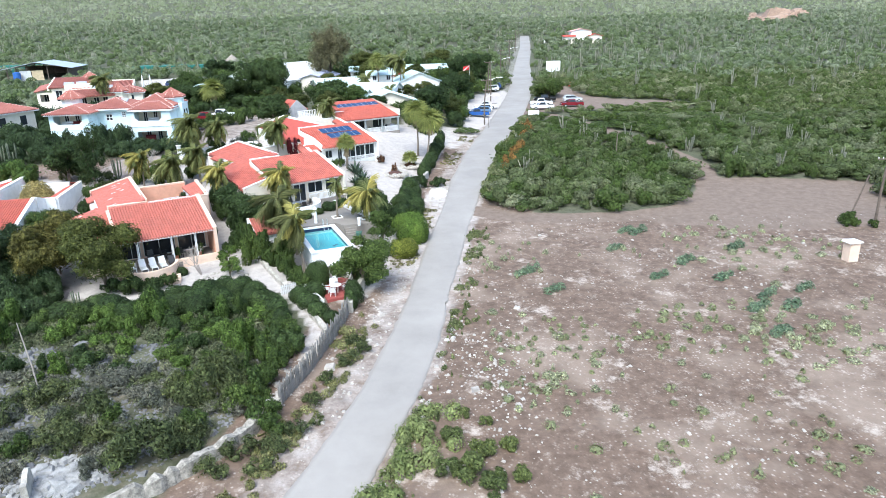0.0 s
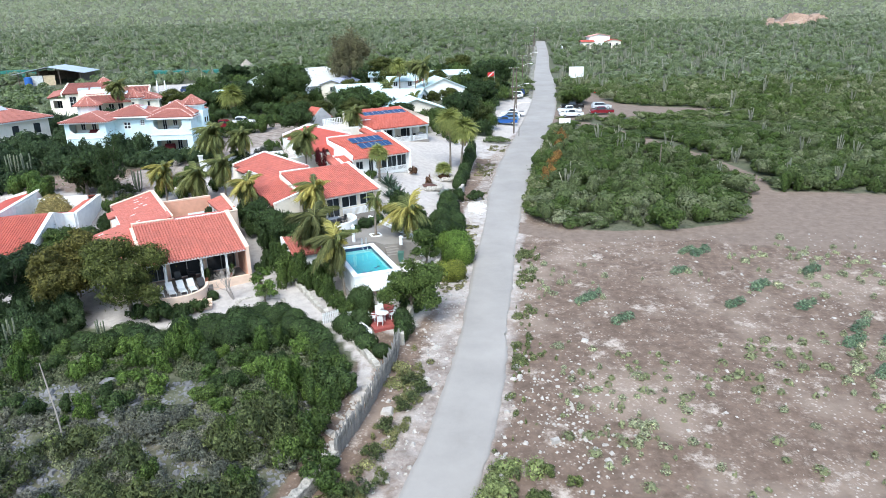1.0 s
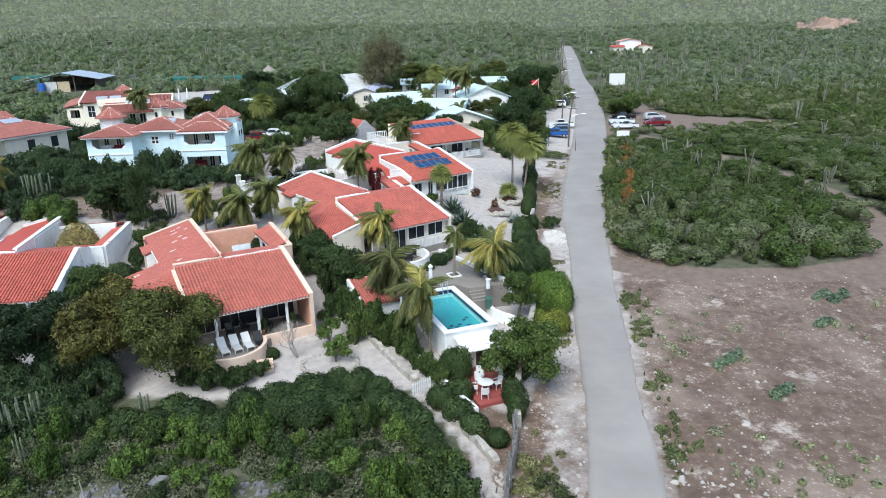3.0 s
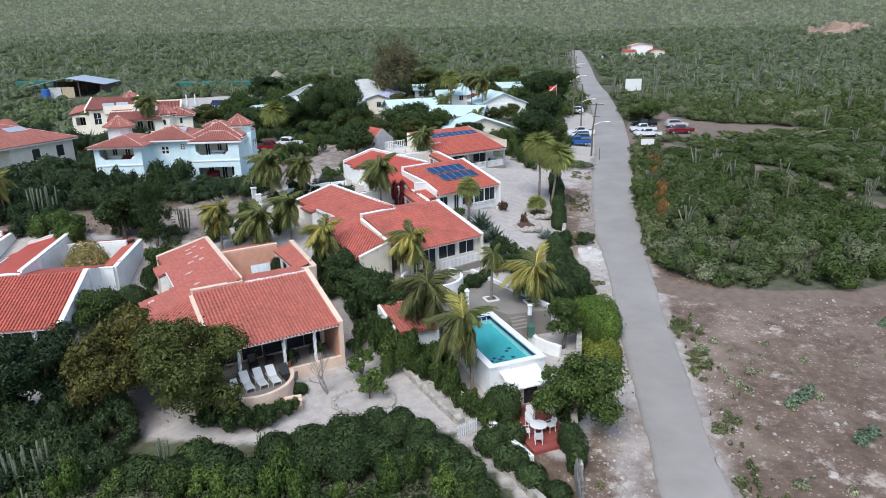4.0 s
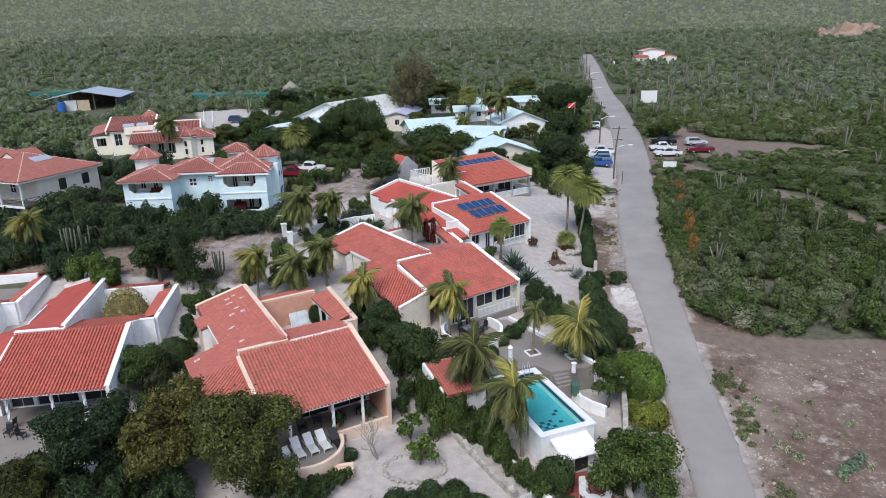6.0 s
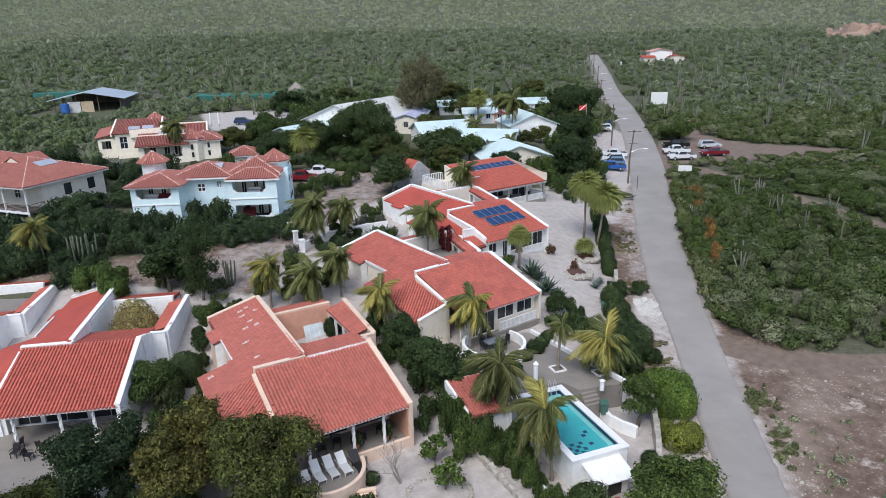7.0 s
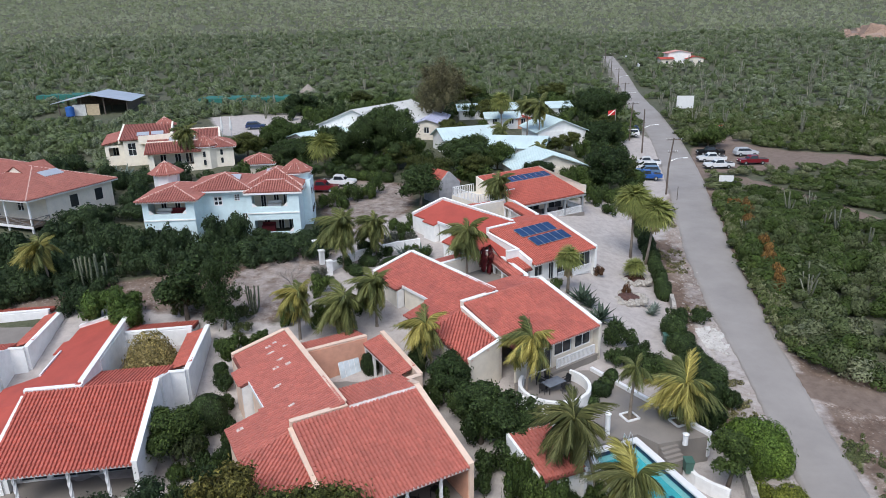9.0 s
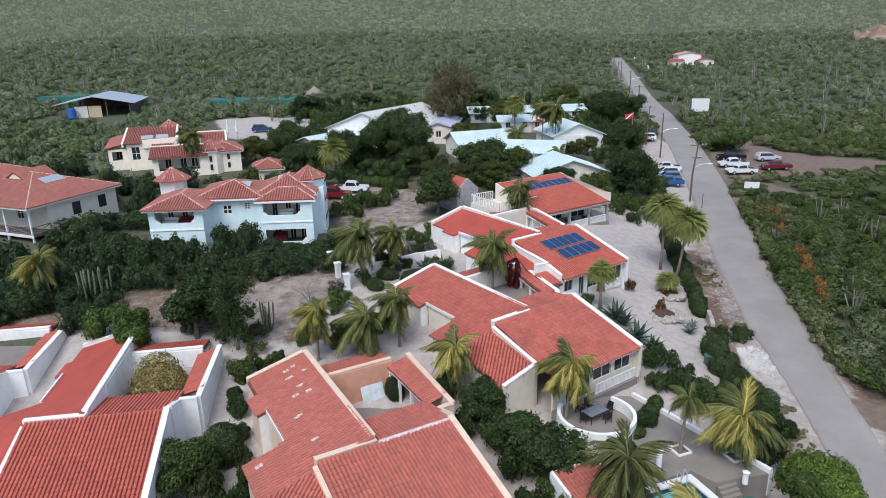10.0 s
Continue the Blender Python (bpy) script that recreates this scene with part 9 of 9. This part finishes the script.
REDCAR, WHITECAR, BLUECAR = (0.17, 0.012, 0.02), (0.72, 0.72, 0.72), (0.02, 0.09, 0.32)
vehicle("pickup_truck", "blue pickup truck parked nose-in beside the road", 8.0, 143.2, 176, BLUECAR, "pickup")
vehicle("car", "blue estate car parked beside the road", 9.0, 146.4, 174, (0.12, 0.2, 0.32), "suv")
vehicle("car", "white estate car parked beside the road", 9.6, 149.4, 172, WHITECAR, "suv")
vehicle("pickup_truck", "white pickup truck parked beside the road", 10.6, 153.0, 172, WHITECAR, "pickup")
vehicle("car", "dark blue car parked under the trees", 14.6, 182.6, 170, (0.03, 0.06, 0.16), "suv")
vehicle("car", "white car parked under the trees", 13.6, 178.2, 170, WHITECAR, "suv")
vehicle("pickup_truck", "white pickup truck on the dirt parking", 22.9, 150.4, 182, WHITECAR, "pickup")
vehicle("pickup_truck", "white pickup truck with open bed on the dirt parking", 23.4, 155.4, 178, WHITECAR, "pickup")
vehicle("pickup_truck", "black pickup truck on the dirt parking", 25.0, 160.6, 176, (0.012, 0.012, 0.014), "pickup")
vehicle("pickup_truck", "dark red pickup truck on the dirt parking", 30.0, 153.0, 181, REDCAR, "pickup")
vehicle("car", "silver off-road car on the dirt parking", 31.4, 159.6, 2, (0.5, 0.52, 0.54), "suv")
vehicle("pickup_truck", "dark red pickup truck by the blue house", -44.4, 127.4, -4, REDCAR, "pickup")
vehicle("pickup_truck", "white pickup truck by the blue house", -42.2, 130.4, -6, WHITECAR, "pickup")
vehicle("car", "dark blue car on the pale yard", -68.7, 178.5, 10, (0.03, 0.05, 0.12), "suv")


# ---- street furniture ----
def pole(x, y, h, arms, lamp=None, lean=0.0):
    v = root("utility_pole", "weathered wooden utility pole with crossarms", "utility pole", pose(x, y, on(x, y)), "road poles")
    Mesh().tube([(0, 0, -0.5), (0.02, 0, h * 0.5), (lean, 0, h)], (0.16, 0.14, 0.1), 9).part("post", POLE, v)
    for k in range(arms):
        z = h - 0.35 - 1.9 * k
        Mesh().box(-1.2 + lean + 0.5 * k, -0.06, z, 1.2 + lean - 0.5 * k, 0.06, z + 0.12).part("crossarm", POLE, v)
        for s in (-1.1, -0.6, 0.6, 1.1):
            Mesh().tube([(s * (1 - 0.4 * k) + lean, 0, z + 0.12), (s * (1 - 0.4 * k) + lean, 0, z + 0.3)], (0.05, 0.04), 6).part("insulator", PLASTIC, v)
    if lamp:
        arm = Mesh().tube([(0.1, 0, lamp), (1.2, 0, lamp + 0.5), (2.3, 0, lamp + 0.6)], (0.04, 0.04, 0.035), 6).part("lamp_arm", STEEL, v)
        Mesh().hexa([(2.2, -0.14, lamp + 0.5), (2.9, -0.1, lamp + 0.52), (2.9, 0.1, lamp + 0.52), (2.2, 0.14, lamp + 0.5)], [(2.2, -0.08, lamp + 0.66), (2.9, -0.05, lamp + 0.64), (2.9, 0.05, lamp + 0.64), (2.2, 0.08, lamp + 0.66)]).part("lamp_head", PLASTIC, arm)


pole(9.0, 134.8, 8.9, 2, 5.2, 0.5)
pole(12.4, 162.9, 8.6, 0, 5.0)
pole(12.6, 173.9, 8.0, 1, None, 0.3)
pole(18.6, 205, 8.2, 1, 5.2)
pole(24.5, 238, 8.0, 1, 5.2)
pole(30.9, 277, 8.0, 1)
pole(36.0, 312, 8.0, 1)
pole(48.9, 71.9, 7.5, 1, None, 0.2)
Mesh().tube([(0, 0, -0.3), (1.9, 0.3, 5.4)], (0.11, 0.08), 8).thing("brace_pole", POLE, "slanted wooden brace pole leaning on the utility pole", "pole", "", pose(45.6, 71.9, on(45.6, 71.9)))
Mesh().tube([(0, 0, -0.2), (0, 0, 2.2)], (0.06, 0.05), 8).thing("marker_post", POLE, "short post beside the road bank", "post", "", pose(9.6, 131.2, on(9.6, 131.2)))
b = root("billboard", "large blank white sign board on posts", "sign", at(34.4, 206, on(34.4, 206), -8))
Mesh().box(-2.1, -0.06, 1.4, 2.1, 0.06, 4.6).part("board", PLASTIC, b)
for k in (-1.6, -0.1, 1.4):
    Mesh().box(k, 0.06, -0.4, k + 0.14, 0.2, 4.4).part("post", POLE, b)
    Mesh().hexa([(k, 2.0, -0.3), (k + 0.12, 2.0, -0.3), (k + 0.12, 2.14, -0.3), (k, 2.14, -0.3)], [(k, 0.2, 3.0), (k + 0.12, 0.2, 3.0), (k + 0.12, 0.34, 3.0), (k, 0.34, 3.0)]).part("brace", POLE, b)
b = root("sign_board", "small white sign board in the scrub", "sign", at(19.2, 137.2, on(19.2, 137.2), -10))
Mesh().box(-1.1, -0.04, 1.2, 1.1, 0.04, 2.2).part("board", PLASTIC, b)
for k in (-0.9, 0.8):
    Mesh().box(k, 0.04, -0.4, k + 0.1, 0.14, 2.1).part("post", POLE, b)
ORANGE = plain("orange barrel plastic", (0.6, 0.06, 0.03), 0.5)
for k in range(4):
    v = root("traffic_barrel", "red and white striped traffic barrel", "barrel", pose(35.6 + 0.85 * k, 185.4, on(35.6 + 0.85 * k, 185.4)), "traffic barrels")
    Mesh().tube([(0, 0, 0), (0, 0, 0.1), (0, 0, 0.35), (0, 0, 1.0)], (0.36, 0.36, 0.32, 0.27), 14).part("barrel_body", ORANGE, v)
    for z in (0.4, 0.72):
        Mesh().tube([(0, 0, z), (0, 0, z + 0.14)], (0.33, 0.32), 14).part("stripe", PLASTIC, v)
f = root("flagpole", "flagpole with a small red flag above the trees", "flag", pose(7.5, 166, on(7.5, 166)))
Mesh().tube([(0, 0, -0.3), (0, 0, 7.4)], (0.06, 0.04), 7).part("post", STEEL, f)
Mesh().hexa([(-0.05, -0.01, 6.2), (-1.5, -0.15, 6.0), (-1.5, -0.13, 6.0), (-0.05, 0.01, 6.2)], [(-0.05, -0.01, 7.2), (-1.5, 0.12, 6.9), (-1.5, 0.14, 6.9), (-0.05, 0.01, 7.2)]).part("flag_cloth", plain("red cloth", (0.55, 0.03, 0.03), 0.8), f)
Mesh().hexa([(-0.05, -0.03, 7.1), (-0.25, -0.05, 7.1), (-0.25, 0.03, 7.1), (-0.05, 0.03, 7.1)], [(-1.3, -0.2, 6.0), (-1.5, -0.2, 6.05), (-1.5, 0.16, 6.05), (-1.3, 0.16, 6.0)]).part("stripe", TRIM, f)
g = root("gate_pillar", "square pale pillar with a slanted white cap", "pillar", at(39.8, 61.2, on(39.8, 61.2), 12))
Mesh().box(-0.55, -0.45, -0.4, 0.55, 0.45, 1.9).part("shaft", PEACH, g)
Mesh().hexa([(-0.75, -0.6, 1.9), (0.75, -0.6, 1.9), (0.75, 0.6, 1.9), (-0.75, 0.6, 1.9)], [(-0.7, -0.55, 2.1), (0.7, -0.55, 2.02), (0.7, 0.55, 2.02), (-0.7, 0.55, 2.1)]).part("cap", WHITE, g)
for x, y in ((-37.5, 95.9), (-40.2, 102.0), (-38.9, 98.9)):
    p = root("gate_pillar", "white rendered gate pillar by the driveway", "pillar", at(x, y, on(x, y), 30), "drive pillars")
    Mesh().box(-0.25, -0.25, -0.3, 0.25, 0.25, 1.5).part("shaft", WHITE, p)
    Mesh().box(-0.33, -0.33, 1.5, 0.33, 0.33, 1.62).part("cap", WHITE, p)
line_wall("far_wall", "white wall beside the far end of the road", [(45.6, 296), (46.2, 306), (46.4, 322)], 0.4, 1.4, TRIM)
for k, (x, y) in enumerate(((-73.5, 170.5), (-71.8, 171.0))):
    u = root("closed_parasol", "tall closed white parasol", "parasol", pose(x, y, on(x, y)), "closed parasols")
    Mesh().tube([(0, 0, 0), (0, 0, 4.2)], (0.05, 0.04), 7).part("pole", STEEL, u)
    Mesh().tube([(0, 0, 1.2), (0, 0, 1.6), (0, 0, 3.8), (0, 0, 4.1)], (0.18, 0.3, 0.14, 0.03), 10).part("canopy", PLASTIC, u)
Mesh().tube([(0, 0, 0.9), (0, 0, 1.2), (0, 0, 3.2)], (2.4, 2.4, 0.1), 14).thing("thatched_hut", plain("grey thatch", (0.3, 0.26, 0.22), 0.95, 0, 0.3), "small conical thatched shelter", "hut", "", pose(-66, 222, on(-66, 222) + 0.8))


# ---- last small things ----
grove("roadside_shrub", "green bush at the foot of the utility pole", [(44.9, 71.0, 1.0, 1.5), (45.8, 70.6, 0.7, 1.0), (47.6, 70.3, 0.6, 0.8)], LEAF_MID, "thicket", 1, "shrub", "pole bushes")
Mesh().tube([(0, 0, -0.3), (0.03, 0, 2.0), (0.05, 0.02, 4.0)], (0.1, 0.09, 0.08), 8).thing("wooden_post", BARK, "lone dark wooden post standing in the scrub", "post", "", pose(27.6, 103.8, on(27.6, 103.8)))
Mesh().tube([(0, 0, -0.2), (0.05, 0.05, 2.0), (-0.05, 0.1, 4.2), (0.0, 0.0, 5.4)], (0.06, 0.05, 0.045, 0.03), 6).thing("dry_stalk", PALE, "tall dry pale agave stalk in the thicket", "stalk", "", pose(-28.7, 41.5, on(-28.7, 41.5), 0, -4, 0))
for x, y, r, h in ((-13.3, 75.9, 0.9, 1.2), (-14.3, 74.5, 0.7, 0.8), (-15.3, 72.7, 0.7, 0.8), (-16.3, 72.8, 0.8, 1.0), (-12.7, 77.1, 0.7, 0.9), (-12.0, 78.1, 0.8, 1.0)):
    shrub("patio_shrub", "rounded dark green shrub at the edge of the patio", x, y, r, h, LEAF_DARK, "clipped", 1, 0.0, "patio shrubs")
grove("garden_shrub", "dark shrub leaning over the white drive wall", [(-36.2, 97.4, 1.1, 1.4), (-33.4, 100.6, 1.2, 1.5), (-31.8, 101.4, 0.9, 1.1), (-34.4, 102.0, 1.3, 1.8)], LEAF_DARK, "darkthicket", 2, "shrub", "drive shrubs")
grove("thorn_bush", "grey leafless bush beside the drive wall", [(-32.0, 104.6, 1.2, 1.6), (-29.6, 105.4, 1.0, 1.3), (-38.4, 94.2, 1.1, 1.5)], LEAF_GREY, "thorn", 1, "shrub", "thorn bushes")
for k, (x, y, h, r) in enumerate(((-6.6, 149.6, 3.4, 2.2), (-3.4, 153.6, 3.8, 2.6), (-9.6, 146.4, 3.0, 2.0), (0.9, 140.8, 5.6, 3.4), (-27.4, 124.6, 5.0, 2.8), (-29.4, 129.0, 5.4, 3.0))):
    copy_thing(bpy.data.objects["broadleaf_tree"], pose(x, y, on(x, y), 0, 0, 70 + k * 61) @ Matrix.Diagonal((r / 4.6, r / 4.6, h / 7.7, 1)))
grove("verge_bush", "low bright green bush at the edge of the field", [(0.3, 35.0, 0.9, 0.9), (1.9, 33.8, 1.1, 1.0), (3.6, 33.8, 0.9, 0.7), (1.4, 31.4, 1.3, 1.2), (-0.1, 32.0, 1.0, 1.0), (2.6, 30.5, 1.2, 1.1), (4.3, 31.6, 0.8, 0.7), (0.9, 37.6, 0.7, 0.6), (2.4, 36.6, 0.6, 0.5)], leafy("verge bush foliage", (0.055, 0.078, 0.027), (0.15, 0.175, 0.07)), "vergesage", 0, "shrub", "field edge bushes")
